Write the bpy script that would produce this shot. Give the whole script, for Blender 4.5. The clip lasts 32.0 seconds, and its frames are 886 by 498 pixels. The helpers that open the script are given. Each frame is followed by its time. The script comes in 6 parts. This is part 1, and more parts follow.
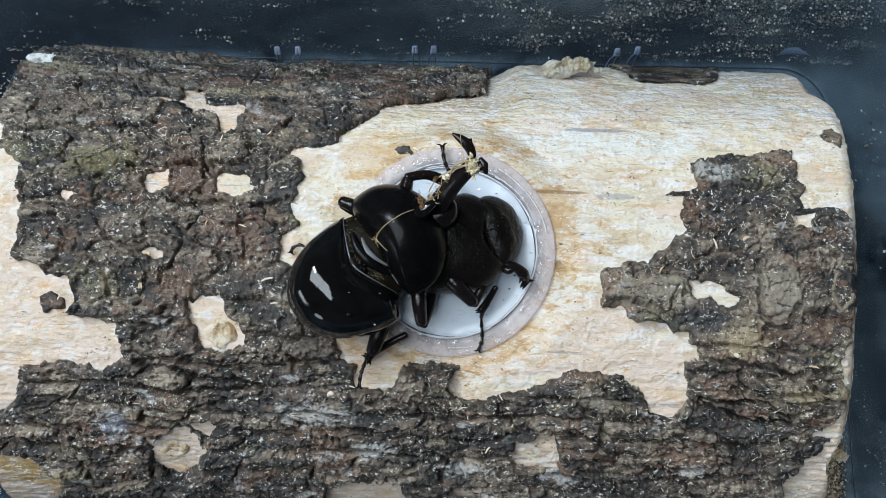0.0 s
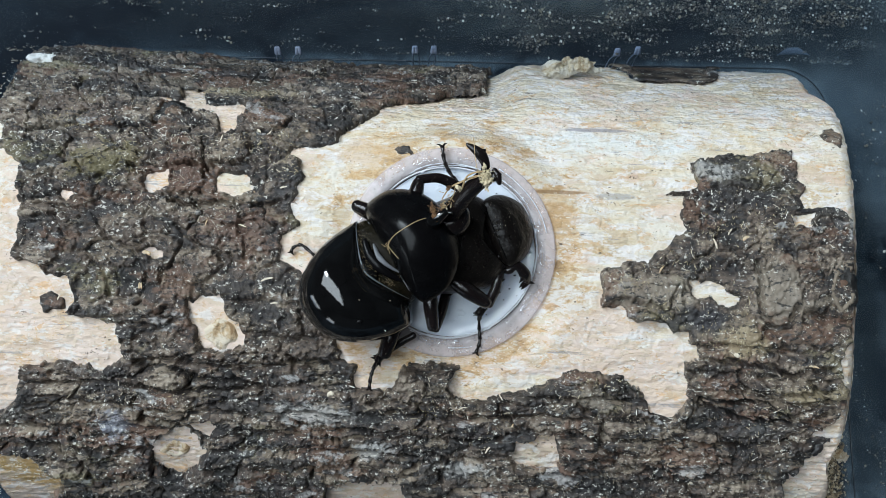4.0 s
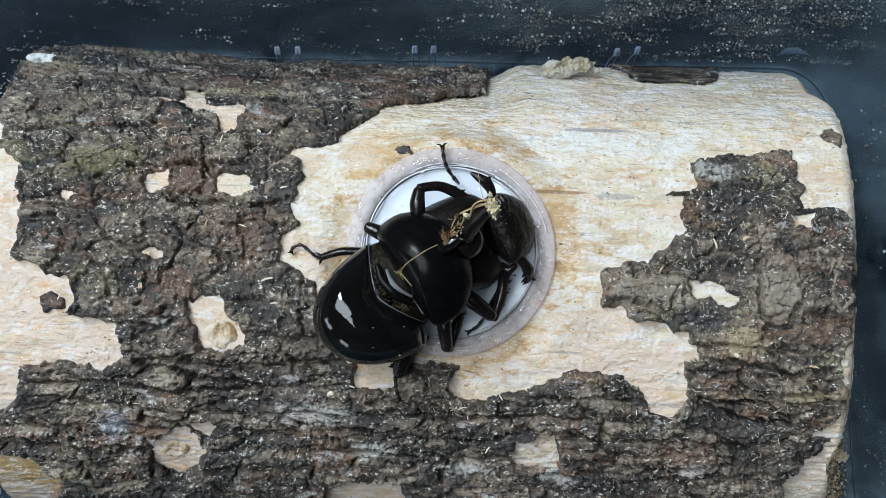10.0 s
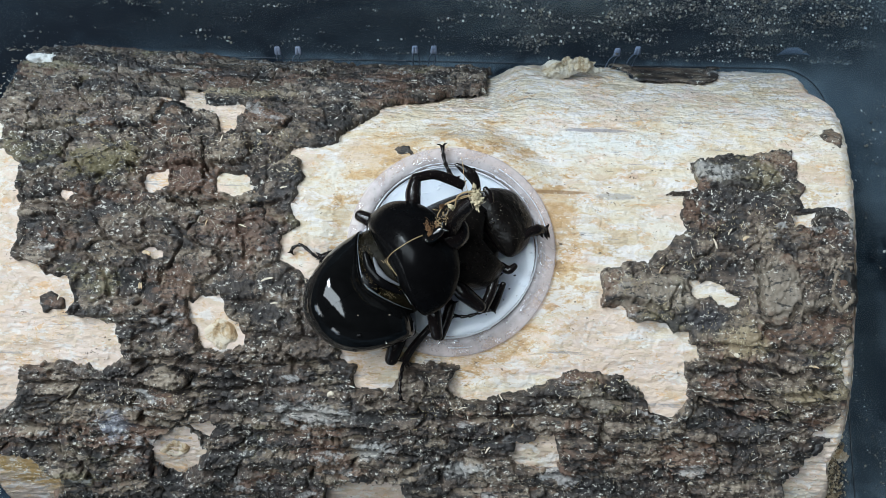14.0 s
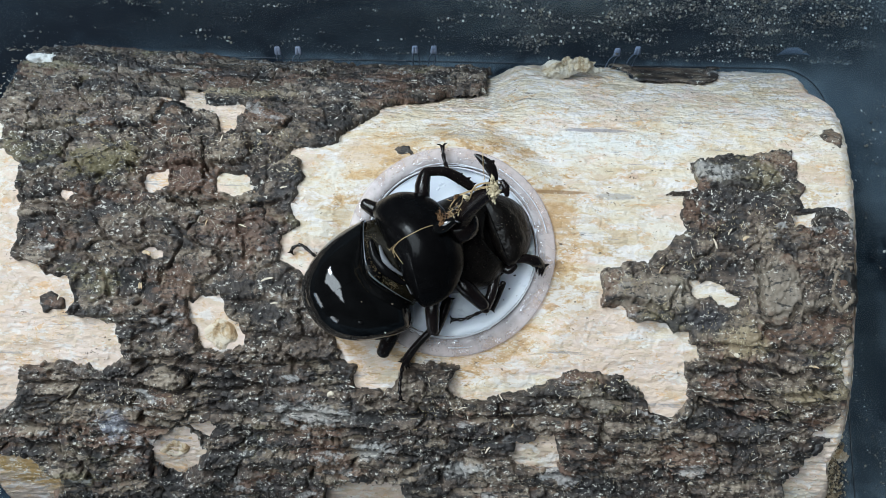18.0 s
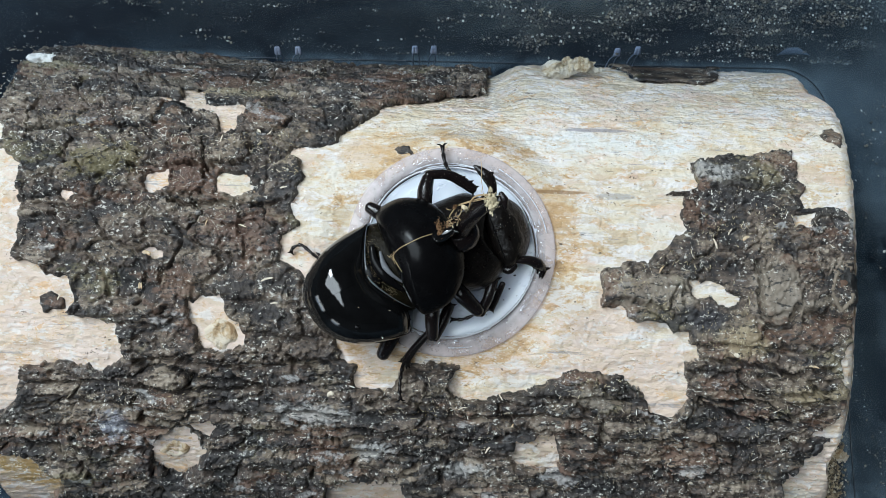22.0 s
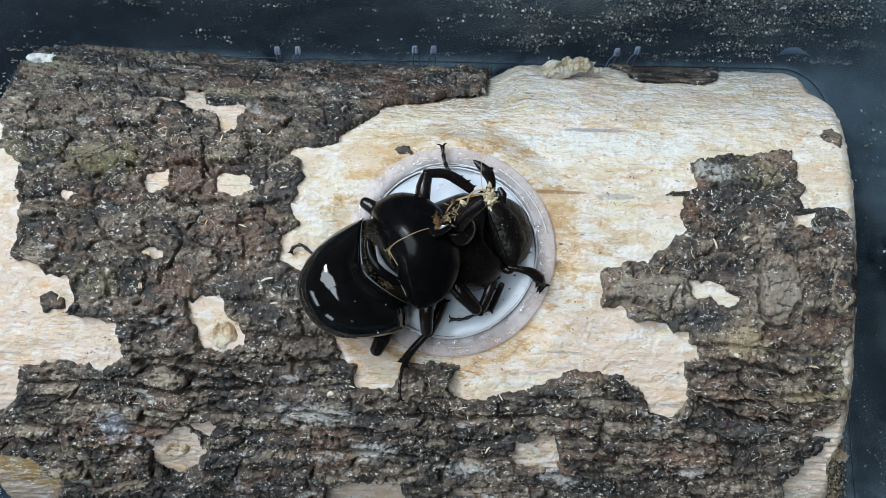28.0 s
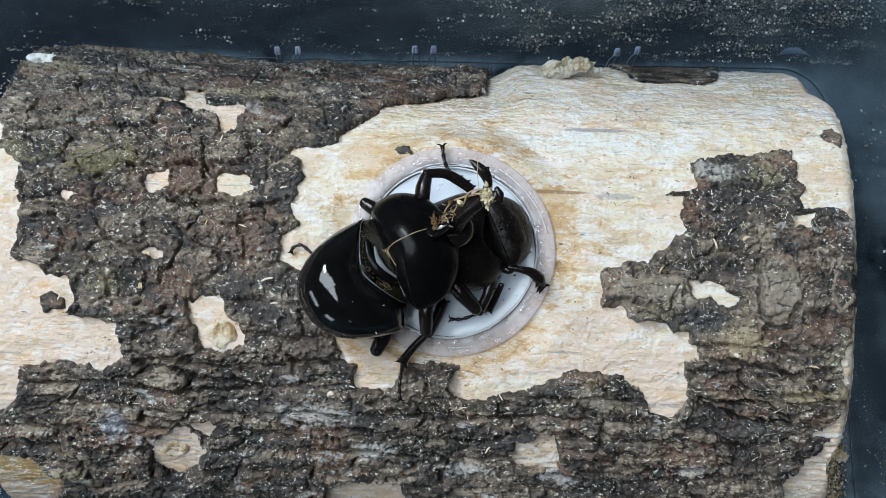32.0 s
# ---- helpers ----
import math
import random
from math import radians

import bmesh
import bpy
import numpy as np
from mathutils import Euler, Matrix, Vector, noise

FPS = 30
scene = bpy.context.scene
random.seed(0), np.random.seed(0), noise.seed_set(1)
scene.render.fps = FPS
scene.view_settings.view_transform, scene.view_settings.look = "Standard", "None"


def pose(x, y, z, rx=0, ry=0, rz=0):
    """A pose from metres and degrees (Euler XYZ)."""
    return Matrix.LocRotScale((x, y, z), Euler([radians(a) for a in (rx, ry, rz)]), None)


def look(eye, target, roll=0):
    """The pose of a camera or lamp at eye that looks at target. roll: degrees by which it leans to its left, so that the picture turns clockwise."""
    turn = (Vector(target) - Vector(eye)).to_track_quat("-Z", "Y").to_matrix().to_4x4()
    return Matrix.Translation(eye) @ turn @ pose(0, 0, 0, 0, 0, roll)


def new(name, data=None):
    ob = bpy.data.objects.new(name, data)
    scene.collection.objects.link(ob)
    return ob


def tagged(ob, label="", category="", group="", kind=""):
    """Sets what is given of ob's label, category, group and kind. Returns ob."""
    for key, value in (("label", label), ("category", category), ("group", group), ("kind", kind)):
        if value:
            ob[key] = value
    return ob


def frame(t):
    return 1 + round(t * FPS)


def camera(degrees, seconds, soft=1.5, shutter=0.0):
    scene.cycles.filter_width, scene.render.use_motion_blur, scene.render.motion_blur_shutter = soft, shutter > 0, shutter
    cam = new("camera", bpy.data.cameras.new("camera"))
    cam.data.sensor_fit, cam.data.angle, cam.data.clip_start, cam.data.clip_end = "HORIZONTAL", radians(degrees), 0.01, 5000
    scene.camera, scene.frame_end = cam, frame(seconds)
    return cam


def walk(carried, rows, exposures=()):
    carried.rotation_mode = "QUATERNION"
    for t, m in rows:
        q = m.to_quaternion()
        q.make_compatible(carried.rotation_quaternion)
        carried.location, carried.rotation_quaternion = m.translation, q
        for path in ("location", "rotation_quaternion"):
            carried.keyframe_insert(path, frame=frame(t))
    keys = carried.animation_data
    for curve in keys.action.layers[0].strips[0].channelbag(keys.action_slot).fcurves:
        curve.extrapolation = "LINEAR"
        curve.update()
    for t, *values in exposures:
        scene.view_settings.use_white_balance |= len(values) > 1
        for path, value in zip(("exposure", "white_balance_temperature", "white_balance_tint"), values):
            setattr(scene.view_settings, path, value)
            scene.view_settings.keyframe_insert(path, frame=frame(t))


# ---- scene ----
# ---- camera: held still, straight above the log ----
cam = camera(46.64, 32.0, soft=0.8)
walk(cam, [(0.0, pose(0, 0, 0.2)), (32.0, pose(0, 0, 0.2))])

# ---- world, lamps and exposure ----
scene.view_settings.exposure = 0.0
world = bpy.data.worlds.new("world")
scene.world = world
world.use_nodes = True
world.node_tree.nodes["Background"].inputs["Color"].default_value = (0.82, 0.93, 1.0, 1)
world.node_tree.nodes["Background"].inputs["Strength"].default_value = 0.06


def area_lamp(name, eye, target, size, size_y, power, color):
    data = bpy.data.lights.new(name, "AREA")
    data.shape, data.size, data.size_y, data.energy, data.color = "RECTANGLE", size, size_y, power, color
    ob = new(name, data)
    ob.matrix_world = look(eye, target)
    return ob


# two ceiling panels over the table, and a low window beyond the end of the log
area_lamp("ceiling_light", (-0.64, 0.30, 1.50), (0, 0, 0), 1.0, 1.4, 38.5, (0.805, 0.922, 1.0))
area_lamp("ceiling_light", (-0.80, 0.98, 1.30), (0, 0, 0), 0.24, 0.50, 25, (0.805, 0.922, 1.0))
area_lamp("window_light", (-1.75, -0.75, 0.22), (0, 0, 0), 0.50, 0.34, 3.1, (0.855, 0.94, 1.0))

area_lamp("window_light", (-1.15, -1.42, 0.26), (0, 0, 0), 0.40, 0.31, 1.8, (0.855, 0.94, 1.0))

MM = 0.001


# ---- materials ----
class Nodes:
    """A short hand for node materials."""

    def __init__(self, name):
        self.mat = bpy.data.materials.new(name)
        self.mat.use_nodes = True
        self.tree = self.mat.node_tree
        self.tree.nodes.clear()
        self.out = self.node("ShaderNodeOutputMaterial")
        self.bsdf = self.node("ShaderNodeBsdfPrincipled")
        self.link(self.bsdf.outputs[0], self.out.inputs[0])
        self.coord = self.node("ShaderNodeTexCoord").outputs["Object"]

    def node(self, kind):
        return self.tree.nodes.new(kind)

    def link(self, a, b):
        self.tree.links.new(a, b)

    def put(self, socket, value):
        if hasattr(value, "is_output"):
            self.link(value, socket)
        else:
            socket.default_value = value

    def scaled(self, sx, sy, sz):
        m = self.node("ShaderNodeMapping")
        m.inputs["Scale"].default_value = (sx, sy, sz)
        self.link(self.coord, m.inputs["Vector"])
        return m.outputs[0]

    def noise(self, scale, detail=4, rough=0.6, vector=None, warp=0.0):
        n = self.node("ShaderNodeTexNoise")
        n.inputs["Scale"].default_value, n.inputs["Detail"].default_value = scale, detail
        n.inputs["Roughness"].default_value, n.inputs["Distortion"].default_value = rough, warp
        self.link(self.coord if vector is None else vector, n.inputs["Vector"])
        return n.outputs["Fac"]

    def cells(self, scale, vector=None):
        n = self.node("ShaderNodeTexVoronoi")
        n.inputs["Scale"].default_value = scale
        self.link(self.coord if vector is None else vector, n.inputs["Vector"])
        return n.outputs["Distance"]

    def ramp(self, fac, *stops):
        r = self.node("ShaderNodeValToRGB")
        e = r.color_ramp.elements
        while len(e) < len(stops):
            e.new(0.5)
        for el, (p, c) in zip(e, stops):
            el.position = p
            el.color = (*c, 1) if len(c) == 3 else c
        self.link(fac, r.inputs[0])
        return r.outputs[0]

    def span(self, fac, lo, hi, a=0.0, b=1.0):
        r = self.node("ShaderNodeMapRange")
        r.inputs[1].default_value, r.inputs[2].default_value = lo, hi
        r.inputs[3].default_value, r.inputs[4].default_value = a, b
        self.link(fac, r.inputs[0])
        return r.outputs[0]

    def mix(self, fac, a, b, how="MIX"):
        m = self.node("ShaderNodeMix")
        m.data_type, m.blend_type = "RGBA", how
        self.put(m.inputs[0], fac)
        for s, v in ((m.inputs[6], a), (m.inputs[7], b)):
            self.put(s, (*v, 1) if isinstance(v, tuple) and len(v) == 3 else v)
        return m.outputs[2]

    def math(self, op, a, b=0.0):
        m = self.node("ShaderNodeMath")
        m.operation = op
        self.put(m.inputs[0], a)
        self.put(m.inputs[1], b)
        return m.outputs[0]

    def bump(self, height, strength, distance):
        b = self.node("ShaderNodeBump")
        b.inputs["Strength"].default_value, b.inputs["Distance"].default_value = strength, distance
        self.link(height, b.inputs["Height"])
        self.link(b.outputs[0], self.bsdf.inputs["Normal"])

    def done(self, **values):
        for key, value in values.items():
            s = self.bsdf.inputs[key.replace("_", " ")]
            self.put(s, (*value, 1) if isinstance(value, tuple) and len(value) == 3 and s.type == "RGBA" else value)
        return self.mat


def bark_material():
    n = Nodes("bark")
    own = n.node("ShaderNodeAttribute")
    own.attribute_name = "tone"
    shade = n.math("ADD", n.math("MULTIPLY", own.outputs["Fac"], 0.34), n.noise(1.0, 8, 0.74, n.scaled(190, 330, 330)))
    base = n.ramp(shade, (0.52, (0.009, 0.008, 0.007)), (0.63, (0.044, 0.032, 0.026)), (0.74, (0.112, 0.083, 0.063)), (0.87, (0.270, 0.222, 0.172)))
    # fields of tan, rust, olive and grey crust, and dark wet bark, each with its own ragged edge
    for scale, lo, hi, most, color, stretch in (
            (70, 0.55, 0.58, 0.45, (0.210, 0.165, 0.118), 1.4), (62, 0.545, 0.58, 0.75, (0.120, 0.066, 0.043), 1.3), (150, 0.575, 0.60, 0.45, (0.28, 0.225, 0.165), 1.2),
            (48, 0.59, 0.62, 0.5, (0.170, 0.150, 0.080), 1.2), (120, 0.60, 0.63, 0.6, (0.36, 0.36, 0.355), 1.3),
            (85, 0.52, 0.56, 0.8, (0.017, 0.016, 0.017), 1.7)):
        base = n.mix(n.span(n.noise(scale, 6, 0.68, n.scaled(0.75, stretch, stretch)), lo, hi, 0, most), base, color)
    # pale lichen crusts
    split = n.node("ShaderNodeSeparateXYZ")
    n.link(n.coord, split.inputs[0])
    lichen, plate, straw = (0.38, 0.37, 0.355), (0.245, 0.205, 0.160), (0.33, 0.265, 0.165)
    fray = n.math("MULTIPLY", n.math("SUBTRACT", n.noise(300, 6, 0.72), 0.5), 4.0)
    for cx, cy, rx, ry, color in (
            (-0.0250, -0.0235, 0.0085, 0.0024, lichen), (-0.071, -0.0125, 0.0035, 0.0028, lichen), (-0.013, -0.031, 0.004, 0.002, lichen), (0.006, -0.035, 0.005, 0.0018, lichen),
            (0.0522, 0.0264, 0.005, 0.0022, lichen), (-0.0635, -0.0270, 0.0030, 0.0032, (0.20, 0.22, 0.27)), (0.0402, 0.0019, 0.0085, 0.0042, plate), (0.0655, 0.0026, 0.0065, 0.0062, plate),
            (0.0581, -0.0064, 0.0048, 0.0042, straw), (0.0738, -0.0169, 0.0065, 0.0018, straw), (-0.0683, 0.0251, 0.007, 0.004, (0.15, 0.125, 0.055)),
            (-0.0560, 0.0355, 0.0034, 0.0032, (0.13, 0.075, 0.048)), (-0.079, 0.0319, 0.004, 0.0025, plate), (-0.0434, 0.0406, 0.010, 0.0012, straw), (0.0300, -0.0190, 0.004, 0.0022, plate),
            (-0.0260, 0.0290, 0.0050, 0.0030, (0.030, 0.031, 0.034)), (-0.0300, 0.0190, 0.0045, 0.0035, (0.042, 0.041, 0.044)), (-0.0400, 0.0120, 0.0085, 0.0045, (0.150, 0.088, 0.062)),
            (-0.0520, 0.0230, 0.0070, 0.0040, (0.120, 0.066, 0.046)), (-0.0770, 0.0370, 0.0090, 0.0030, (0.125, 0.090, 0.070)), (0.0500, -0.0030, 0.0050, 0.0030, (0.030, 0.029, 0.034)),
            (0.0560, 0.0200, 0.0070, 0.0016, (0.022, 0.021, 0.023)), (-0.0780, 0.0290, 0.0060, 0.0022, (0.020, 0.020, 0.022))):
        dx = n.math("DIVIDE", n.math("SUBTRACT", split.outputs[0], cx), rx)
        dy = n.math("DIVIDE", n.math("SUBTRACT", split.outputs[1], cy), ry)
        d = n.math("ADD", n.math("SQRT", n.math("ADD", n.math("MULTIPLY", dx, dx), n.math("MULTIPLY", dy, dy))), fray)
        base = n.mix(n.span(d, 1.1, 0.6, 0, 0.65), base, color)
    # crumbs in drifts, and near-black specks that paint in the shade of pits
    drift = n.span(n.noise(110, 4, 0.6), 0.42, 0.60, 0.0, 0.055)
    base = n.mix(n.span(n.math("ADD", n.noise(950, 3, 0.75, n.scaled(1.0, 1.3, 1.3)), drift), 0.637, 0.662, 0, 0.75), base, (0.62, 0.60, 0.54))
    base = n.mix(n.span(n.noise(620, 4, 0.75, n.scaled(0.6, 1.5, 1.5)), 0.445, 0.405, 0, 0.9), base, (0.013, 0.012, 0.013))
    n.bump(n.noise(900, 5, 0.72), 0.8, 0.0006)
    return n.done(Base_Color=base, Roughness=n.span(n.noise(240, 4, 0.6), 0.40, 0.60, 0.32, 0.70))


def wood_material():
    n = Nodes("peeled_wood")
    split = n.node("ShaderNodeSeparateXYZ")
    n.link(n.coord, split.inputs[0])
    x, y = split.outputs[0], split.outputs[1]

    def blot(cx, cy, rx, ry, frayed=0.5):
        """One where the coordinates lie inside a frayed oval, 0 well outside."""
        dx = n.math("DIVIDE", n.math("SUBTRACT", x, cx), rx)
        dy = n.math("DIVIDE", n.math("SUBTRACT", y, cy), ry)
        d = n.math("SQRT", n.math("ADD", n.math("MULTIPLY", dx, dx), n.math("MULTIPLY", dy, dy)))
        d = n.math("ADD", d, n.math("MULTIPLY", n.math("SUBTRACT", n.noise(210, 6, 0.7, n.scaled(0.6, 1.6, 1)), 0.5), frayed * 4))
        return n.span(d, 1.1, 0.75)

    base = n.ramp(n.noise(1.0, 7, 0.70, n.scaled(75, 300, 300)), (0.36, (0.47, 0.345, 0.215)), (0.46, (0.570, 0.480, 0.350)), (0.57, (0.615, 0.560, 0.480)))
    base = n.mix(n.span(n.noise(100, 7, 0.75, n.scaled(0.6, 1.9, 1), 0.4), 0.525, 0.545, 0, 0.85), base, (0.645, 0.605, 0.590))
    base = n.mix(n.span(n.noise(80, 7, 0.75, n.scaled(0.7, 1.7, 1), 0.5), 0.555, 0.58, 0, 0.75), base, (0.605, 0.510, 0.395))
    # pink inner bark, most of it on the lower side and towards the far end
    pink = n.math("ADD", n.noise(60, 7, 0.72, n.scaled(0.7, 1.5, 1)), n.math("ADD", n.span(y, 0.012, -0.012, 0, 0.12), n.math("ADD", n.span(x, -0.02, -0.05, 0, 0.13), n.span(y, 0.030, 0.048, 0, 0.05))))
    base = n.mix(n.span(pink, 0.55, 0.60, 0, 0.7), base, (0.600, 0.450, 0.365))
    base = n.mix(n.span(n.noise(150, 7, 0.76, n.scaled(0.8, 1.4, 1), 0.5), 0.580, 0.605, 0, 0.8), base, (0.560, 0.350, 0.185))
    base = n.mix(n.math("MULTIPLY", blot(0.030, 0.0315, 0.020, 0.0026, 0.4), 0.7), base, (0.590, 0.600, 0.590))
    # jelly has stained the wood round the bored hole
    away = n.node("ShaderNodeVectorMath")
    away.operation = "DISTANCE"
    n.link(n.coord, away.inputs[0])
    away.inputs[1].default_value = (0.0012, 0.0089, -0.002)
    ring = n.span(away.outputs["Value"], 0.034, 0.020, 0.0, 0.155)
    stain = n.math("ADD", n.noise(1.0, 8, 0.8, n.scaled(150, 290, 290)), ring)
    base = n.mix(n.span(stain, 0.595, 0.665, 0, 0.85), base, (0.470, 0.290, 0.120))
    base = n.mix(n.span(stain, 0.67, 0.74, 0, 0.65), base, (0.162, 0.088, 0.040))
    base = n.mix(blot(-0.0805, -0.0355, 0.013, 0.0075), base, (0.373, 0.239, 0.095))
    # small torn flakes of pith and bast
    base = n.mix(n.span(n.noise(300, 6, 0.75, n.scaled(0.8, 1.4, 1), 0.4), 0.535, 0.555, 0, 0.55), base, (0.495, 0.398, 0.290))
    base = n.mix(n.span(n.noise(350, 6, 0.75, n.scaled(0.7, 1.5, 1), 0.4), 0.55, 0.57, 0, 0.7), base, (0.630, 0.596, 0.570))
    base = n.mix(n.span(n.noise(430, 5, 0.75, n.scaled(0.7, 1.4, 1), 0.5), 0.595, 0.63, 0, 0.6), base, (0.50, 0.31, 0.17))
    # brown splits and a soaked field beside the cup
    base = n.mix(n.math("MULTIPLY", blot(0.0205, 0.0162, 0.0052, 0.0058, 0.9), 0.6), base, (0.47, 0.30, 0.15))
    base = n.mix(n.math("MULTIPLY", blot(0.0220, 0.0212, 0.0060, 0.0004, 0.25), 0.8), base, (0.26, 0.15, 0.07))
    base = n.mix(n.math("MULTIPLY", blot(0.0325, 0.0208, 0.0036, 0.0007, 0.9), 0.6), base, (0.24, 0.23, 0.22))
    base = n.mix(n.math("MULTIPLY", blot(-0.0155, 0.0275, 0.0060, 0.0042, 0.9), 0.55), base, (0.48, 0.31, 0.15))
    # grey weathered streaks and dark specks
    base = n.mix(n.span(n.noise(1.0, 6, 0.75, n.scaled(36, 420, 420)), 0.61, 0.65, 0, 0.7), base, (0.259, 0.255, 0.260))
    base = n.mix(n.math("MULTIPLY", blot(0.0294, 0.0343, 0.0072, 0.00042, 0.25), 0.8), base, (0.245, 0.234, 0.253))
    base = n.mix(n.span(n.noise(480, 4, 0.75, n.scaled(0.8, 1.4, 1.4)), 0.655, 0.68, 0, 0.9), base, (0.089, 0.060, 0.040))
    n.bump(n.math("ADD", n.noise(1.0, 6, 0.75, n.scaled(180, 640, 640)), n.math("MULTIPLY", n.noise(900, 4, 0.75), 0.5)), 0.9, 0.0006)
    return n.done(Base_Color=base, Roughness=n.span(n.noise(150, 4, 0.6), 0.4, 0.6, 0.40, 0.65))


def flecks(name, rough, *stops):
    """Loose grains, each of its own colour."""
    n = Nodes(name)
    own = n.node("ShaderNodeNewGeometry").outputs["Random Per Island"]
    return n.done(Base_Color=n.ramp(own, *stops), Roughness=rough)


def chitin(name, color, rough, bump, coat=0.0, dust=0.0, shine=0.5, wave=0.0, pits=3000, depth=0.00018):
    n = Nodes(name)
    col = n.mix(n.noise(500, 4, 0.6), color, tuple(min(1, c * 1.8 + 0.002) for c in color))
    if dust:
        col = n.mix(n.span(n.noise(2600, 3, 0.75), 0.64, 0.68, 0, dust), col, (0.30, 0.26, 0.20))
    n.bump(n.math("ADD", n.noise(pits, 3, 0.7), n.math("MULTIPLY", n.noise(420, 2, 0.5), wave)), bump, depth)
    return n.done(Base_Color=col, Roughness=n.span(n.noise(240, 4, 0.6), 0.3, 0.7, rough * 0.8, rough * 1.25), Coat_Weight=coat,
                  Coat_Roughness=0.03, Specular_IOR_Level=shine)


def plain(name, color, rough=0.6, grain=600, amount=0.3, bump=0.3, shine=0.5):
    n = Nodes(name)
    dark = tuple(c * (1 - amount) for c in color)
    col = n.mix(n.noise(grain, 5, 0.65), dark, tuple(min(1, c * (1 + amount)) for c in color))
    n.bump(n.noise(grain * 3, 4, 0.7), bump, 0.0003)
    return n.done(Base_Color=col, Roughness=rough, Specular_IOR_Level=shine)


def jelly_material():
    n = Nodes("jelly")
    col = n.mix(n.noise(160, 4, 0.6), (0.53, 0.575, 0.65), (0.61, 0.65, 0.715))
    n.bump(n.math("ADD", n.span(n.noise(620, 2, 0.5, n.scaled(1, 1.6, 1), 0.4), 0.63, 0.72, 0, 0.6), n.math("MULTIPLY", n.noise(90, 3, 0.5), 0.12)), 0.45, 0.0008)
    return n.done(Base_Color=col, Roughness=0.20, Subsurface_Weight=0.5, Subsurface_Radius=(0.003, 0.003, 0.0035), Subsurface_Scale=1.0)


def cup_material():
    n = Nodes("cup_plastic")
    col = n.mix(n.noise(200, 4, 0.6), (0.74, 0.67, 0.67), (0.84, 0.80, 0.81))
    n.bump(n.math("ADD", n.noise(150, 2, 0.5), n.span(n.noise(520, 3, 0.6, None, 0.6), 0.58, 0.72, 0, 0.5)), 0.4, 0.0005)
    clear = n.node("ShaderNodeBsdfTransparent")
    clear.inputs[0].default_value = (0.93, 0.90, 0.90, 1)
    mix = n.node("ShaderNodeMixShader")
    n.put(mix.inputs[0], n.span(n.noise(260, 4, 0.6), 0.3, 0.7, 0.20, 0.42))
    n.link(clear.outputs[0], mix.inputs[1])
    n.link(n.bsdf.outputs[0], mix.inputs[2])
    n.link(mix.outputs[0], n.out.inputs[0])
    return n.done(Base_Color=col, Roughness=0.07)


def case_material():
    n = Nodes("case_plastic")
    specks = n.noise(900, 4, 0.75)
    dirt = n.span(specks, 0.66, 0.72, 0, 0.8)
    # bluish sheen of reflections painted as haze, stronger on the long wall
    haze = n.span(n.noise(26, 7, 0.75, n.scaled(1, 1, 0.8), 0.8), 0.42, 0.70, 0.0, 0.19)
    split = n.node("ShaderNodeSeparateXYZ")
    n.link(n.coord, split.inputs[0])
    haze = n.math("MULTIPLY", haze, n.span(split.outputs[1], 0.03, 0.05, 1.1, 1.8))
    # reflected glow painted into the far right corner
    corner = n.math("MULTIPLY", n.span(split.outputs[0], 0.03, 0.10, 0, 0.27), n.span(split.outputs[1], 0.0, 0.045))
    haze = n.math("ADD", haze, n.math("MULTIPLY", corner, n.noise(30, 5, 0.6)))
    scuffs = n.noise(90, 6, 0.8, n.scaled(2.5, 2.5, 0.5), 0.3)
    haze = n.math("ADD", haze, n.span(scuffs, 0.52, 0.66, 0, 0.10))
    clear = n.node("ShaderNodeBsdfTransparent")
    clear.inputs[0].default_value = (0.80, 0.86, 0.92, 1)
    mix = n.node("ShaderNodeMixShader")
    n.put(mix.inputs[0], n.math("MAXIMUM", dirt, haze))
    n.link(clear.outputs[0], mix.inputs[1])
    n.link(n.bsdf.outputs[0], mix.inputs[2])
    n.link(mix.outputs[0], n.out.inputs[0])
    return n.done(Base_Color=(0.32, 0.43, 0.50), Roughness=0.25)


def torn_material(name, deep, mid, pale):
    n = Nodes(name)
    col = n.ramp(n.noise(170, 7, 0.72, None, 0.6), (0.38, deep), (0.45, mid), (0.52, pale))
    n.bump(n.noise(700, 6, 0.75), 1.0, 0.0009)
    return n.done(Base_Color=col, Roughness=0.7)


BARK, WOOD = bark_material(), wood_material()
SHELL = chitin("polished_chitin", (0.0016, 0.0016, 0.0017), 0.05, 0.035, 0.0, 0.0, 0.5, 8.0)
SATIN = chitin("satin_chitin", (0.0014, 0.0013, 0.0015), 0.24, 0.10, 0.04, 0.0, 0.06, 4.0)
LEGS = chitin("leg_chitin", (0.004, 0.0027, 0.0027), 0.14, 0.30, 0.0, 0.25, 0.35, 3.0)
DULL = chitin("pitted_chitin", (0.0026, 0.0019, 0.0016), 0.30, 0.55, 0.0, 0.30, 0.16, 1.5, 1500, 0.00030)
MEMBRANE = plain("membrane", (0.007, 0.0055, 0.0028), 0.25, 700, 0.9, 0.8, 0.12)
CRUMB = plain("pale_fibre", (0.56, 0.47, 0.31), 0.7, 900, 0.5)
FRINGE = plain("golden_hair", (0.13, 0.09, 0.04), 0.5, 900, 0.4)
FIBRE = plain("plant_fibre", (0.36, 0.25, 0.13), 0.6, 900, 0.4)
RUST = plain("rusty_hair", (0.17, 0.085, 0.035), 0.6, 900, 0.4)
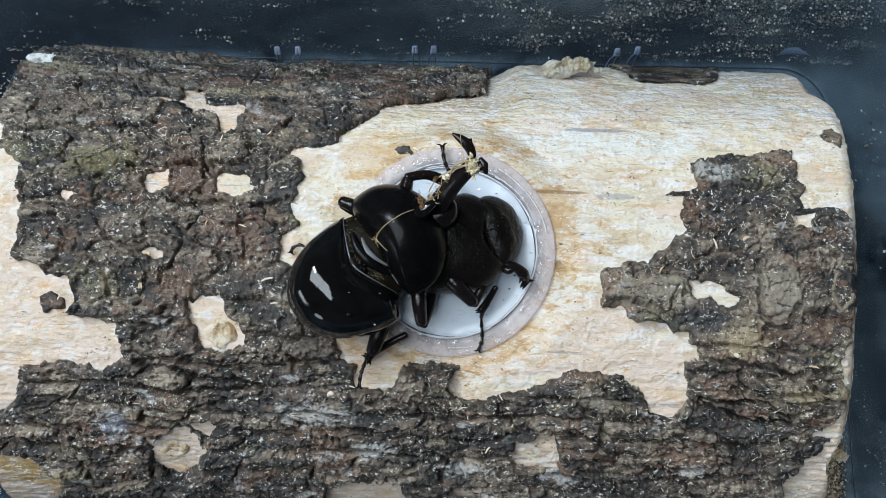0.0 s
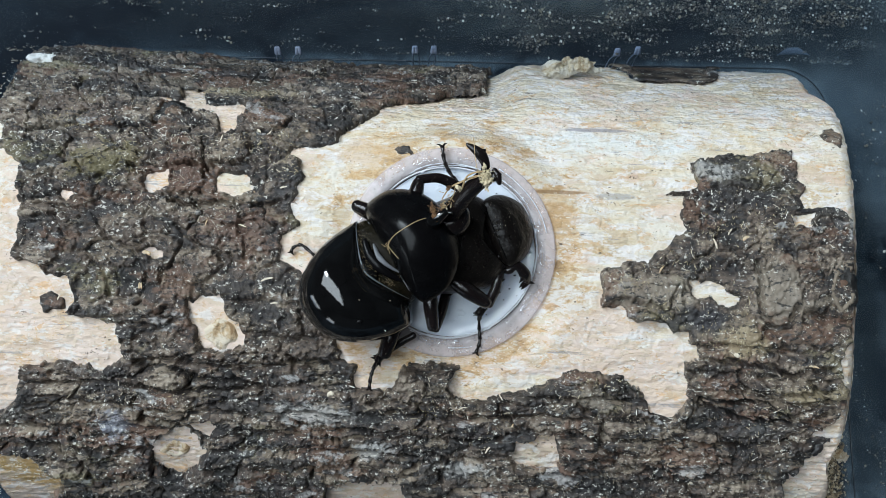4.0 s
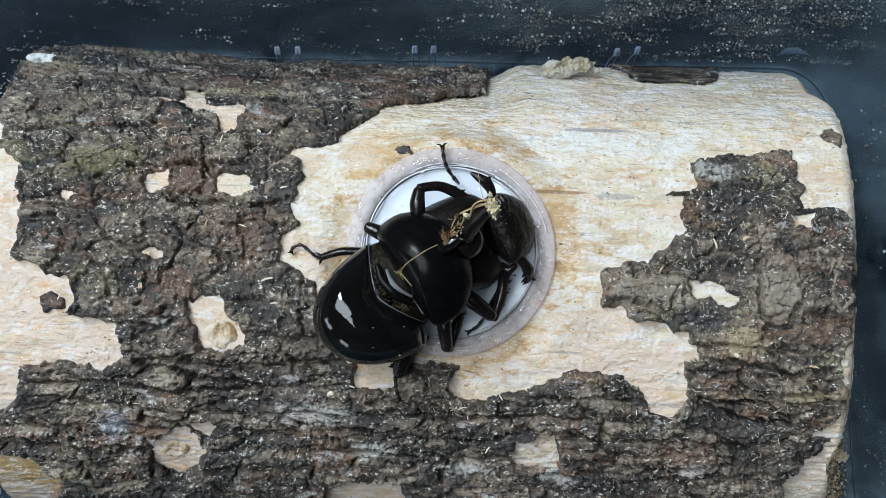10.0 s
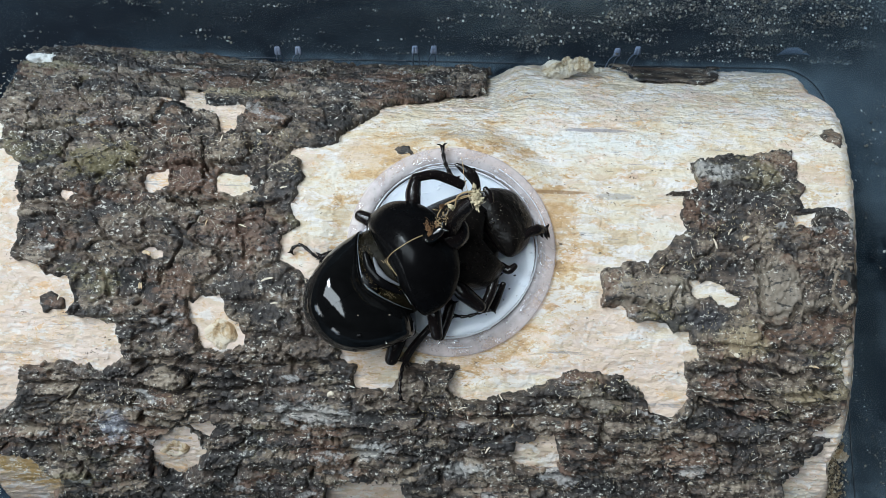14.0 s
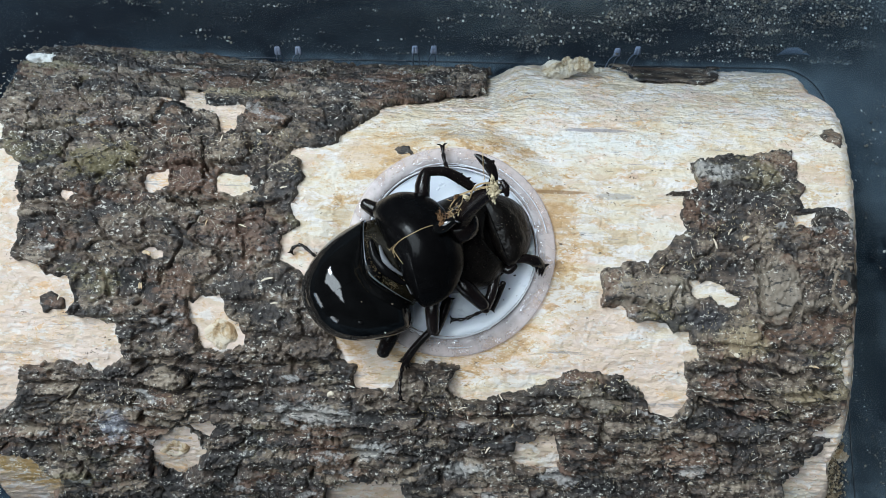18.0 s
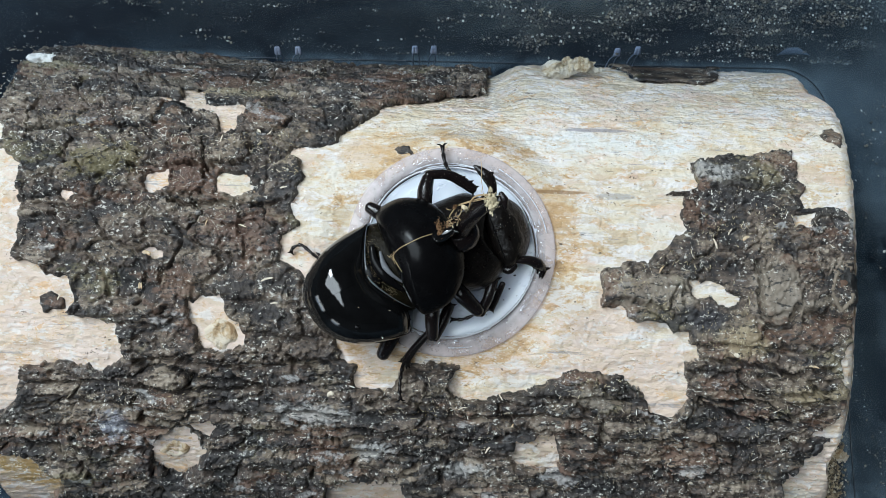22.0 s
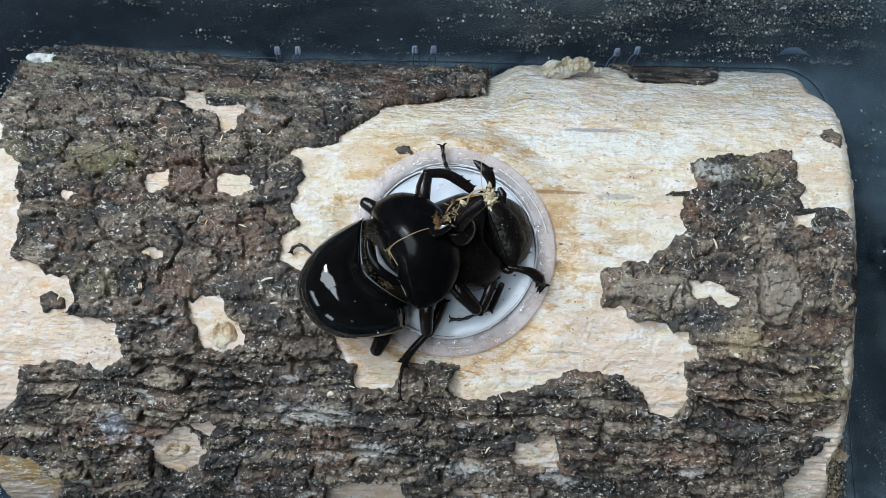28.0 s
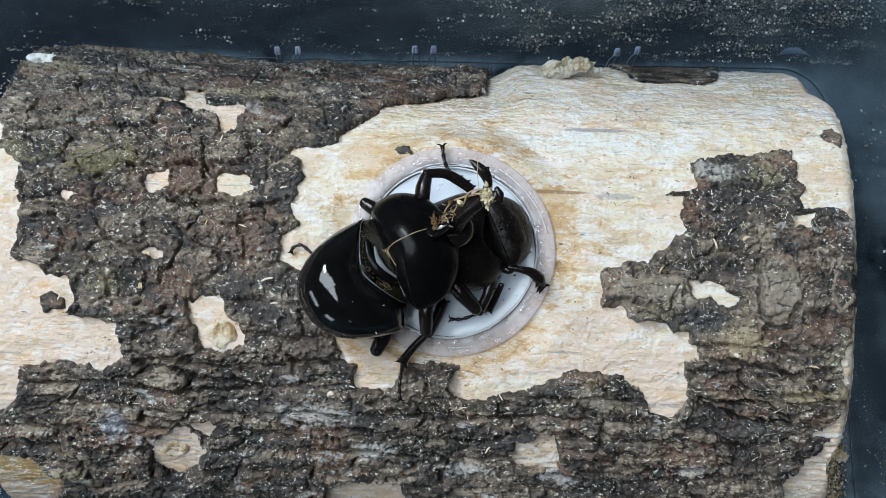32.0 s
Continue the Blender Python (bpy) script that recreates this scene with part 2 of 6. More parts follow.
FIBRES = flecks("torn_wood_fibre", 0.6, (0.0, (0.34, 0.24, 0.14)), (0.2, (0.50, 0.40, 0.28)), (0.55, (0.57, 0.49, 0.38)), (0.95, (0.66, 0.63, 0.57)))
SAWDUST = flecks("sawdust", 0.5, (0.0, (0.14, 0.11, 0.08)), (0.5, (0.30, 0.25, 0.18)), (0.80, (0.42, 0.37, 0.29)), (0.95, (0.72, 0.70, 0.64)))
DUST = flecks("soil_dust", 0.4, (0.0, (0.03, 0.032, 0.034)), (0.45, (0.09, 0.09, 0.088)), (0.80, (0.22, 0.19, 0.14)), (0.985, (0.62, 0.62, 0.58)))
STRAW = flecks("straw", 0.55, (0.0, (0.17, 0.13, 0.07)), (0.5, (0.33, 0.265, 0.155)), (0.95, (0.52, 0.46, 0.34)))
EDGE = plain("moulded_edge", (0.035, 0.042, 0.05), 0.25, 90, 0.6)
# lighter than the chitin: the rim's reflected line is put into its colour
RIM_GLINT = plain("rim_glint", (0.07, 0.08, 0.09), 0.15, 1500, 0.9)
FAINT = plain("frosted_plastic", (0.13, 0.16, 0.21), 0.35, 90, 0.5)
TAB = plain("milky_plastic", (0.33, 0.36, 0.46), 0.3, 90, 0.5)
CHIP = torn_material("torn_scar", (0.27, 0.16, 0.075), (0.50, 0.36, 0.215), (0.66, 0.57, 0.45))
FLAKE = torn_material("torn_chip", (0.30, 0.20, 0.10), (0.56, 0.47, 0.33), (0.66, 0.61, 0.52))
PALE = plain("pale_membrane", (0.10, 0.105, 0.115), 0.5, 900, 0.5)
# opaque and pale, unlike the clear cup: the lip's highlight put into colour
WET = plain("wet_lip_glint", (0.60, 0.60, 0.64), 0.22, 500, 0.12, 0.9, 0.5)
PITH = plain("white_pith", (0.62, 0.60, 0.56), 0.7, 420, 0.25, 0.6)
HEALED = plain("healed_bark", (0.17, 0.135, 0.10), 0.7, 500, 0.5, 0.8)
HEART = plain("rusty_heartwood", (0.10, 0.055, 0.034), 0.7, 500, 0.5, 0.8)
DROP = plain("wet_drop", (0.55, 0.57, 0.62), 0.02, 500, 0.05, 0.05, 0.6)
JELLY, CUP, CASE = jelly_material(), cup_material(), case_material()
SOIL = plain("black_soil", (0.018, 0.018, 0.018), 0.8, 500, 0.7)
PLASTER = plain("grey_plaster", (0.10, 0.112, 0.125), 0.9, 8, 0.15, 0.1, 0.2)
TABLE = plain("dark_tabletop", (0.007, 0.009, 0.012), 0.8, 60, 0.5, 0.3, 0.1)


# ---- mesh helpers, in millimetres ----
def lattice(ix, iy, seed):
    h = (ix.astype(np.int64) * 374761393 + iy.astype(np.int64) * 668265263 + seed * 1274126177) & 0x7FFFFFFF
    h = ((h ^ (h >> 13)) * 1103515245 + 12345) & 0x7FFFFFFF
    h = ((h ^ (h >> 15)) * 196314165 + 907633515) & 0x7FFFFFFF
    return ((h ^ (h >> 11)) & 0xFFFF) / 65535.0


def grain(x, y, seed):
    """Smooth noise of unit cell, 0 to 1."""
    x0, y0 = np.floor(x), np.floor(y)
    fx, fy = x - x0, y - y0
    fx, fy = fx * fx * (3 - 2 * fx), fy * fy * (3 - 2 * fy)
    a, b = lattice(x0, y0, seed), lattice(x0 + 1, y0, seed)
    c, d = lattice(x0, y0 + 1, seed), lattice(x0 + 1, y0 + 1, seed)
    return (a * (1 - fx) + b * fx) * (1 - fy) + (c * (1 - fx) + d * fx) * fy


def rough(x, y, seed, octaves=4, gain=0.55):
    """Summed noise about zero, roughly -1 to 1."""
    total, size, amount = 0, 0, 1
    for k in range(octaves):
        total = total + amount * (grain(x * 2 ** k + 17.3 * k, y * 2 ** k - 9.1 * k, seed + k) * 2 - 1)
        size, amount = size + amount, amount * gain
    return total / size * 1.6


def step(lo, hi, v):
    t = np.clip((v - lo) / (hi - lo), 0, 1)
    return t * t * (3 - 2 * t)


def mesh_of(name, verts, faces, material, smooth=True):
    me = bpy.data.meshes.new(name)
    verts = np.asarray(verts, dtype=np.float64) * MM
    if isinstance(faces, np.ndarray):
        k = faces.shape[1]
        me.vertices.add(len(verts))
        me.vertices.foreach_set("co", verts.ravel())
        me.loops.add(faces.size)
        me.loops.foreach_set("vertex_index", faces.ravel())
        me.polygons.add(len(faces))
        me.polygons.foreach_set("loop_start", np.arange(0, faces.size, k))
        me.update(calc_edges=True)
    else:
        me.from_pydata(verts.tolist(), [], faces)
        me.update()
    me.polygons.foreach_set("use_smooth", np.full(len(me.polygons), smooth))
    me.materials.append(material)
    return me


PIVOT = {}


def part(name, geo, material, parent=None, label="", pivot=None, smooth=True):
    """Links geo (verts in mm, faces) as one mesh, under parent where there is one; pivot is its origin."""
    verts = np.asarray(geo[0], dtype=np.float64)
    base = PIVOT.get(parent.name, (0, 0, 0)) if parent else (0, 0, 0)
    pivot = np.array(base if pivot is None else pivot, dtype=np.float64)
    ob = new(name, mesh_of(name, verts - pivot, geo[1], material, smooth))
    ob.location = Vector((pivot - np.array(base)) * MM)
    ob.parent = parent
    PIVOT[ob.name] = tuple(pivot)
    if label:
        tagged(ob, label)
    return ob


def thing(name, pivot, label, category, group="", kind=""):
    ob = new(name)
    ob.empty_display_size = 0.005
    ob.location = Vector(pivot) * MM
    PIVOT[ob.name] = tuple(pivot)
    return tagged(ob, label, category, group, kind)


def cat(*geos):
    verts, faces, n = [], [], 0
    for v, f in geos:
        verts.extend(np.asarray(v).tolist())
        faces.extend([tuple(int(i) + n for i in q) for q in f])
        n = len(verts)
    return verts, faces


def sheet(rows, close_u=False, cap=False):
    """Quads over rows of points."""
    r, c = len(rows), len(rows[0])
    verts = [p for row in rows for p in row]
    faces = []
    for i in range(r - 1):
        for j in range(c if close_u else c - 1):
            k = (j + 1) % c
            faces.append((i * c + j, i * c + k, (i + 1) * c + k, (i + 1) * c + j))
    if cap:
        faces.append(tuple(range(c))[::-1])
        faces.append(tuple((r - 1) * c + j for j in range(c)))
    return verts, faces


def tube(points, radii, seg=10, flat=1.0, up=(0, 0, 1), ridge=0.0):
    """A limb through points, round or flattened across up, with rounded ends."""
    pts = [np.array(p, dtype=float) for p in points]
    rad = list(radii) if hasattr(radii, "__len__") else [radii] * len(pts)
    t0, t1 = pts[1] - pts[0], pts[-1] - pts[-2]
    t0, t1 = t0 / np.linalg.norm(t0), t1 / np.linalg.norm(t1)
    pts = [pts[0] - t0 * rad[0] * 0.6, pts[0] - t0 * rad[0] * 0.4] + pts + [pts[-1] + t1 * rad[-1] * 0.4, pts[-1] + t1 * rad[-1] * 0.6]
    rad = [rad[0] * 0.25, rad[0] * 0.75] + rad + [rad[-1] * 0.75, rad[-1] * 0.25]
    rows = []
    for i, p in enumerate(pts):
        d = pts[min(i + 1, len(pts) - 1)] - pts[max(i - 1, 0)]
        d = d / np.linalg.norm(d)
        side = np.cross(d, np.array(up, dtype=float))
        if np.linalg.norm(side) < 1e-3:
            side = np.cross(d, np.array((1.0, 0.2, 0)))
        side = side / np.linalg.norm(side)
        nrm = np.cross(side, d)
        rows.append([tuple(p + rad[i] * (1 + ridge * math.cos(4 * a)) * (math.cos(a) * side + flat * math.sin(a) * nrm)) for a in np.linspace(0, 2 * math.pi, seg, endpoint=False)])
    return sheet(rows, True, True)


def smooth_path(points, n=6):
    """A rounded line through points."""
    pts = [np.array(p, dtype=float) for p in points]
    out = []
    for i in range(len(pts) - 1):
        a, b = pts[max(i - 1, 0)], pts[min(i + 2, len(pts) - 1)]
        for k in range(n):
            t = k / n
            out.append(0.5 * (2 * pts[i] + (pts[i + 1] - a) * t + (2 * a - 5 * pts[i] + 4 * pts[i + 1] - b) * t * t
                              + (3 * pts[i] - a - 3 * pts[i + 1] + b) * t ** 3))
    return out + [pts[-1]]


def ball(center, radii, turn=0.0, seg=20, rings=12, power=1.0):
    c, s = math.cos(radians(turn)), math.sin(radians(turn))
    rows = []
    for i in range(rings + 1):
        a = math.pi * (i / rings - 0.5)
        row = []
        for j in range(seg):
            b = 2 * math.pi * j / seg
            x, y, z = radii[0] * math.cos(a) * math.cos(b), radii[1] * math.cos(a) * math.sin(b), radii[2] * math.sin(a)
            row.append((center[0] + c * x - s * y, center[1] + s * x + c * y, center[2] + z))
        rows.append(row)
    return sheet(rows, True)


def crumbs_on(spots, size, seed):
    """Tiny flat flakes lying at spots."""
    r = random.Random(seed)
    geo = []
    for p in spots:
        a, w = r.uniform(0, math.pi), size * r.uniform(0.5, 1.5)
        v, f = ball(p, (w, w * r.uniform(0.35, 0.8), w * 0.35), math.degrees(a), 6, 4)
        geo.append(([tuple(q + r.uniform(-0.35, 0.35) * w for q in c) for c in v], f))
    return cat(*geo)


def lathe(profile, center, seg=96, wobble=0.0):
    rows = []
    for r, z in profile:
        rows.append([(center[0] + (r + wobble * math.sin(3 * a + 1)) * math.cos(a), center[1] + (r + wobble * math.sin(3 * a + 1)) * math.sin(a), center[2] + z)
                     for a in np.linspace(0, 2 * math.pi, seg, endpoint=False)])
    return sheet(rows, True)


# ---- the log: a barked trunk, lying along x, turned a little ----
LOG = pose(0, -9.35 * MM, 0, 0, 0, -1.7)
HALF, DEEP, POWER = 53.4, 50.0, 2 / 2.4
CUP_AT = (1.5, -0.6, 0.0)
WEST, EAST = -91.5, 81.0


def section(s):
    t = s / 55.0
    return HALF * np.sign(t) * np.abs(np.sin(t)) ** POWER, DEEP * np.abs(np.cos(t)) ** POWER - DEEP


# peeled areas, corner by corner on the rolled-out bark: (along, around)
PEELED = [
    [(-13.8, 40.8), (-8.6, 44.6), (-5.0, 46.8), (1.6, 51.2), (7.2, 52.4), (8.2, 64.0), (10.4, 82.0), (25.4, 82.0), (24.3, -11.2), (18.3, -13.6), (13.4, -15.0), (9.1, -17.5), (2.9, -16.4), (2.3, -13.5), (3.3, -10.7), (-1.2, -9.8), (-6.7, -10.0), (-8.3, -13.3), (-9.9, -15.7), (-15.4, -15.8), (-16.4, -10.8), (-19.4, -10.3), (-20.0, -7.8), (-25.8, 1.9), (-29.2, 2.6), (-32.0, 4.7), (-31.6, 8.1), (-29.5, 10.2), (-29.3, 15.7), (-27.9, 20.7), (-29.8, 23.3), (-31.1, 26.0), (-26.1, 27.3), (-22.8, 28.5), (-19.1, 31.8), (-15.8, 35.3), (-13.6, 37.2)],
    [(22.3, 82.0), (36.2, 82.0), (38.5, 58.5), (40.5, 55.1), (56.2, 54.3), (59.1, 60.4), (62.9, 82.0), (143.1, 82.0), (101.0, 14.6), (80.5, 14.0), (76.8, 17.3), (71.2, 16.3), (68.8, 22.7), (69.0, 30.6), (55.8, 29.0), (48.3, 26.1), (48.9, 20.7), (41.2, 18.0), (47.4, 18.4), (46.1, 14.0), (47.2, 11.3), (43.4, 9.1), (40.1, 6.5), (35.7, 5.9), (30.8, 3.6), (30.6, 0.2), (33.2, -0.8), (38.2, -1.8), (44.8, -2.9), (47.6, -3.7), (49.5, -7.4), (47.3, -8.4), (48.7, -12.7), (45.9, -19.4), (41.4, -18.9), (39.5, -15.3), (35.4, -12.0), (29.8, -10.5), (22.1, -10.7)],
    [(-120.1, 53.9), (-94.3, 54.4), (-90.9, 44.6), (-90.5, 38.2), (-89.2, 29.6), (-89.2, 26.7), (-85.0, 21.3), (-85.4, 16.3), (-83.0, 14.6), (-83.0, 8.7), (-83.9, 5.7), (-83.1, 3.1), (-78.2, 2.4), (-75.9, 0.9), (-72.0, 0.7), (-71.4, -1.0), (-73.5, -2.2), (-74.6, -4.0), (-70.7, -3.9), (-63.6, -4.6), (-63.5, -7.4), (-62.5, -10.5), (-65.3, -12.8), (-70.8, -12.4), (-74.1, -11.4), (-77.4, -12.0), (-80.8, -13.2), (-82.8, -19.3), (-87.1, -22.8), (-109.9, -25.8)],
    [(-111.3, -33.1), (-87.9, -32.8), (-81.9, -34.4), (-77.6, -40.1), (-78.5, -47.6), (-90.6, -69.5), (-123.6, -69.2)],
    [(-59.5, 42.7), (-55.4, 41.2), (-54.5, 41.7), (-55.3, 48.6), (-50.8, 49.0), (-49.6, 40.3), (-46.8, 38.9), (-42.1, 40.9), (-41.9, 38.3), (-43.0, 35.7), (-42.6, 32.0), (-44.1, 30.6), (-45.6, 31.8), (-46.2, 35.6), (-49.1, 37.2), (-50.8, 36.4), (-52.1, 34.0), (-53.2, 37.6), (-54.8, 39.4), (-58.7, 40.2)],
    [(-60.0, 17.8), (-57.4, 19.7), (-54.1, 20.5), (-55.5, 17.3), (-58.6, 16.6)],
    [(-45.6, 18.2), (-44.1, 19.9), (-39.0, 20.1), (-38.2, 16.6), (-40.9, 15.6), (-44.9, 16.4)],
    [(-76.2, 15.7), (-74.0, 15.9), (-74.1, 14.4), (-75.9, 14.3)],
    [(-49.3, -1.3), (-46.6, -0.4), (-43.3, -0.1), (-42.1, -2.8), (-39.3, -5.3), (-38.7, -7.8), (-43.1, -8.9), (-47.6, -7.5), (-48.2, -3.3)],
    [(-57.5, -28.5), (-50.3, -25.5), (-48.2, -28.5), (-46.5, -30.7), (-47.6, -35.3), (-52.2, -40.4), (-57.3, -35.8)],
    [(-49.0, -23.8), (-45.1, -22.9), (-43.5, -25.2), (-46.8, -27.8), (-48.8, -26.7)],
    [(14.8, -27.2), (18.4, -25.5), (22.2, -24.2), (24.0, -25.3), (24.5, -29.6), (23.9, -34.1), (15.8, -33.4)],
    [(-22.6, -41.0), (-15.5, -38.8), (-6.8, -39.7), (-6.1, -70.0), (-25.2, -69.8)],
    [(48.1, 2.7), (52.3, 3.2), (57.6, 1.0), (56.8, 0.1), (49.0, 1.2)],
    [(68.3, 14.7), (72.2, 15.1), (71.6, 12.9), (68.3, 13.0)],
    [(78.4, -7.6), (79.6, -4.7), (100.8, -0.3), (112.7, -56.0), (73.9, -62.1), (70.4, -35.2), (74.5, -32.4), (76.7, -29.0), (78.4, -24.0), (73.4, -23.8), (72.9, -22.6), (79.0, -19.2), (80.1, -14.0)],
    [(-58.2, 5.4), (-55.5, 5.5), (-55.7, 4.1), (-57.7, 4.3)],
]
# bark left standing inside the peeled areas
KEPT = [
    [(75.1, 35.0), (78.0, 37.3), (81.1, 34.3), (79.4, 31.6), (76.7, 32.6)],
    [(-9.9, 26.9), (-9.2, 27.8), (-7.9, 28.6), (-6.7, 27.8), (-6.6, 26.3), (-7.6, 25.3), (-8.9, 25.9)],
    [(-78.8, -0.5), (-76.4, -0.1), (-73.9, -1.1), (-74.0, -3.2), (-76.2, -4.0), (-78.3, -2.3)],
]


def inside(poly, x, s):
    """Distance in mm to the outline, positive inside."""
    px, py = np.array(poly).T
    lo, hi = (px.min() - 3, py.min() - 3), (px.max() + 3, py.max() + 3)
    near = (x > lo[0]) & (x < hi[0]) & (s > lo[1]) & (s < hi[1])
    out = np.full(x.shape, -9.0)
    qx, qy = x[near], s[near]
    best, odd = np.full(qx.shape, 1e9), np.zeros(qx.shape, bool)
    for i in range(len(px)):
        ax, ay, bx, by = px[i - 1], py[i - 1], px[i], py[i]
        ex, ey = bx - ax, by - ay
        t = np.clip(((qx - ax) * ex + (qy - ay) * ey) / (ex * ex + ey * ey), 0, 1)
        best = np.minimum(best, np.hypot(qx - ax - t * ex, qy - ay - t * ey))
        cross = (ay > qy) != (by > qy)
        odd ^= cross & (qx < ex * (qy - ay) / (ey if ey else 1e-9) + ax)
    out[near] = np.where(odd, best, -best)
    return out


def peel(x, s):
    wx = x + 1.1 * rough(x / 3.5, s / 3.5, 71, 3, 0.65)
    ws = s + 0.9 * rough(x / 3.5, s / 3.5, 91, 3, 0.65)
    d = np.full(x.shape, -9.0)
    for poly in PEELED:
        d = np.maximum(d, inside(poly, wx, ws))
    for poly in KEPT:
        d = np.minimum(d, -inside(poly, wx, ws))
    return d


def wood_height(x, s):
    flake = rough(x / 5, s / 2.6, 51, 3) * 2
    h = 0.25 * rough(x / 20, s / 9, 11, 3) + 0.13 * rough(x / 8, s / 0.8, 31, 4, 0.65) + (0.12 + 0.09 * step(26, 40, s) * (1 + rough(x / 9, s / 5, 43, 2))) * rough(x / 2.6, s / 1.1, 41, 5, 0.75)
    h = h + 0.22 * (np.floor(flake) + step(0.75, 1.0, flake - np.floor(flake)) - 0.6 * flake)
    return h - 1.1 * step(36, 54, s)


def crackle(x, s, cx, cs, seed):
    """Uneven plates about cx by cs mm: distance to the nearest edge in mm, and a value of its own for each plate."""
    gx, gy, unit = x / cx, s / cs, min(cx, cs)
    ix, iy = np.floor(gx), np.floor(gy)
    f1, f2, own = np.full(x.shape, 99.0), np.full(x.shape, 99.0), np.zeros(x.shape)
    for di in (-1, 0, 1):
        for dj in (-1, 0, 1):
            i, j = ix + di, iy + dj
            d = np.hypot(gx - i - lattice(i, j, seed), gy - j - lattice(i, j, seed + 1)) * unit
            near = d < f1
            f2 = np.where(near, f1, np.minimum(f2, d))
            own = np.where(near, lattice(i, j, seed + 2), own)
            f1 = np.minimum(f1, d)
    return f2 - f1, own


# long splits in the bark, on the rolled-out bark: (along, around)
SPLITS = [
    [(-92.0, -27.6), (-79.4, -30.9), (-66.1, -31.7), (-56.9, -31.4)], [(-52.6, -37.2), (-40.2, -36.2), (-24.3, -35.1), (-22.1, -36.5), (-8.4, -35.8), (8.4, -33.4)],
    [(-23.5, -24.0), (-15.1, -23.4), (-9.6, -24.0), (-6.3, -23.1)], [(-63.1, -10.6), (-52.3, -12.4), (-43.6, -14.2), (-33.8, -15.0)], [(-30.6, -21.4), (-24.0, -24.1), (-19.6, -27.0)],
    [(-58.2, -22.7), (-49.3, -22.3)], [(-56.7, -31.3), (-57.6, -38.6)], [(19.5, -11.0), (23.8, -10.2), (30.4, -10.8), (34.9, -12.6), (37.3, -15.5)],
    [(30.9, -0.3), (34.3, -0.2), (40.9, -0.9), (45.2, -1.4)], [(60.6, 5.3), (61.9, -0.9), (64.7, -2.3), (66.9, -2.1), (68.4, -0.7)], [(62.5, -1.5), (62.4, -3.8)],
    [(47.6, -7.2), (54.2, -8.0), (60.8, -8.7), (69.6, -10.0), (76.0, -8.8)], [(50.2, -15.9), (57.3, -18.5), (66.2, -19.4), (75.9, -18.5)], [(56.8, -13.4), (67.8, -14.4), (76.4, -12.9)],
    [(13.7, -23.7), (24.9, -22.7), (35.8, -24.2), (46.9, -24.5), (61.4, -25.4)], [(25.5, -34.6), (42.3, -33.0), (59.2, -33.0), (70.2, -31.7)], [(-14.1, -17.5), (-2.0, -17.7), (4.9, -18.8)],
    [(-83.2, 29.4), (-74.4, 31.3), (-61.9, 30.3)], [(-58.7, 31.2), (-57.3, 36.9), (-54.1, 38.4)], [(-62.3, 20.9), (-50.7, 21.7), (-39.6, 21.9)], [(-53.4, 13.8), (-40.2, 13.2), (-30.5, 15.0)],
]
# plates worn smooth: along, around and their half sizes
WORN = [(64.5, 2.1, 5.2, 5.0), (39.0, 1.6, 8.5, 2.2), (56.5, -3.4, 4.2, 3.0), (51.5, 24.5, 3.2, 2.0), (60.5, 24.0, 4.5, 2.6), (-56.4, 35.6, 3.4, 3.0), (-67.5, 26.0, 6.5, 4.0),
        (-45.0, 12.0, 6.0, 2.6), (-24.0, -20.0, 9.0, 2.2), (70.0, -3.6, 5.0, 1.8), (27.5, -12.6, 6.0, 2.0), (67.0, -11.5, 5.0, 1.2)]


def splits(x, s):
    """Distance in mm to the nearest long split."""
    out = np.full(x.shape, 9.0)
    for line in SPLITS:
        for (ax, ay), (bx, by) in zip(line, line[1:]):
            near = (x > min(ax, bx) - 3) & (x < max(ax, bx) + 3) & (s > min(ay, by) - 3) & (s < max(ay, by) + 3)
            ex, ey = bx - ax, by - ay
            k = np.clip(((x[near] - ax) * ex + (s[near] - ay) * ey) / (ex * ex + ey * ey), 0, 1)
            out[near] = np.minimum(out[near], np.hypot(x[near] - ax - k * ex, s[near] - ay - k * ey))
    return out


def worn(x, s):
    """One on the worn plates, 0 off them."""
    out = np.zeros(x.shape)
    ragged = 0.35 * rough(x / 3.5, s / 3.5, 246, 4, 0.65)
    for cx, cs, rx, rs in WORN:
        out = np.maximum(out, step(1.08, 0.85, np.hypot((x - cx) / rx, (s - cs) / rs) + ragged))
    return out


def bark_plates(x, s):
    """Edges and values of the large and the small plates."""
    wx = x + 2.4 * rough(x / 9, s / 6, 201, 4, 0.6)
    ws = s + 1.5 * rough(x / 9, s / 5, 211, 4, 0.6)
    low = step(8, -12, s)
    edge_a, own_a = crackle(wx, ws, 8.5, 5.2, 221)
    edge_b, own_b = crackle(wx, ws * 1.06, 15.0, 4.6, 321)
    small, bit = crackle(wx + 0.5 * rough(x / 1.5, s / 1.5, 235, 3), ws + 0.4 * rough(x / 1.5, s / 1.5, 236, 3), 3.2, 1.9, 231)
    return np.where(low > 0.5, edge_b, edge_a), np.where(low > 0.5, own_b, own_a), small, bit


def bark_tone(x, s):
    """How weathered each plate is, 0 to 1."""
    edge, own, small, bit = bark_plates(x, s)
    flat = worn(x, s)
    return np.clip((0.62 * own + 0.38 * bit) * (1 - flat) + (0.68 + 0.12 * bit) * flat, 0, 1)


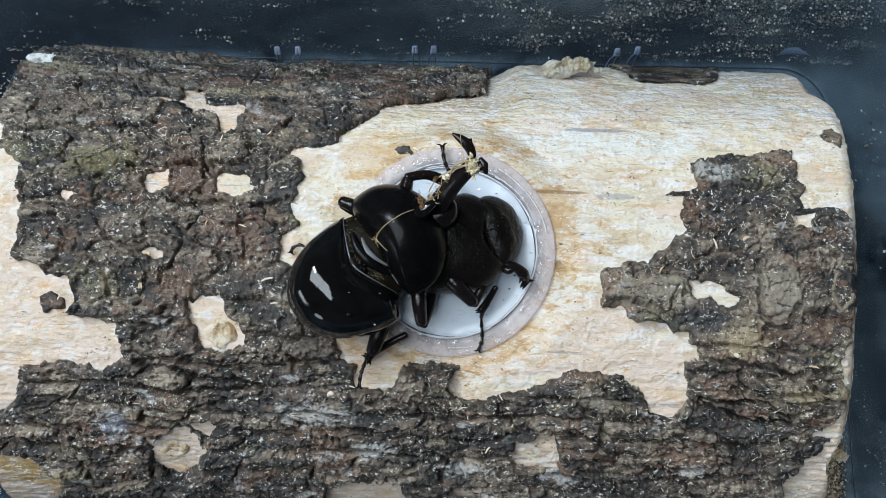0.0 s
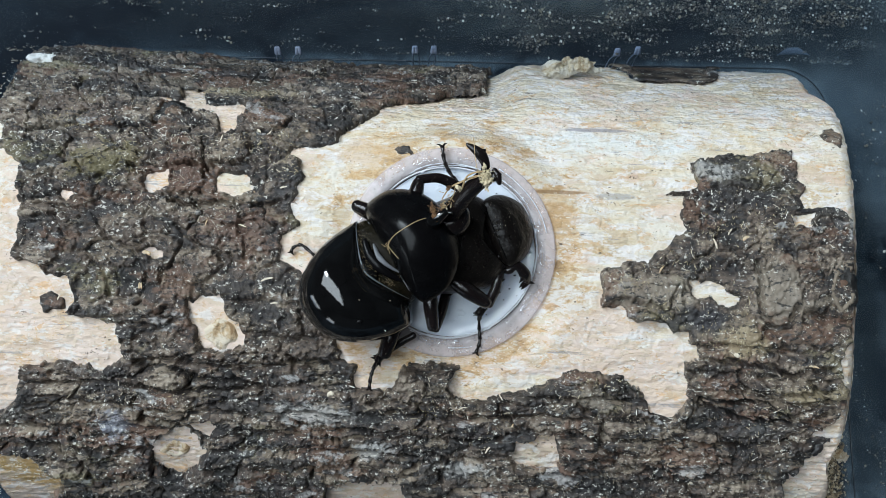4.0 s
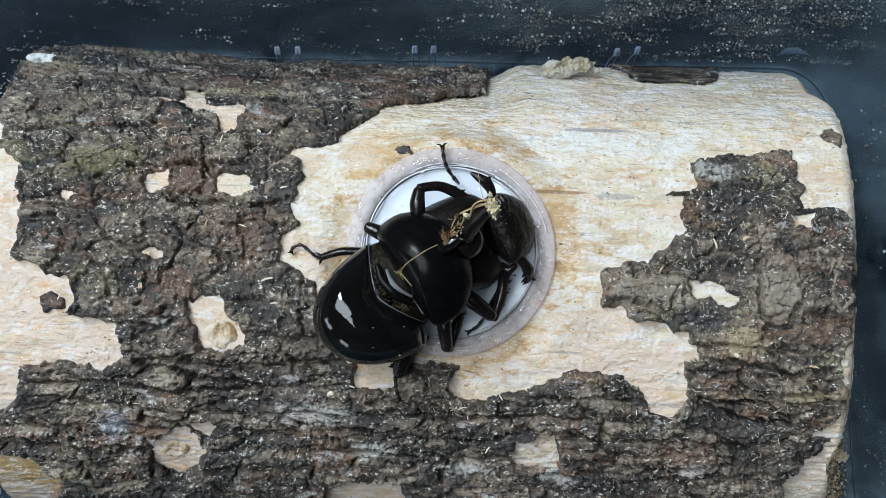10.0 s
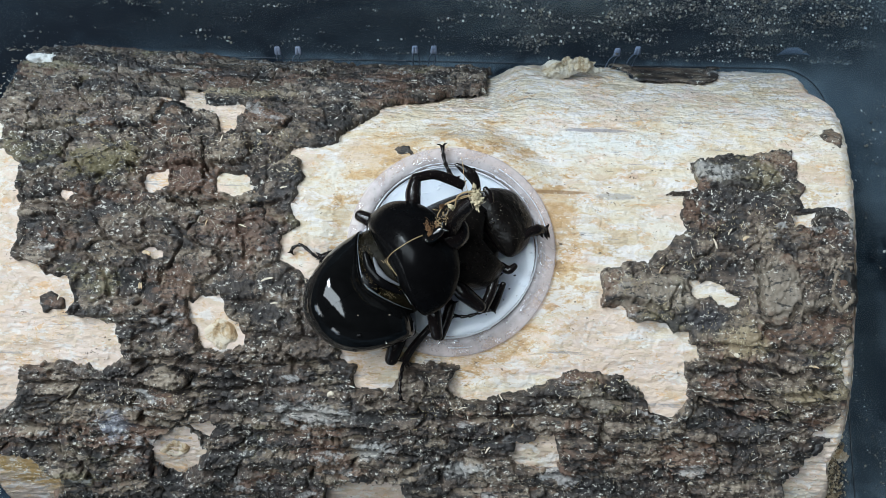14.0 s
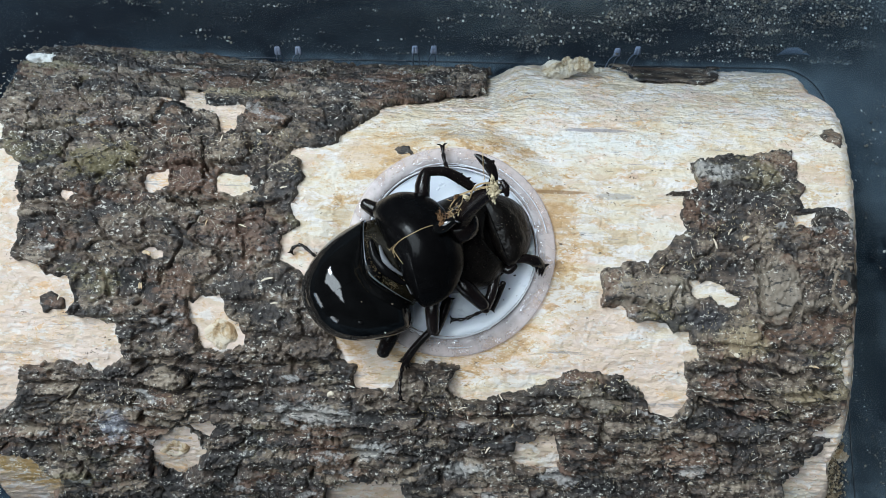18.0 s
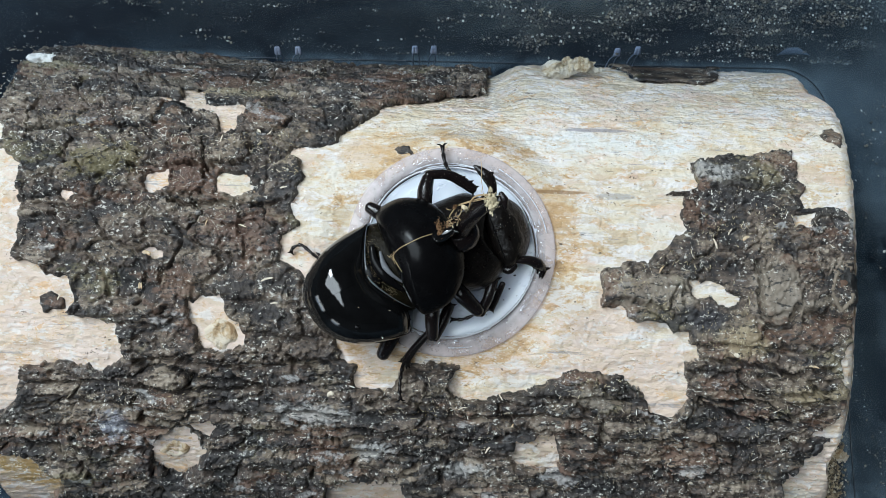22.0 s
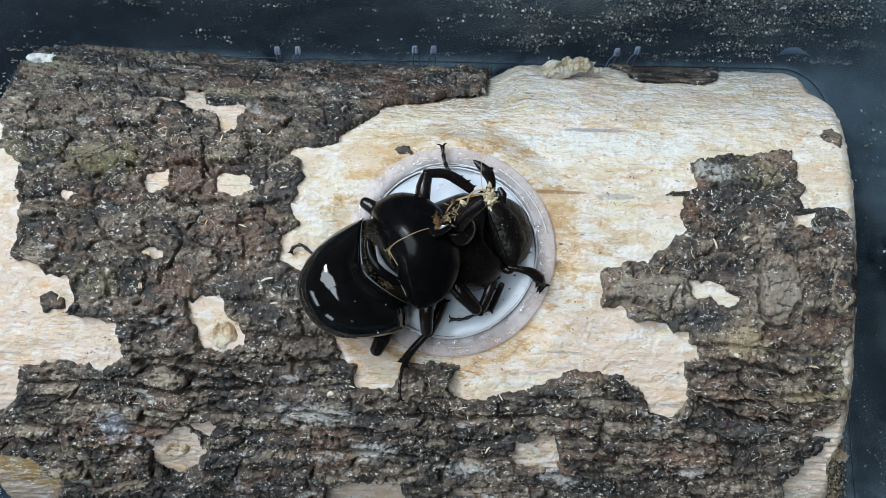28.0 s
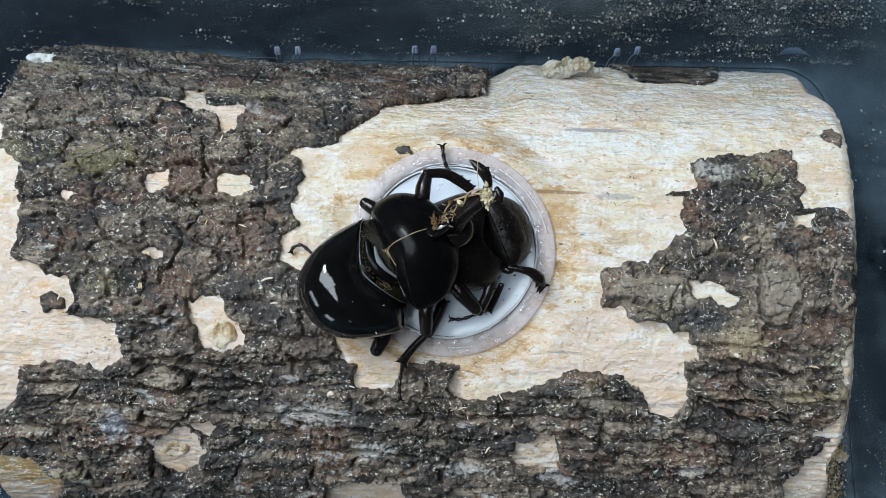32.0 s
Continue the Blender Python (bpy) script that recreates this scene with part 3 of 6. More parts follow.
def bark_height(x, s):
    low = step(12, -16, s)
    edge, own, small, bit = bark_plates(x, s)
    torn = step(-0.25, 0.2, rough(x / 11, s / 7, 226, 2))
    h = 1.5 + 0.65 * rough(x / 15, s / 9, 241, 3) + 0.35 * rough(x / 5.5, s / 3.2, 251, 3)
    h = h + 0.9 * (own - 0.5) + 0.45 * step(0, 0.8, edge) - 1.5 * step(0.38, 0.08, edge) * (0.3 + 0.7 * torn)
    h = h + 0.75 * (bit - 0.5) - 0.7 * step(0.22, 0.04, small) * step(0.2, -0.3, rough(x / 7, s / 5, 228, 2))
    # long ridges along the lower side, with deep splits between them
    run = (s + 1.5 * rough(x / 24, s / 11, 215, 3) + 0.35 * rough(x / 3, s / 2, 217, 3)) / 5.0
    row = np.round(run)
    gap = np.abs(run - row) * 5.0
    broken = step(-0.4, 0.0, rough(x / 17, row * 3.7, 226, 2))
    h = h + low * (0.7 + 0.5 * step(0.2, 1.4, gap))
    # flaking scales, each with a sharp step at its edge
    wx, ws = x + 3 * rough(x / 14, s / 8, 201, 3), s + 1.3 * rough(x / 12, s / 6, 211, 3)
    for k, (lx, ls, amount) in enumerate(((8.0, 4.2, 0.55), (3.6, 2.0, 0.55), (1.7, 1.0, 0.3))):
        scale = rough(wx / lx, ws / ls, 281 + 10 * k, 4, 0.65) * 2.2 + 0.35 * rough(x / 2.1, s / 1.5, 295 + k, 3, 0.7)
        h = h + amount * (np.floor(scale) + step(0.8, 1.0, scale - np.floor(scale)) - scale * 0.6) * 0.8
    flat = worn(x, s)
    h = h * (1 - 0.8 * flat) + 0.8 * flat * (2.3 + 0.4 * rough(x / 6, s / 4, 247, 3) + 0.3 * bit)
    away = splits(x + 0.9 * rough(x / 4, s / 3, 256, 4, 0.65), s + 0.9 * rough(x / 4, s / 3, 257, 4, 0.65))
    h = h + 0.35 * step(2.2, 0.6, away)
    h = np.maximum(h, 0.3) * (1 - 0.25 * step(42, 58, s)) * (1 - 0.5 * step(70, 80, x)) * (1 - 0.6 * step(46, 52, s) * step(20, 32, x))
    h = h + 0.22 * rough(x / 1.3, s / 0.9, 261, 4, 0.7) + 0.09 * rough(x / 0.5, s / 0.4, 271, 2)
    h = np.maximum(h, 0.6 + 0.1 * rough(x / 0.6, s / 0.5, 272, 2))
    h = h - 2.8 * step(0.85, 0.15, away) - 2.4 * low * step(0.65, 0.12, gap) * broken - 1.2 * step(0.3, 0.08, edge) * torn
    return h - 1.35 * step(36, 54, s) * step(10, 30, x)


def log_points(x, s, lift):
    """Places on the log, lift mm off its smooth shape."""
    # the sawn end falls back towards both sides
    x = x - 4.5 * np.clip((s - 38) / 14, 0, 1) ** 2 * step(60, EAST, x)
    x = x - 2.6 * np.exp(-((s + 31) / 7.0) ** 2) * step(58, EAST, x)
    y, z = section(s)
    y2, z2 = section(s + 0.05)
    ty, tz = y2 - y, z2 - z
    n = np.hypot(ty, tz)
    y, z = y - tz / n * lift, z + ty / n * lift
    # the far flank draws in along the middle of the log
    y = y - 2.5 * step(36, 52, s) * step(-88, -35, x) * (1 - 1.3 * step(8.5, 17, x))
    # round the east end over a little
    over = np.clip((x - EAST + 2.5) / 2.5, 0, 1)
    z = z - 1.6 * over ** 2
    # the flat bored for the cup
    a = radians(-1.7)
    gx, gy = x * math.cos(a) - y * math.sin(a), x * math.sin(a) + y * math.cos(a) - 9.35
    r = np.hypot(gx - CUP_AT[0], gy - CUP_AT[1])
    seat = -1.75 + 0.6 * lift
    k = step(27, 20.6, r)
    z = z * (1 - k) + seat * k
    z = np.where(r < 18.6, z - 17 * step(18.6, 18.2, r), z)
    return np.stack([x, y, z], axis=-1)


def grid_faces(rows, cols):
    i = np.arange(rows * cols).reshape(rows, cols)
    return np.stack([i[:-1, :-1], i[:-1, 1:], i[1:, 1:], i[1:, :-1]], axis=-1)


def components(mask):
    """Numbers the connected fields of a boolean grid."""
    label = np.where(mask, np.arange(mask.size).reshape(mask.shape) + 1, 0)
    big = mask.size + 2
    for _ in range(4000):
        w = np.where(mask, label, big)
        m = w.copy()
        for axis in (0, 1):
            for run in (1, -1):
                sl = (slice(None, None, run), slice(None)) if axis == 0 else (slice(None), slice(None, None, run))
                v = m[sl]
                if axis == 0:
                    for i in range(1, v.shape[0]):
                        v[i] = np.where((v[i] < big) & (v[i - 1] < big), np.minimum(v[i], v[i - 1]), v[i])
                else:
                    for i in range(1, v.shape[1]):
                        v[:, i] = np.where((v[:, i] < big) & (v[:, i - 1] < big), np.minimum(v[:, i], v[:, i - 1]), v[:, i])
        m = np.where(mask, m, 0)
        if np.array_equal(m, label):
            break
        label = m
    return label


def build_log():
    log = thing("log", (0, 0, 0), "barked hardwood log with pale peeled patches lying in the case", "log")
    log.matrix_world = LOG
    # the wood
    xs, ss = np.arange(WEST, EAST + 0.01, 0.27), np.arange(-78, 80, 0.3)
    x, s = np.meshgrid(xs, ss)
    pts = log_points(x, s, wood_height(x, s) - 2.6 * step(-0.9, -2.2, peel(x, s)))
    part("wood", (pts.reshape(-1, 3), grid_faces(*x.shape).reshape(-1, 4)), WOOD, log, "pale cream wood, stained orange round the bored hole")
    # the sawn end
    rim = log_points(np.full(ss.shape, EAST), ss, -1.1 * step(36, 54, ss))
    mid = np.array((EAST, 0.0, -DEEP))
    rows = [rim * (1 - k) + mid * k + np.stack([0.25 * rough(ss / 1.2 + 5 * k, ss / 3 + k, 7) + 0.6 * k + 0 * ss, 0 * ss, 0 * ss], -1) for k in np.linspace(0, 1, 10)]
    part("sawn_end", sheet([[tuple(p) for p in row] for row in rows]), WOOD, log, "rough sawn end of pale wood")
    rim, mid = log_points(np.full(ss.shape, WEST), ss, -1.1 * step(36, 54, ss)), np.array((WEST, 0.0, -DEEP))
    rows = [rim * (1 - k) + mid * k + np.stack([0.25 * rough(ss / 1.2 + 5 * k, ss / 3 + k, 9) - 0.6 * k + 0 * ss, 0 * ss, 0 * ss], -1) for k in np.linspace(0, 1, 10)]
    part("sawn_end", sheet([[tuple(p) for p in row] for row in rows[::-1]]), WOOD, log, "rough sawn end of pale wood")
    # the bark
    xs, ss = np.arange(WEST + 0.8, EAST - 1.0, 0.21), np.arange(-78, 80, 0.22)
    x, s = np.meshgrid(xs, ss)
    d = peel(x, s)
    thin = np.ones(x.shape)
    for poly in KEPT:
        thin = np.where(inside(poly, x, s) > -1.6, 0.4, thin)  # worn remnants
    lift = bark_height(x, s) * thin
    lift = np.where(d > -2.4, np.maximum(lift, 0.45), lift)
    lift = np.where((x > 20) & (s > 46), np.clip(0.45 * lift - 0.2, -0.6, 0.7), lift)  # a worn strip on the far flank
    lift = (lift + 0.55) * step(0.12, -0.55, d) - 0.55
    pts = log_points(x, s, lift)
    keep = d < 0.12
    faces = grid_faces(*x.shape)
    fkeep = keep[:-1, :-1] & keep[1:, :-1] & keep[:-1, 1:] & keep[1:, 1:]
    coarse = components(fkeep)
    ids, counts = np.unique(coarse[coarse > 0], return_counts=True)
    flat, tone = pts.reshape(-1, 3), bark_tone(x, s).ravel()
    for cid, count in sorted(zip(ids, counts), key=lambda c: -c[1]):
        if count < 60:
            continue
        f = faces[coarse == cid]
        used, inv = np.unique(f, return_inverse=True)
        name = "bark" if count > 4000 else "bark_flake"
        piece = part(name, (flat[used], inv.reshape(f.shape)), BARK, log, "rough grey-brown furrowed bark" if count > 4000 else "")
        piece.data.attributes.new("tone", "FLOAT", "POINT").data.foreach_set("value", tone[used])
    return log


build_log()


# ---- the cup of jelly ----
def ripple(geo, amount, seed):
    """Small waves of wet film on a ring."""
    v = np.array(geo[0])
    v[:, 2] += amount * rough(v[:, 0] / 1.7, v[:, 1] / 1.7, seed, 3)
    return v.tolist(), geo[1]


def build_cup():
    c = (CUP_AT[0], CUP_AT[1], -1.2)
    cup = thing("jelly_cup", c, "clear plastic cup let into the log, half full of milky jelly", "jelly cup")
    rim = lathe([(16.6, -1.6), (16.75, -0.6), (17.0, 0.25), (17.4, 0.5), (18.2, 0.55), (19.2, 0.35), (20.1, 0.25), (20.5, 0.05), (20.5, -0.25), (20.1, -0.3), (17.6, -0.25), (17.2, -0.9)], c, 220, 0.06)
    rim = ripple(rim, 0.05, 331)
    part("rim", rim, CUP, cup, "pinkish translucent plastic flange")
    wall = lathe([(17.2, -0.9), (16.6, -6), (15.6, -14), (14.8, -14.6), (0.1, -14.6), (0.1, -14.2), (14.6, -14.1), (15.2, -13.5), (16.2, -6), (16.6, -1.6)], c, 96)
    part("wall", wall, CUP, cup, "thin tapered clear wall")
    # the lip's pale colour stands in for the wet highlight round it
    part("lip", ripple(lathe([(16.85, 0.0), (16.85, 0.16), (16.72, 0.24), (16.58, 0.14), (16.5, -0.1), (16.5, -0.9), (16.6, -1.0)], c, 200, 0.22), 0.16, 341), WET, cup, "wet raised inner lip, its highlight line painted pale")
    rows = []
    for r in np.linspace(0.02, 16.5, 60):
        row = []
        for a in np.linspace(0, 2 * math.pi, 120, endpoint=False):
            x, y = r * math.cos(a), r * math.sin(a)
            h = 0.05 * float(rough(np.float64(x / 4), np.float64(y / 4), 301, 3)) + 0.28 * max(0, (r - 14.3) / 2.2) ** 2 * (1 + 0.6 * float(rough(np.float64(x / 2.2), np.float64(y / 2.2), 311, 2)))
            row.append((c[0] + x, c[1] + y, c[2] - 0.75 + h))
        rows.append(row)
    part("jelly", sheet(rows, True), JELLY, cup, "milky bluish-white wet jelly, eaten uneven")
    for x, y, w in ((11.5, -7.2, 0.32), (12.6, -4.6, 0.2), (10.4, -9.4, 0.14), (7.0, -12.3, 0.16), (-9.5, 9.0, 0.16), (13.0, -8.6, 0.13), (9.0, 11.5, 0.18)):
        part("speck", crumbs_on([(c[0] + x, c[1] + y, c[2] - 0.66)], w, int(100 * w)), SOIL, cup, "dark speck of soil on the jelly")
    # smears and drops of wet jelly along the lip and on the flange, added for glints
    r = random.Random(91)
    geo = []
    for _ in range(240):
        a, q = r.uniform(0, 2 * math.pi), r.choice((16.2, 15.4, 15.8, 17.4, 13.5, 12.0)) + r.gauss(0, 0.5)
        if q > 20:
            continue
        z = -0.85 if q < 16.45 else 0.35
        w = 0.05 + 0.20 * r.random() ** 3
        geo.append(ball((c[0] + q * math.cos(a), c[1] + q * math.sin(a), c[2] + z), (w, w * r.uniform(1.0, 4.5), w * 0.6), math.degrees(a), 10, 6))
    # pale bead ridges shaped after the broken highlight lines round the lip
    for _ in range(16):
        a0, turn, q = r.uniform(0, 2 * math.pi), r.uniform(0.25, 0.9), r.choice((16.5, 17.1, 17.3, 18.9))
        ridge = [(c[0] + (q + 0.2 * math.sin(5 * a + q * 9)) * math.cos(a), c[1] + (q + 0.2 * math.sin(5 * a + q * 9)) * math.sin(a), c[2] + (0.42 if q > 17 else -0.1) + 0.06 * math.sin(11 * a)) for a in np.linspace(a0, a0 + turn, 24)]
        geo.append(tube(ridge, [0.04 + 0.09 * abs(math.sin(0.9 * k + q)) for k in range(24)], 8, 0.8))
    tagged(part("wet_drops", cat(*geo), DROP, cup, "drops and smears of wet jelly, with ridges added for highlights"), "drops and smears of wet jelly, with ridges added for highlights", "", "", "stuff")
    return cup


build_cup()


# ---- the plastic case, the table and the room ----
def rounded(x0, x1, y0, y1, r, z, seg=10):
    pts = []
    for cx, cy, a0 in ((x1 - r, y1 - r, 0), (x0 + r, y1 - r, 90), (x0 + r, y0 + r, 180), (x1 - r, y0 + r, 270)):
        for k in range(seg + 1):
            a = radians(a0 + 90 * k / seg)
            pts.append((cx + r * math.cos(a), cy + r * math.sin(a), z))
    return pts


def build_case():
    case = thing("plastic_case", (0, 0, -54), "clear scuffed plastic rearing case with soil specks on its walls", "plastic case")
    def ring(grow, z, r=13):
        pts = rounded(-109 - grow, 100 + grow, -78 - grow, 47 + grow, r + grow * 0.5, z)
        pts = [(x - (0.09 * (y + 20) if x > 0 else 0), y, h) for x, y, h in pts]  # the end wall stands askew
        return [tuple(Matrix.Rotation(radians(-1.2), 3, 'Z') @ Vector(p)) for p in pts]
    inner = [ring(-3, -53.4, 11), ring(-0.8, -53, 12), ring(0, -52), ring(2.2, -20), ring(5, 22), ring(6.5, 24), ring(6.5, 25.5), ring(5.4, 25.5), ring(4.0, 23), ring(1.2, -20)]
    outer = [ring(6.5, 25.5), ring(7.6, 24.2), ring(7.4, 22), ring(6, 22), ring(3.2, -20), ring(1.2, -52.6), ring(0, -54), ring(-3, -54.4, 11)]
    part("wall", sheet(inner[:7] + outer, True), CASE, case, "clear wall, dusty and scratched, with a painted bluish sheen")
    part("floor_panel", (ring(-3, -53.4, 11), [tuple(range(44))]), CASE, case, "clear bottom with soil dust")
    loop = ring(-0.9, -52.8, 12)
    part("bottom_edge", tube(loop + loop[:1], 0.16, 6), EDGE, case, "moulded edge round the bottom")
    for x0, y0, x1, y1 in TABS:
        lean = (x1 - x0) * 0.5
        top = part("tab_or_reflection", cat(*[tube([(x1 + k, y1 - 1.5, -46.2), (x1 + 0.7 * k, y1 - 0.3, -44.6)], [0.5, 0.42], 8, 0.45, (0, 1, 0)) for k in (-0.35, 0.35)]), TAB, case, "milky moulded tab or tab-shaped reflection")
        for k in (-0.6, 0.7):
            part("tab_leg", tube([(x0 + k * 1.3, y0 - 0.6, -51.0), (x0 + k * 1.1 + lean, (y0 + y1) / 2 - 0.4, -48.6), (x1 + k * 0.8, y1 - 1.4, -46.4)], [0.12, 0.14, 0.18], 6), FAINT, top, "faint moulded leg")
    # not a moulded part: a pale bluish reflection built as a tab-shaped sheet
    part("tab_or_reflection", sheet([[(80.2, 46.6, -47.0), (82.4, 48.2, -46.4), (85.1, 48.4, -46.4), (88.0, 46.7, -47.0)], [(80.3, 46.7, -47.4), (82.9, 48.5, -47.8), (85.6, 48.7, -47.8), (88.2, 46.8, -47.4)], [(80.3, 46.5, -47.4), (82.9, 46.9, -48.0), (85.7, 46.9, -48.0), (88.2, 46.7, -47.4)], [(80.2, 46.6, -47.0), (82.6, 46.9, -47.0), (85.3, 46.9, -47.0), (88.0, 46.7, -47.0)], [(80.2, 46.6, -47.0), (82.4, 48.2, -46.4), (85.1, 48.4, -46.4), (88.0, 46.7, -47.0)]]), FAINT, case, "milky moulded tab or tab-shaped reflection")
    return case


TABS = [(-39.5, 45.3, -39.5, 48.3), (-36.4, 45.3, -34.6, 48.3), (-6.5, 45.3, -6.7, 48.5), (-3.0, 45.3, -2.2, 48.5), (40.1, 44.5, 41.6, 47.9), (44.9, 44.5, 46.5, 48.3)]
build_case()


def slab(name, x0, x1, y0, y1, z0, z1, material, label, category="", kind="structure"):
    v = [(x, y, z) for z in (z0, z1) for x, y in ((x0, y0), (x1, y0), (x1, y1), (x0, y1))]
    f = [(3, 2, 1, 0), (4, 5, 6, 7), (0, 1, 5, 4), (1, 2, 6, 5), (2, 3, 7, 6), (3, 0, 4, 7)]
    ob = part(name, (v, f), material, smooth=False)
    return tagged(ob, label, category, "", kind)


slab("ground", -2400, 2400, -2000, 2000, -80, -55, TABLE, "dark matt worktop under the case")
# unseen shell added to close the room, kept dark so the chitin reflects black
slab("wall_north", -2400, 2400, 2000, 2100, -80, 1900, PLASTER, "unseen plain dark grey wall added to close the room")
slab("wall_south", -2400, 2400, -2100, -2000, -80, 1900, PLASTER, "unseen plain dark grey wall added to close the room")
slab("wall_west", -2500, -2400, -2100, 2100, -80, 1900, PLASTER, "unseen plain dark grey wall added to close the room")
slab("wall_east", 2400, 2500, -2100, 2100, -80, 1900, PLASTER, "unseen plain dark grey wall added to close the room")
slab("ceiling", -2500, 2500, -2100, 2100, 1900, 2000, PLASTER, "unseen plain dark grey ceiling added to close the room")


# ---- the beetles, built where they stand nine seconds in ----
def framed(origin, heading, pitch=0, roll=0):
    """A frame in mm: x forward along heading, z up; pitch lifts its nose, roll dips its right side."""
    turn = Euler((radians(roll), radians(-pitch), radians(heading)), "XYZ").to_matrix()
    o = Vector(origin)
    return lambda x, y, z: tuple(o + turn @ Vector((x, y, z)))


def hollow(a):
    """How far the front edge of a wing case runs forward, 0 at the seam to 1 at the shoulder."""
    return min(1.0, (max(math.sin(a), 0.0) ** 2 + 0.012) ** 0.5)


def local(origin, heading, pitch, roll, p):
    """The place of p, in mm, within such a frame."""
    turn = Euler((radians(roll), radians(-pitch), radians(heading)), "XYZ").to_matrix()
    return turn.transposed() @ (Vector(p) - Vector(origin))


class Plate:
    """A domed body plate: half its outline (forward, aside) from back to front, and how high it bulges."""

    def __init__(self, half, height, mid=0.0, p=2.4, q=0.6, under=0.35, shift=0.0):
        loop = [(x, y) for x, y in half] + [(x, -y) for x, y in half[::-1] if y > 0]
        pts = smooth_path([(x, y + shift, 0) for x, y in loop + loop[:1]], 7)
        self.edge, self.height, self.mid, self.shift, self.p, self.q, self.under = pts[:-1], height, mid, shift, p, q, under

    def rise(self, rho):
        return self.height * max(0.0, 1 - rho ** self.p) ** self.q

    def build(self, at, nu=22, wrinkle=0.0):
        rows = []
        ks = [math.sin(math.pi / 2 * i / nu) for i in range(nu + 1)]
        for side, rhos in ((1, ks), (-1, ks[-2::-1])):
            for rho in rhos:
                rho = max(rho, 0.004)
                row = []
                for e in self.edge:
                    x, y = self.mid + rho * (e[0] - self.mid), self.shift + rho * (e[1] - self.shift)
                    z = self.rise(rho) * (1 if side > 0 else -self.under)
                    if side > 0 and wrinkle:
                        z += wrinkle * float(rough(np.float64(x / 1.6), np.float64(y / 1.6), 611, 3)) * (1 - rho ** 4)
                    row.append(at(x, y, z))
                rows.append(row)
        return sheet(rows, True)

    def top(self, x, y):
        """Height of the upper face over x, y."""
        dx, dy = x - self.mid, y - self.shift
        a = math.atan2(dy, dx)
        best = min(self.edge, key=lambda e: abs(math.remainder(math.atan2(e[1] - self.shift, e[0] - self.mid) - a, 2 * math.pi)))
        return self.rise(min(1.0, math.hypot(dx, dy) / math.hypot(best[0] - self.mid, best[1] - self.shift)))


def shell_half(at, side, length, width, height, base=0.84, tail=2.5, nu=40, nv=20, gap=0.012, dip=2.9, swell=0.42):
    """One wing case: a quarter egg from its base (u 0) back to its tip (u 1), side +1 left, -1 right."""
    rows = []
    for i in range(nu + 1):
        u = (i / nu) ** 0.8 if i else 0.0
        u = min(u, 0.9995)
        w = width * (1 - u ** tail) ** 0.5 * (base + (1 - base) * math.sin(min(u / swell, 1) * math.pi / 2))
        h = height * (1 - u ** 4.2) ** 0.5 * (0.62 + 0.38 * math.sin(min(u / 0.62, 1) * math.pi / 2))
        row = []
        for j in range(nv + 1):
            a = radians(112) * j / nv
            k = 1.0 if a < math.pi / 2 else 0.97
            sunk = dip * (1 - u) ** 3 * (1 - hollow(a))
            row.append(at(-length * u - sunk, side * (gap + w * k * math.sin(a) ** 0.80), h * (math.cos(a) ** 0.80 if a < math.pi / 2 else 0.9 * math.cos(a))))
        rows.append(row[::-1] if side < 0 else row)
    # the turned-in front edge
    lip = [at(-0.45 - dip * (1 - hollow(radians(112) * j / nv)), side * (gap + width * base * 0.93 * math.sin(radians(112) * j / nv)), height * 0.58 * math.cos(radians(112) * j / nv)) for j in range(nv + 1)]
    rows.insert(0, lip[::-1] if side < 0 else lip)
    return sheet(rows)


def dome(at, back, front, width, height, nu=30, nv=40, power=0.95, under=0.35, blunt=1.0):
    """A rounded shield: egg outline from -back to front, domed above and shallow beneath."""
    rows = []
    for i in range(nu + 1):
        a = math.pi * i / nu
        c = math.cos(a)
        x = front * c if c > 0 else back * c
        k = max(math.sin(a), 0.004) ** (power if c > 0 else power * blunt)
        rows.append([at(x, width * k * math.cos(b), (height if math.sin(b) > 0 else height * under) * k ** 0.8 * math.sin(b))
                     for b in np.linspace(0, 2 * math.pi, nv, endpoint=False)])
    return sheet(rows, True)


def limb(points, radii, seg=10, flat=0.8):
    """A leg joint, a little ridged."""
    return tube(smooth_path(points, 5), np.interp(np.linspace(0, 1, 5 * (len(points) - 1) + 1), np.linspace(0, 1, len(radii)), radii), seg, flat, (0, 0, 1), 0.07)


def spine(points, along, turn, size):
    """A thorn on a leg joint: how far along, its side angle and its length."""
    pts = smooth_path(points, 5)
    k = along * (len(pts) - 1)
    i = min(int(k), len(pts) - 2)
    p = pts[i] + (pts[i + 1] - pts[i]) * (k - i)
    d = pts[i + 1] - pts[i]
    d = d / np.linalg.norm(d)
    side = np.cross(d, (0, 0, 1.0))
    side = side / np.linalg.norm(side)
    out = side * math.cos(radians(turn)) + np.array((0, 0, 1.0)) * math.sin(radians(turn)) * 0.5 + d * 0.7
    out = out / np.linalg.norm(out)
    return tube([p, p + out * size * 0.6, p + out * size], [size * 0.28, size * 0.18, 0.04], 6)


def jointed(name, mother, points, radii, spines, pivot, label, flat):
    ob = part(name, limb(points, radii, 12, flat), LEGS, mother, label, pivot if pivot else points[0])
    for along, turn, size in spines:
        part("spine", spine(points, along, turn, size), LEGS, ob)
    return ob


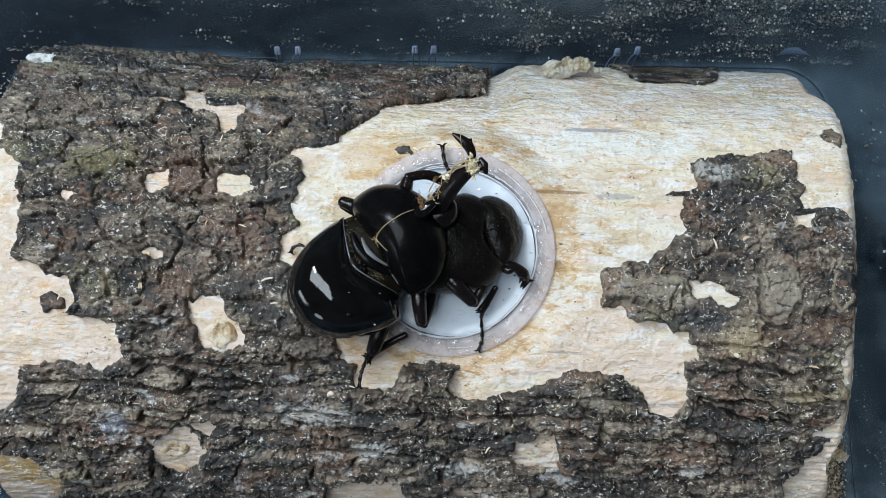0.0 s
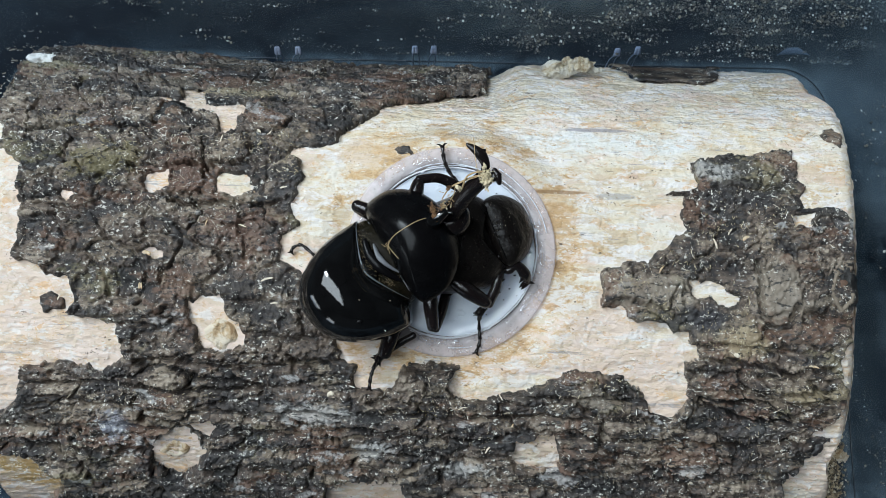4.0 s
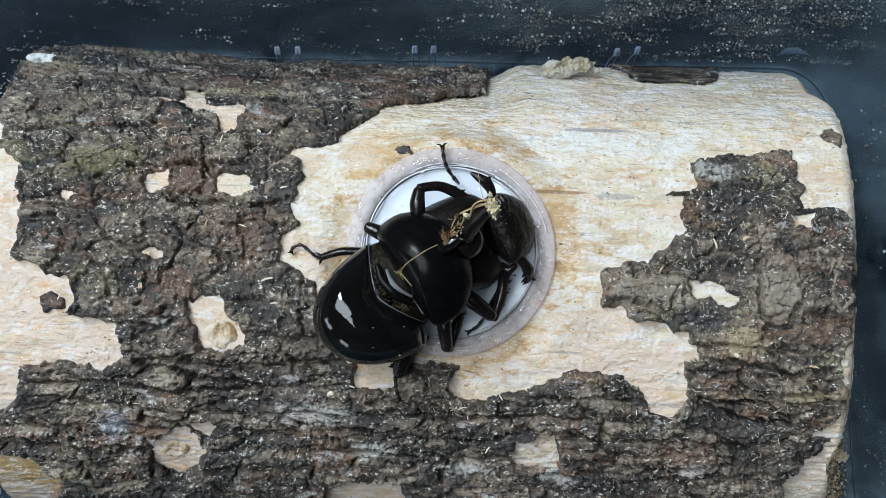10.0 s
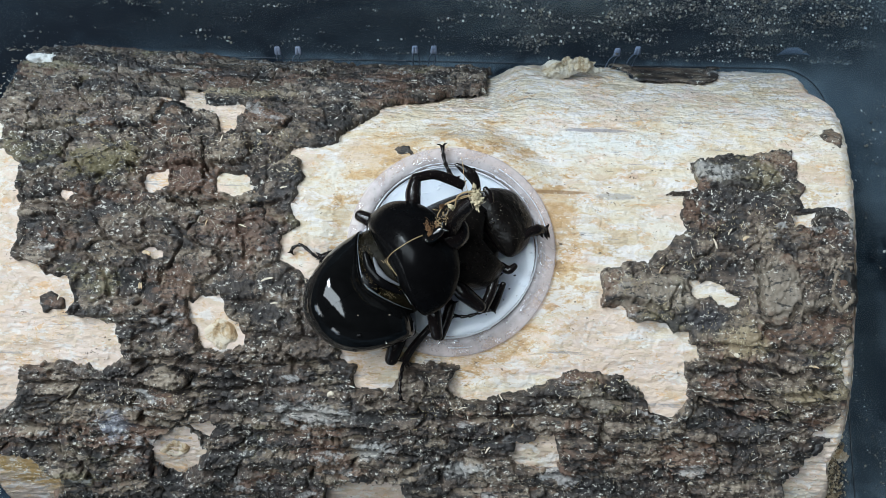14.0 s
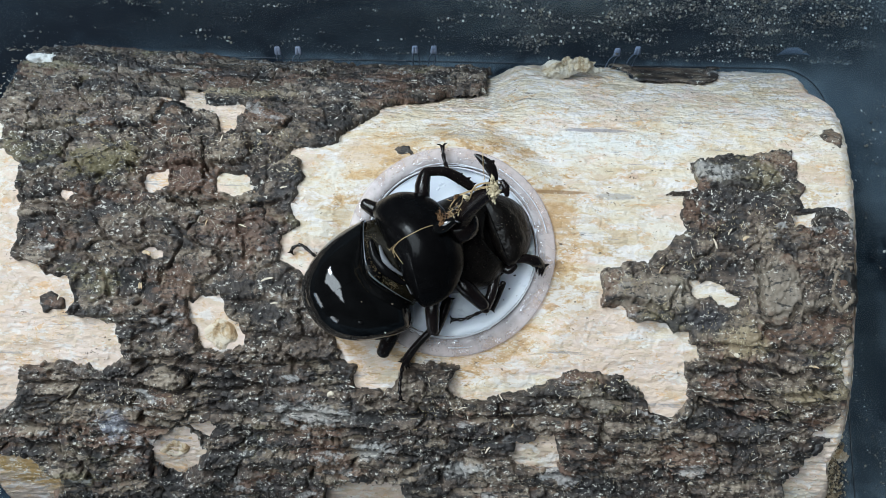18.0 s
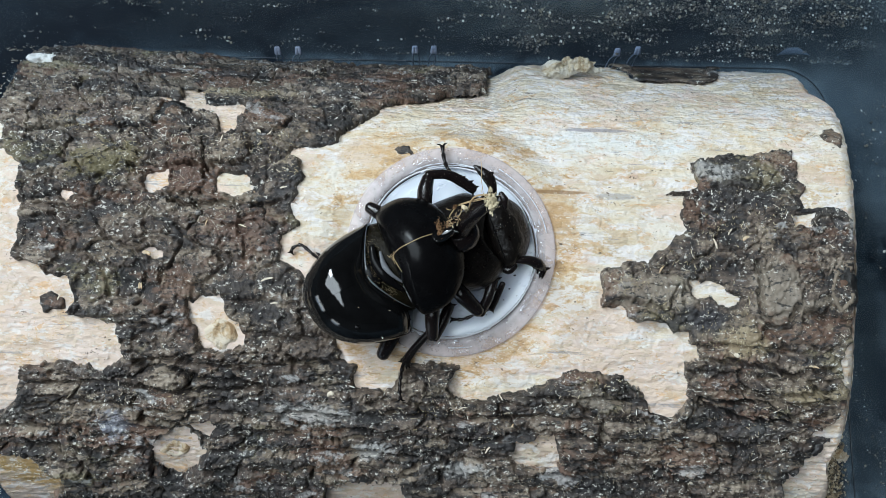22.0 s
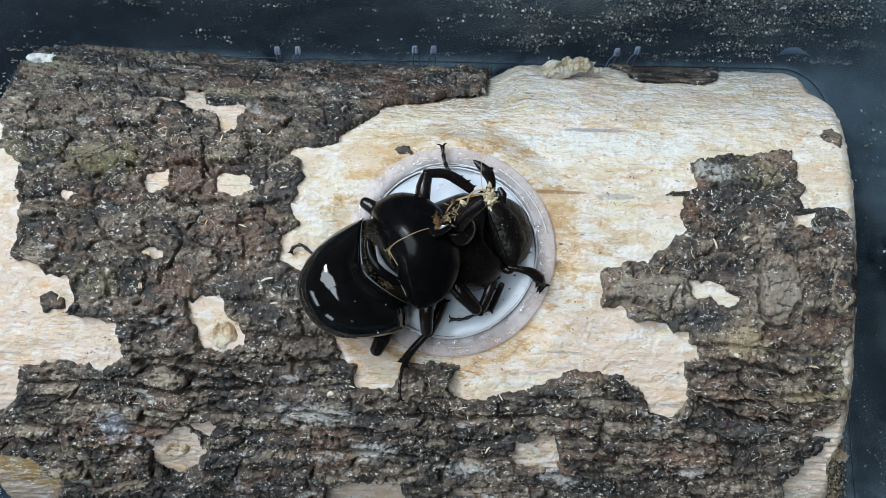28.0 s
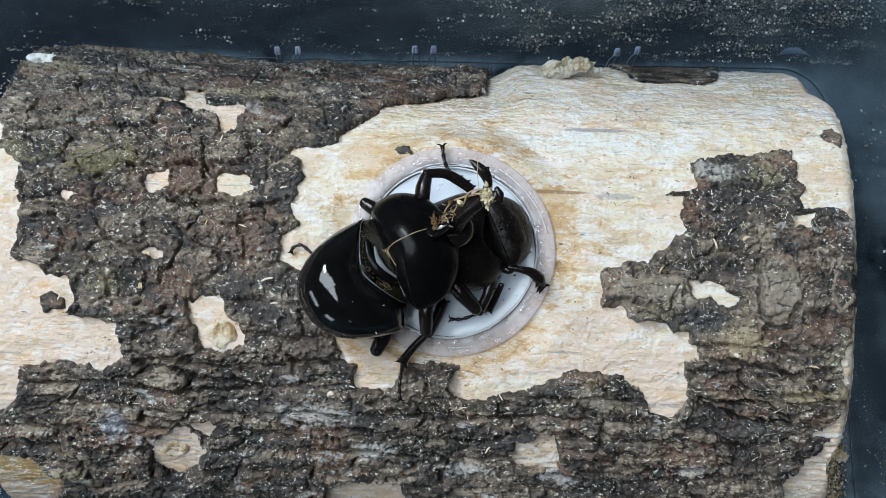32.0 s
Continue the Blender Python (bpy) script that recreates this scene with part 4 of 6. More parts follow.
def beads(points, radius, count=5, claw=1.1):
    """A jointed foot of little club-shaped beads, with two claws."""
    pts = smooth_path(points, 10)
    n = len(pts) - 1
    geo = []
    for k in range(count):
        i0, i1 = int(n * k / count), int(n * (k + 1) / count)
        mid = (i0 + i1) // 2
        geo.append(tube([pts[i0], pts[mid], pts[i1]], [radius * 0.55, radius * 0.8, radius * 1.15], 8))
    d = pts[-1] - pts[-2]
    d = d / np.linalg.norm(d)
    side = np.cross(d, (0, 0, 1.0))
    for s in (1, -1):
        geo.append(tube([pts[-1], pts[-1] + d * claw * 0.5 + side * s * claw * 0.5, pts[-1] + d * claw * 0.65 + side * s * claw - np.array((0, 0, 0.3))],
                        [radius * 0.6, radius * 0.45, 0.05], 6))
    return cat(*geo)


def strand(points, radius=0.07, n=8):
    return tube(smooth_path(points, n), radius, 5)


def tuft(center, spread, length, count, radius, seed, lean=(0, 0, 0)):
    r = random.Random(seed)
    geo = []
    for _ in range(count):
        c = np.array([center[i] + r.gauss(0, spread[i]) for i in range(3)])
        d = np.array([r.gauss(lean[i], 1) for i in range(3)])
        d = d / np.linalg.norm(d) * length * r.uniform(0.4, 1.2)
        bend = np.array([r.gauss(0, 0.25) * length for _ in range(3)])
        geo.append(tube([c - d / 2, c + bend * 0.5, c + d / 2], radius * r.uniform(0.6, 1.3), 5))
    return cat(*geo)


# -- the male --
MALE_AT = (-9.1, -4.8, 9.0)
PRO_AT = (-3.8, -0.5, 12.0)
male = thing("male_rhinoceros_beetle", MALE_AT, "glossy black male rhinoceros beetle with forked horn, atop the female", "beetle")
back = framed((-9.8, -3.8, 7.5), 32, 4, -4)
part("wing_case", shell_half(back, 1, 17.8, 9.7, 11.6, 0.97, dip=4.0), SHELL, male, "polished black wing case with window glints")
part("wing_case", shell_half(back, -1, 17.8, 12.5, 11.6, 0.68, dip=4.0, swell=0.16), SHELL, male, "polished black wing case with window glints")
part("abdomen", dome(framed(back(-8.5, 0, -0.8), 32, 6, -4), 9.0, 9.0, 8.8, 3.0, 20, 24, 0.8, 1.6), SATIN, male, "dark hairy underside of the body")
part("scutellum", dome(framed(back(-2.9, 0, 6.6), 32, -10), 1.2, 1.5, 2.4, 0.8, 14, 20, 0.8), SATIN, male, "small dark plate between the wing cases")
part("middle_thorax", dome(framed(back(-0.4, 0, 0.2), 32, 6), 4.6, 5.5, 9.0, 6.0, 20, 28, 0.7, 1.0), MEMBRANE, male, "brown glossy membrane joining the body")
brim = [back(0.12 - 4.0 * (1 - hollow(abs(a))), (9.4 if a > 0 else 8.5) * math.copysign(abs(math.sin(a)) ** 0.93, a), 7.25 * max(math.cos(a), 0) ** 0.92) for a in np.linspace(-1.5, 1.5, 15)]
# front rim of the wing cases, its highlight painted as a paler colour
part("collar", tube(smooth_path(brim, 3), np.interp(np.linspace(-1, 1, 43), (-1, -0.35, 0, 0.3, 1), (0.06, 0.10, 0.24, 0.12, 0.07)), 6), RIM_GLINT, male, "rim along the wing cases' front edge, its reflected line painted bright")
part("membrane", tube(smooth_path([(-11.6, -0.6, 14.6), (-10.8, -2.8, 15.0), (-9.4, -4.4, 15.0), (-7.3, -5.8, 14.2)], 5), np.interp(np.linspace(0, 1, 16), (0, 0.4, 1), (0.2, 0.55, 0.15)), 12, 0.5, (0.5, -0.3, 1)), PALE, male, "pale shiny membrane showing in the gap")
part("middle_plate", tube(smooth_path([(-13.3, 0.3, 13.6), (-12.6, -2.2, 14.4), (-11.0, -4.4, 14.8), (-9.2, -6.0, 14.6), (-7.0, -7.3, 13.6)], 5), np.interp(np.linspace(0, 1, 21), (0, 0.5, 1), (0.5, 1.0, 0.4)), 12, 0.6), SATIN, male, "dark glossy plate in the gap")
part("fringe", cat(tuft((-13.4, -0.7, 13.8), (0.6, 1.7, 0.3), 0.45, 80, 0.02, 5, (0.5, -0.3, 0)), tuft((-9.8, -7.3, 13.8), (1.6, 0.7, 0.3), 0.45, 100, 0.02, 6, (0.4, -0.3, 0)), tuft((-12.4, -4.5, 14.6), (0.7, 0.9, 0.2), 0.5, 70, 0.025, 7, (0.4, -0.3, 0))),
     FRINGE, male, "golden hair fringe behind the shield")

SHIELD_SET = ((-3.9, -0.5, 12.0), 31, 8, -13)
shield_at = framed(*SHIELD_SET)
shield_plate = Plate([(-5.7, 0), (-5.75, 4.2), (-5.5, 7.8), (-5.1, 9.9), (-4.2, 10.8), (-1.8, 11.1), (0.8, 10.7), (3.4, 9.2), (5.6, 6.8), (7.0, 3.6), (7.4, 0)], 8.2, 0.4, 2.1, 0.74, 0.5, 0.5)


def on_shield(p, lift=0.08):
    q = local(*SHIELD_SET, p)
    return shield_at(q.x, q.y, shield_plate.top(q.x, q.y) + lift)


shield = part("shield", shield_plate.build(shield_at), SATIN, male, "satin black domed shield behind the head", PRO_AT)
part("margin", strand([shield_at(-5.62 - 0.1 * math.cos(3 * y / 8), y + 0.5, 0.9) for y in np.linspace(-7.6, 7.6, 11)], 0.2, 3), SHELL, shield, "raised glossy hind margin")
part("small_horn", cat(tube([shield_at(5.0, 0.1, 5.6), shield_at(6.9, 0.0, 6.3), shield_at(8.3, 0.0, 6.4)], [1.5, 1.0, 0.7], 12),
                       tube([shield_at(8.1, 0, 6.4), shield_at(8.9, 0.9, 6.6)], [0.6, 0.25], 8), tube([shield_at(8.1, 0, 6.4), shield_at(8.9, -0.9, 6.6)], [0.6, 0.25], 8)),
     SHELL, shield, "short shiny forked horn at the shield's front")
part("stuck_fibre", cat(strand([on_shield(p) for p in ((-10.0, -1.3, 18.0), (-9.0, -0.1, 19.0), (-7.7, 0.9, 20.0), (-6.1, 1.8, 20.5), (-4.4, 2.8, 20.5), (-2.8, 3.5, 20.0), (-1.2, 4.1, 19.0))], 0.085),
                        strand([on_shield(p) for p in ((-9.6, -0.7, 18.0), (-8.6, -2.1, 18.5), (-7.4, -3.4, 18.5))], 0.06), strand([on_shield(p, 0.12) for p in ((-9.2, 0.1, 19.0), (-9.7, -0.9, 18.5), (-9.5, -2.1, 18.0))], 0.06),
                        tuft(on_shield((-9.6, -0.9, 18.5)), (0.35, 0.35, 0.1), 0.6, 14, 0.05, 8)),
     FIBRE, shield, "thin tan plant fibre stuck across the shield")
part("rusty_tuft", cat(tuft((-0.8, 4.6, 19.8), (0.35, 0.6, 0.3), 0.6, 60, 0.045, 9), crumbs_on([(-1.1, 5.1, 19.8), (-0.7, 4.5, 20.0), (-0.3, 4.0, 19.8), (-0.8, 3.8, 19.7)], 0.45, 10)), RUST, shield, "rust-brown hair tuft")

HEAD_AT = (1.6, 3.7, 15.0)
head = part("head", cat(dome(framed((2.9, 3.4, 13.5), 31, 0), 3.6, 3.4, 3.2, 2.6, 16, 20), ball((3.5, 1.8, 14.5), (0.8, 0.8, 0.8)), ball((1.6, 5.2, 14.6), (0.8, 0.8, 0.8))),
            LEGS, male, "small black head with bead eyes", HEAD_AT)
part("horn", cat(tube(smooth_path([(2.2, 4.0, 15.0), (3.4, 5.7, 18.5), (5.3, 7.7, 22.0), (7.5, 9.6, 24.5)], 5), np.interp(np.linspace(0, 1, 16), (0, 0.5, 1), (2.0, 1.5, 1.25)), 18, 0.8, (0, 0, 1), 0.09),
                 tube(smooth_path([(7.7, 9.8, 24.4), (8.1, 11.6, 25.4), (7.5, 13.2, 26.0), (6.4, 14.3, 26.3), (4.8, 15.4, 26.4)], 4), np.interp(np.linspace(0, 1, 17), (0, 0.25, 0.55, 0.8, 1), (1.0, 0.72, 1.0, 0.72, 0.18)), 12, 0.5),
                 ball((7.7, 14.1, 26.1), (0.55, 0.35, 0.3), 40),
                 tube([(7.3, 9.5, 24.4), (8.9, 9.7, 25.0), (10.0, 10.0, 25.2)], [1.0, 0.85, 0.9], 12, 0.6),
                 tube([(9.5, 11.0, 25.4), (10.1, 10.0, 25.4), (10.4, 8.6, 25.0)], [0.45, 0.75, 0.4], 10, 0.6)),
     LEGS, head, "long dark horn forking at its tip")
part("fibre_tuft", cat(tuft((7.8, 9.9, 26.6), (0.65, 0.7, 0.35), 1.3, 60, 0.04, 21, (0.2, -0.6, 0)), crumbs_on([tuple(np.array((8.0, 9.5, 26.4)) + np.array((random.Random(700 + k).gauss(0, 0.5), random.Random(800 + k).gauss(0, 0.85), random.Random(900 + k).gauss(0, 0.25)))) for k in range(34)], 0.42, 23)),
     CRUMB, head, "pale tangle of plant fibre caught in the fork")
part("trailing_fibre", cat(tuft((1.8, 6.8, 19.8), (0.7, 0.6, 0.4), 0.8, 16, 0.05, 31, (1, 0.7, 0)), tuft((1.3, 5.5, 19.6), (0.5, 0.4, 0.3), 0.7, 22, 0.05, 33),
                           strand([(7.4, 10.6, 26.7), (5.9, 10.5, 25.6), (4.8, 9.9, 24.6), (4.3, 8.7, 23.0), (4.1, 7.2, 20.6), (4.1, 5.8, 19.0)], 0.17),
                           strand([(7.6, 10.0, 26.5), (5.9, 9.9, 25.0), (3.9, 9.3, 23.0), (2.2, 8.6, 21.0), (1.2, 7.4, 19.6), (0.8, 6.7, 19.0)], 0.13),
                           strand([(7.1, 9.9, 26.0), (5.2, 9.5, 24.4), (3.1, 8.9, 22.2), (1.6, 8.2, 20.6)], 0.07),
                           strand([(3.0, 8.7, 22.2), (2.8, 7.4, 20.6), (2.2, 6.5, 19.4)], 0.09),
                           strand([(5.9, 16.5, 27.0), (6.1, 14.9, 27.0), (6.2, 12.9, 26.8), (6.6, 10.6, 26.4)], 0.06)),
     FIBRE, head, "loose tan fibres hanging from the horn")

part("crumb", cat(crumbs_on([(3.6, 8.1, 22.6), (3.8, 7.7, 22.2), (3.4, 8.4, 22.8)], 0.5, 41), crumbs_on([(1.5, 4.9, 20.2), (2.2, 5.3, 19.8)], 0.4, 42)), CRUMB, head, "pale crumb caught in the fibres")
part("mouth_bristle", cat(crumbs_on([(1.9, 8.7, 21.8), (1.7, 8.3, 21.4), (0.5, 5.6, 19.8)], 0.45, 43), tuft((0.6, 4.9, 19.4), (0.4, 0.5, 0.2), 0.7, 40, 0.04, 44)), RUST, head, "rust-brown bristles")

part("dust_fleck", crumbs_on([(-19.3, -13.3, 15.2), (-19.6, -15.0, 14.6), (-10.2, -16.3, 14.0), (-9.0, -10.9, 16.6), (-18.2, -18.0, 12.6), (-14.4, -10.5, 18.6)], 0.13, 45), SAWDUST, male, "pale dust flecks on the wing cases")

# limbs of the male: name, joints (start, ... end), thickness
def male_limb(name, points, radii, spines=(), pivot=None, label="", flat=0.8):
    return jointed(name, male, points, radii, spines, pivot, label, flat)


part("scuff", cat(strand([(-17.7, -16.7, 14.0), (-17.1, -16.9, 14.0), (-16.5, -17.1, 13.8), (-16.4, -17.6, 13.3)], 0.09), ball((-14.6, -14.3, 17.2), (0.5, 0.35, 0.12))), SATIN, male, "small dent and scratch on the wing case")

femur_left_fore = male_limb("femur", [(-4.4, 7.2, 9.0), (-3.8, 10.1, 9.5), (-2.8, 12.5, 9.0)], [1.25, 1.35, 1.0])
tibia_left_fore = male_limb("tibia", [(-2.9, 12.6, 9.0), (0.6, 12.8, 8.0), (3.3, 11.7, 7.0), (5.8, 10.1, 6.0)], [0.8, 0.85, 0.95, 0.85],
                            [(0.55, 170, 1.3), (0.62, 170, 1.5), (0.78, 170, 1.7), (0.95, 170, 1.4), (0.97, 15, 1.3)])
foot_left_fore = part("foot", beads([(3.0, 12.3, 6.0), (1.3, 14.6, 4.0), (0.3, 17.0, 2.0), (-0.1, 19.8, 1.0)], 0.42), LEGS, male, "", (-0.1, 19.6, 1.0))
femur_left_mid = male_limb("femur", [(-8.7, 4.5, 8.0), (-12.0, 5.8, 8.5), (-15.0, 7.2, 8.0)], [1.3, 1.3, 1.0])
tibia_left_mid = male_limb("tibia", [(-15.0, 6.7, 6.5), (-12.2, 5.1, 6.0), (-9.0, 3.5, 5.0)], [0.65, 0.9, 1.0], [(0.96, 15, 1.5), (0.97, 165, 1.5), (0.98, 95, 1.2), (0.5, 170, 1.0), (0.7, 10, 1.1)])
foot_left_hind = part("foot", beads([(-20.8, -1.0, 5.0), (-23.7, -1.7, 3.0), (-25.8, -0.4, 1.5), (-27.4, 0.8, 1.2), (-29.0, 0.3, 1.0), (-29.4, -0.5, 0.8)], 0.36, 6, 0.7), LEGS, male, "", (-29.0, 0.1, 1.0))
tibia_left_hind = male_limb("tibia", [(-15.5, -0.5, 4.5), (-19.4, -0.5, 4.5), (-23.3, -1.6, 3.6)], [0.75, 0.75, 0.6], [(0.96, 15, 1.5), (0.97, 165, 1.5), (0.98, 95, 1.2), (0.5, 170, 1.0), (0.7, 10, 1.1)])
femur_right_fore = male_limb("femur", [(1.5, -5.7, 9.0), (4.0, -8.3, 9.0), (7.0, -11.3, 7.5)], [1.2, 1.45, 1.1])
tibia_right_fore = male_limb("tibia", [(7.1, -11.7, 7.0), (9.0, -9.0, 6.0), (10.3, -5.8, 5.0), (11.0, -4.0, 4.0)], [0.9, 0.9, 1.0, 0.9], [(0.96, 15, 1.5), (0.97, 165, 1.5), (0.98, 95, 1.2), (0.25, 10, 1.4), (0.45, 10, 1.7), (0.65, 10, 1.9), (0.1, 100, 1.5), (0.85, 10, 1.7)])
femur_right_mid = male_limb("femur", [(-1.7, -8.3, 8.0), (-1.7, -12.6, 8.0), (-1.4, -16.5, 7.0)], [1.2, 1.3, 1.0])
tibia_right_mid = male_limb("tibia", [(-1.1, -16.8, 6.0), (0.2, -13.8, 5.0), (1.3, -10.5, 4.0)], [0.8, 0.95, 0.95], [(0.96, 15, 1.5), (0.97, 165, 1.5), (0.98, 95, 1.2), (0.5, 170, 1.0), (0.7, 10, 1.1)])
femur_right_hind = male_limb("femur", [(-8.5, -15.4, 5.0), (-9.7, -18.3, 5.0), (-10.9, -21.2, 4.0)], [1.5, 1.4, 1.15])
tibia_right_hind = male_limb("tibia", [(-1.7, -15.8, 4.0), (-4.8, -18.5, 3.0), (-7.0, -20.8, 2.0), (-7.8, -21.9, 1.5)], [0.6, 0.68, 0.75, 0.85], [(0.96, 15, 1.5), (0.97, 165, 1.5), (0.98, 95, 1.2), (0.8, 10, 1.4), (0.95, 190, 1.8), (1.0, 120, 1.6)])
foot_right_hind = part("foot", beads([(-7.6, -21.6, 2.2), (-8.0, -23.9, 3.6), (-8.3, -26.0, 3.9), (-8.2, -28.2, 3.6)], 0.38, 5, 0.8), LEGS, male, "", (-8.2, -28.2, 3.6))

# -- the female --
FEM_AT = (2.8, 0.7, 3.0)
female = thing("female_rhinoceros_beetle", FEM_AT, "dull dark brown hornless female beetle feeding on the jelly", "beetle")
low = framed((10.4, 2.7, 3.5), 15, 3, 0)
part("wing_case", shell_half(low, 1, 23, 9.6, 9.0, 0.66, swell=0.22), DULL, female, "dusty dark brown pitted wing case")
part("wing_case", shell_half(low, -1, 23, 9.4, 9.0, 0.66, swell=0.22), DULL, female, "dusty dark brown pitted wing case")
part("abdomen", dome(framed(low(-11, 0, 0), 13), 12, 11, 8.2, 3, 18, 24, 0.8, 1.0), DULL, female, "dark underside of the body")
FPRO_AT = (10.3, 2.3, 5.0)
collar_at = framed((12.8, 4.2, 5.0), 24, -6, 0)
fshield_plate = Plate([(-5.0, 0), (-4.9, 3.6), (-4.2, 6.2), (-2.2, 6.9), (0.8, 6.7), (3.6, 5.4), (5.4, 3.8), (6.0, 2.2), (6.2, 0)], 3.4, 0.2, 2.6, 0.6, 1.0)
fshield = part("shield", fshield_plate.build(collar_at, 22, 0.12), DULL, female, "finely pitted dusty shield behind the head", FPRO_AT)
part("margin", strand([collar_at(-4.95, y, 0.55) for y in np.linspace(-5.0, 5.0, 9)], 0.09, 3), SATIN, fshield, "glossy hind margin of the shield")
r = random.Random(77)
spots = [(r.gauss(cx, 0.9), r.gauss(cy, 1.3)) for cx, cy in ((-2.5, 1.5), (3.0, 1.0), (2.0, -3.6), (-1.0, -4.4), (3.6, -1.8)) for _ in range(13)]
part("stuck_dust", crumbs_on([collar_at(x, y, fshield_plate.top(x, y) + 0.03) for x, y in spots if abs(y) < 5.6 - 0.4 * max(x, 0)], 0.075, 78), SAWDUST, fshield, "pale specks of dust stuck to the shield")
FHEAD_AT = (17.2, 6.1, 5.0)
head_plate = Plate([(-4.2, 0), (-4.0, 3.2), (-1.5, 3.5), (0.8, 3.1), (2.4, 2.6), (3.1, 1.6), (3.2, 0)], 1.9, -0.6, 2.4, 0.6, 1.0)
head_frame = framed((18.3, 7.1, 3.8), 22, -12)
fhead = part("head", cat(head_plate.build(head_frame, 16, 0.25), *[ball(head_frame(x, y, 0.5), (0.32, 0.26, 0.3), 20 * k, 8, 6) for k, (x, y) in enumerate(((-1.8, 3.4), (-0.4, 3.3), (1.0, 3.0), (2.2, 2.4), (3.0, 1.2), (3.1, -0.6), (2.3, -2.3), (0.6, -3.1)))],
                 tube([(20.3, 7.9, 3.6), (21.0, 6.8, 3.4)], [0.9, 0.6], 8), tube([(20.1, 5.3, 3.2), (19.2, 5.5, 4.0)], [0.5, 0.8], 8),
                 strand([(19.7, 6.1, 3.2), (20.6, 4.4, 3.0), (21.3, 3.6, 2.8), (22.1, 4.7, 2.8), (22.6, 4.9, 2.8)], 0.28)), DULL, fshield, "small rough head with a curled feeler, bent to the jelly", FHEAD_AT)


def female_limb(name, points, radii, spines=(), pivot=None, flat=0.7):
    return jointed(name, female, points, radii, spines, pivot, "", flat)


fem_femur_fore = female_limb("femur", [(10.9, -3.1, 4.0), (12.5, -4.0, 4.5), (13.8, -3.1, 4.5)], [0.75, 0.8, 0.5])
fem_tibia_fore = female_limb("tibia", [(10.9, -1.2, 5.0), (12.9, -2.4, 5.0), (14.6, -3.5, 4.5), (15.8, -5.3, 3.5), (16.2, -7.1, 2.0)], [0.6, 0.6, 0.85, 1.05, 0.5], [(0.6, 10, 1.5), (0.75, 10, 2.0), (0.9, 10, 2.1), (0.97, 30, 1.8), (0.93, 170, 1.6)], (13.1, -2.7, 5.0))
fem_tibia_mid = female_limb("tibia", [(12.9, -4.9, 4.0), (13.3, -7.5, 3.0), (13.5, -10.3, 2.0)], [0.5, 0.6, 0.8], [(0.6, 170, 1.0), (0.35, 10, 0.9), (0.75, 10, 1.1), (0.97, 60, 1.2), (0.95, 10, 1.3), (0.95, 170, 1.3)], (12.3, -4.9, 4.0))
fem_foot_mid = part("foot", beads([(13.6, -9.5, 2.0), (14.3, -12.2, 0.0), (15.1, -15.1, -0.5), (14.9, -17.3, -0.5)], 0.36, 5, 0.8), LEGS, female, "", (13.6, -9.5, 2.0))


# ---- small things: sawdust, chips, knots ----
def on_log(x, s, lift):
    p = log_points(np.array([x]), np.array([s]), np.array([lift]))[0]
    return LOG @ (Vector(p) * MM) / MM


def slivers(name, x, s, lift, long, wide, turn, tilt, material, label, category, seed):
    """Small flat splinters lying on the log, as one spread."""
    r = np.random.RandomState(seed)
    base = log_points(x, s, lift)
    side = log_points(x, s + 0.3, lift) - base
    side /= np.linalg.norm(side, axis=1)[:, None]
    ahead = np.array((1.0, 0, 0))[None] * np.cos(turn)[:, None] + side * np.sin(turn)[:, None]
    across = np.array((1.0, 0, 0))[None] * -np.sin(turn)[:, None] + side * np.cos(turn)[:, None]
    up = np.cross((1.0, 0, 0), side)
    k = len(x)
    long, wide, lean = long[:, None], wide[:, None], r.uniform(-tilt, tilt, k)[:, None]
    corners = []
    for a, b, c in ((-1, -1, -1), (1, -0.6, -1), (1, 0.6, -1), (-1, 1, -1), (-0.9, -0.8, 1), (0.9, -0.5, 1), (0.9, 0.5, 1), (-0.9, 0.8, 1)):
        corners.append(base + ahead * long * a + across * wide * b + up * (0.05 * c + 0.06 + long * lean * a))
    verts = np.stack(corners, axis=1).reshape(-1, 3)
    quad = np.array([(0, 3, 2, 1), (4, 5, 6, 7), (0, 1, 5, 4), (1, 2, 6, 5), (2, 3, 7, 6), (3, 0, 4, 7)])
    faces = (np.arange(k)[:, None, None] * 8 + quad[None]).reshape(-1, 4)
    ob = part(name, (verts, faces), material, smooth=False)
    ob.matrix_world = LOG
    return tagged(ob, label, category, "", "stuff")


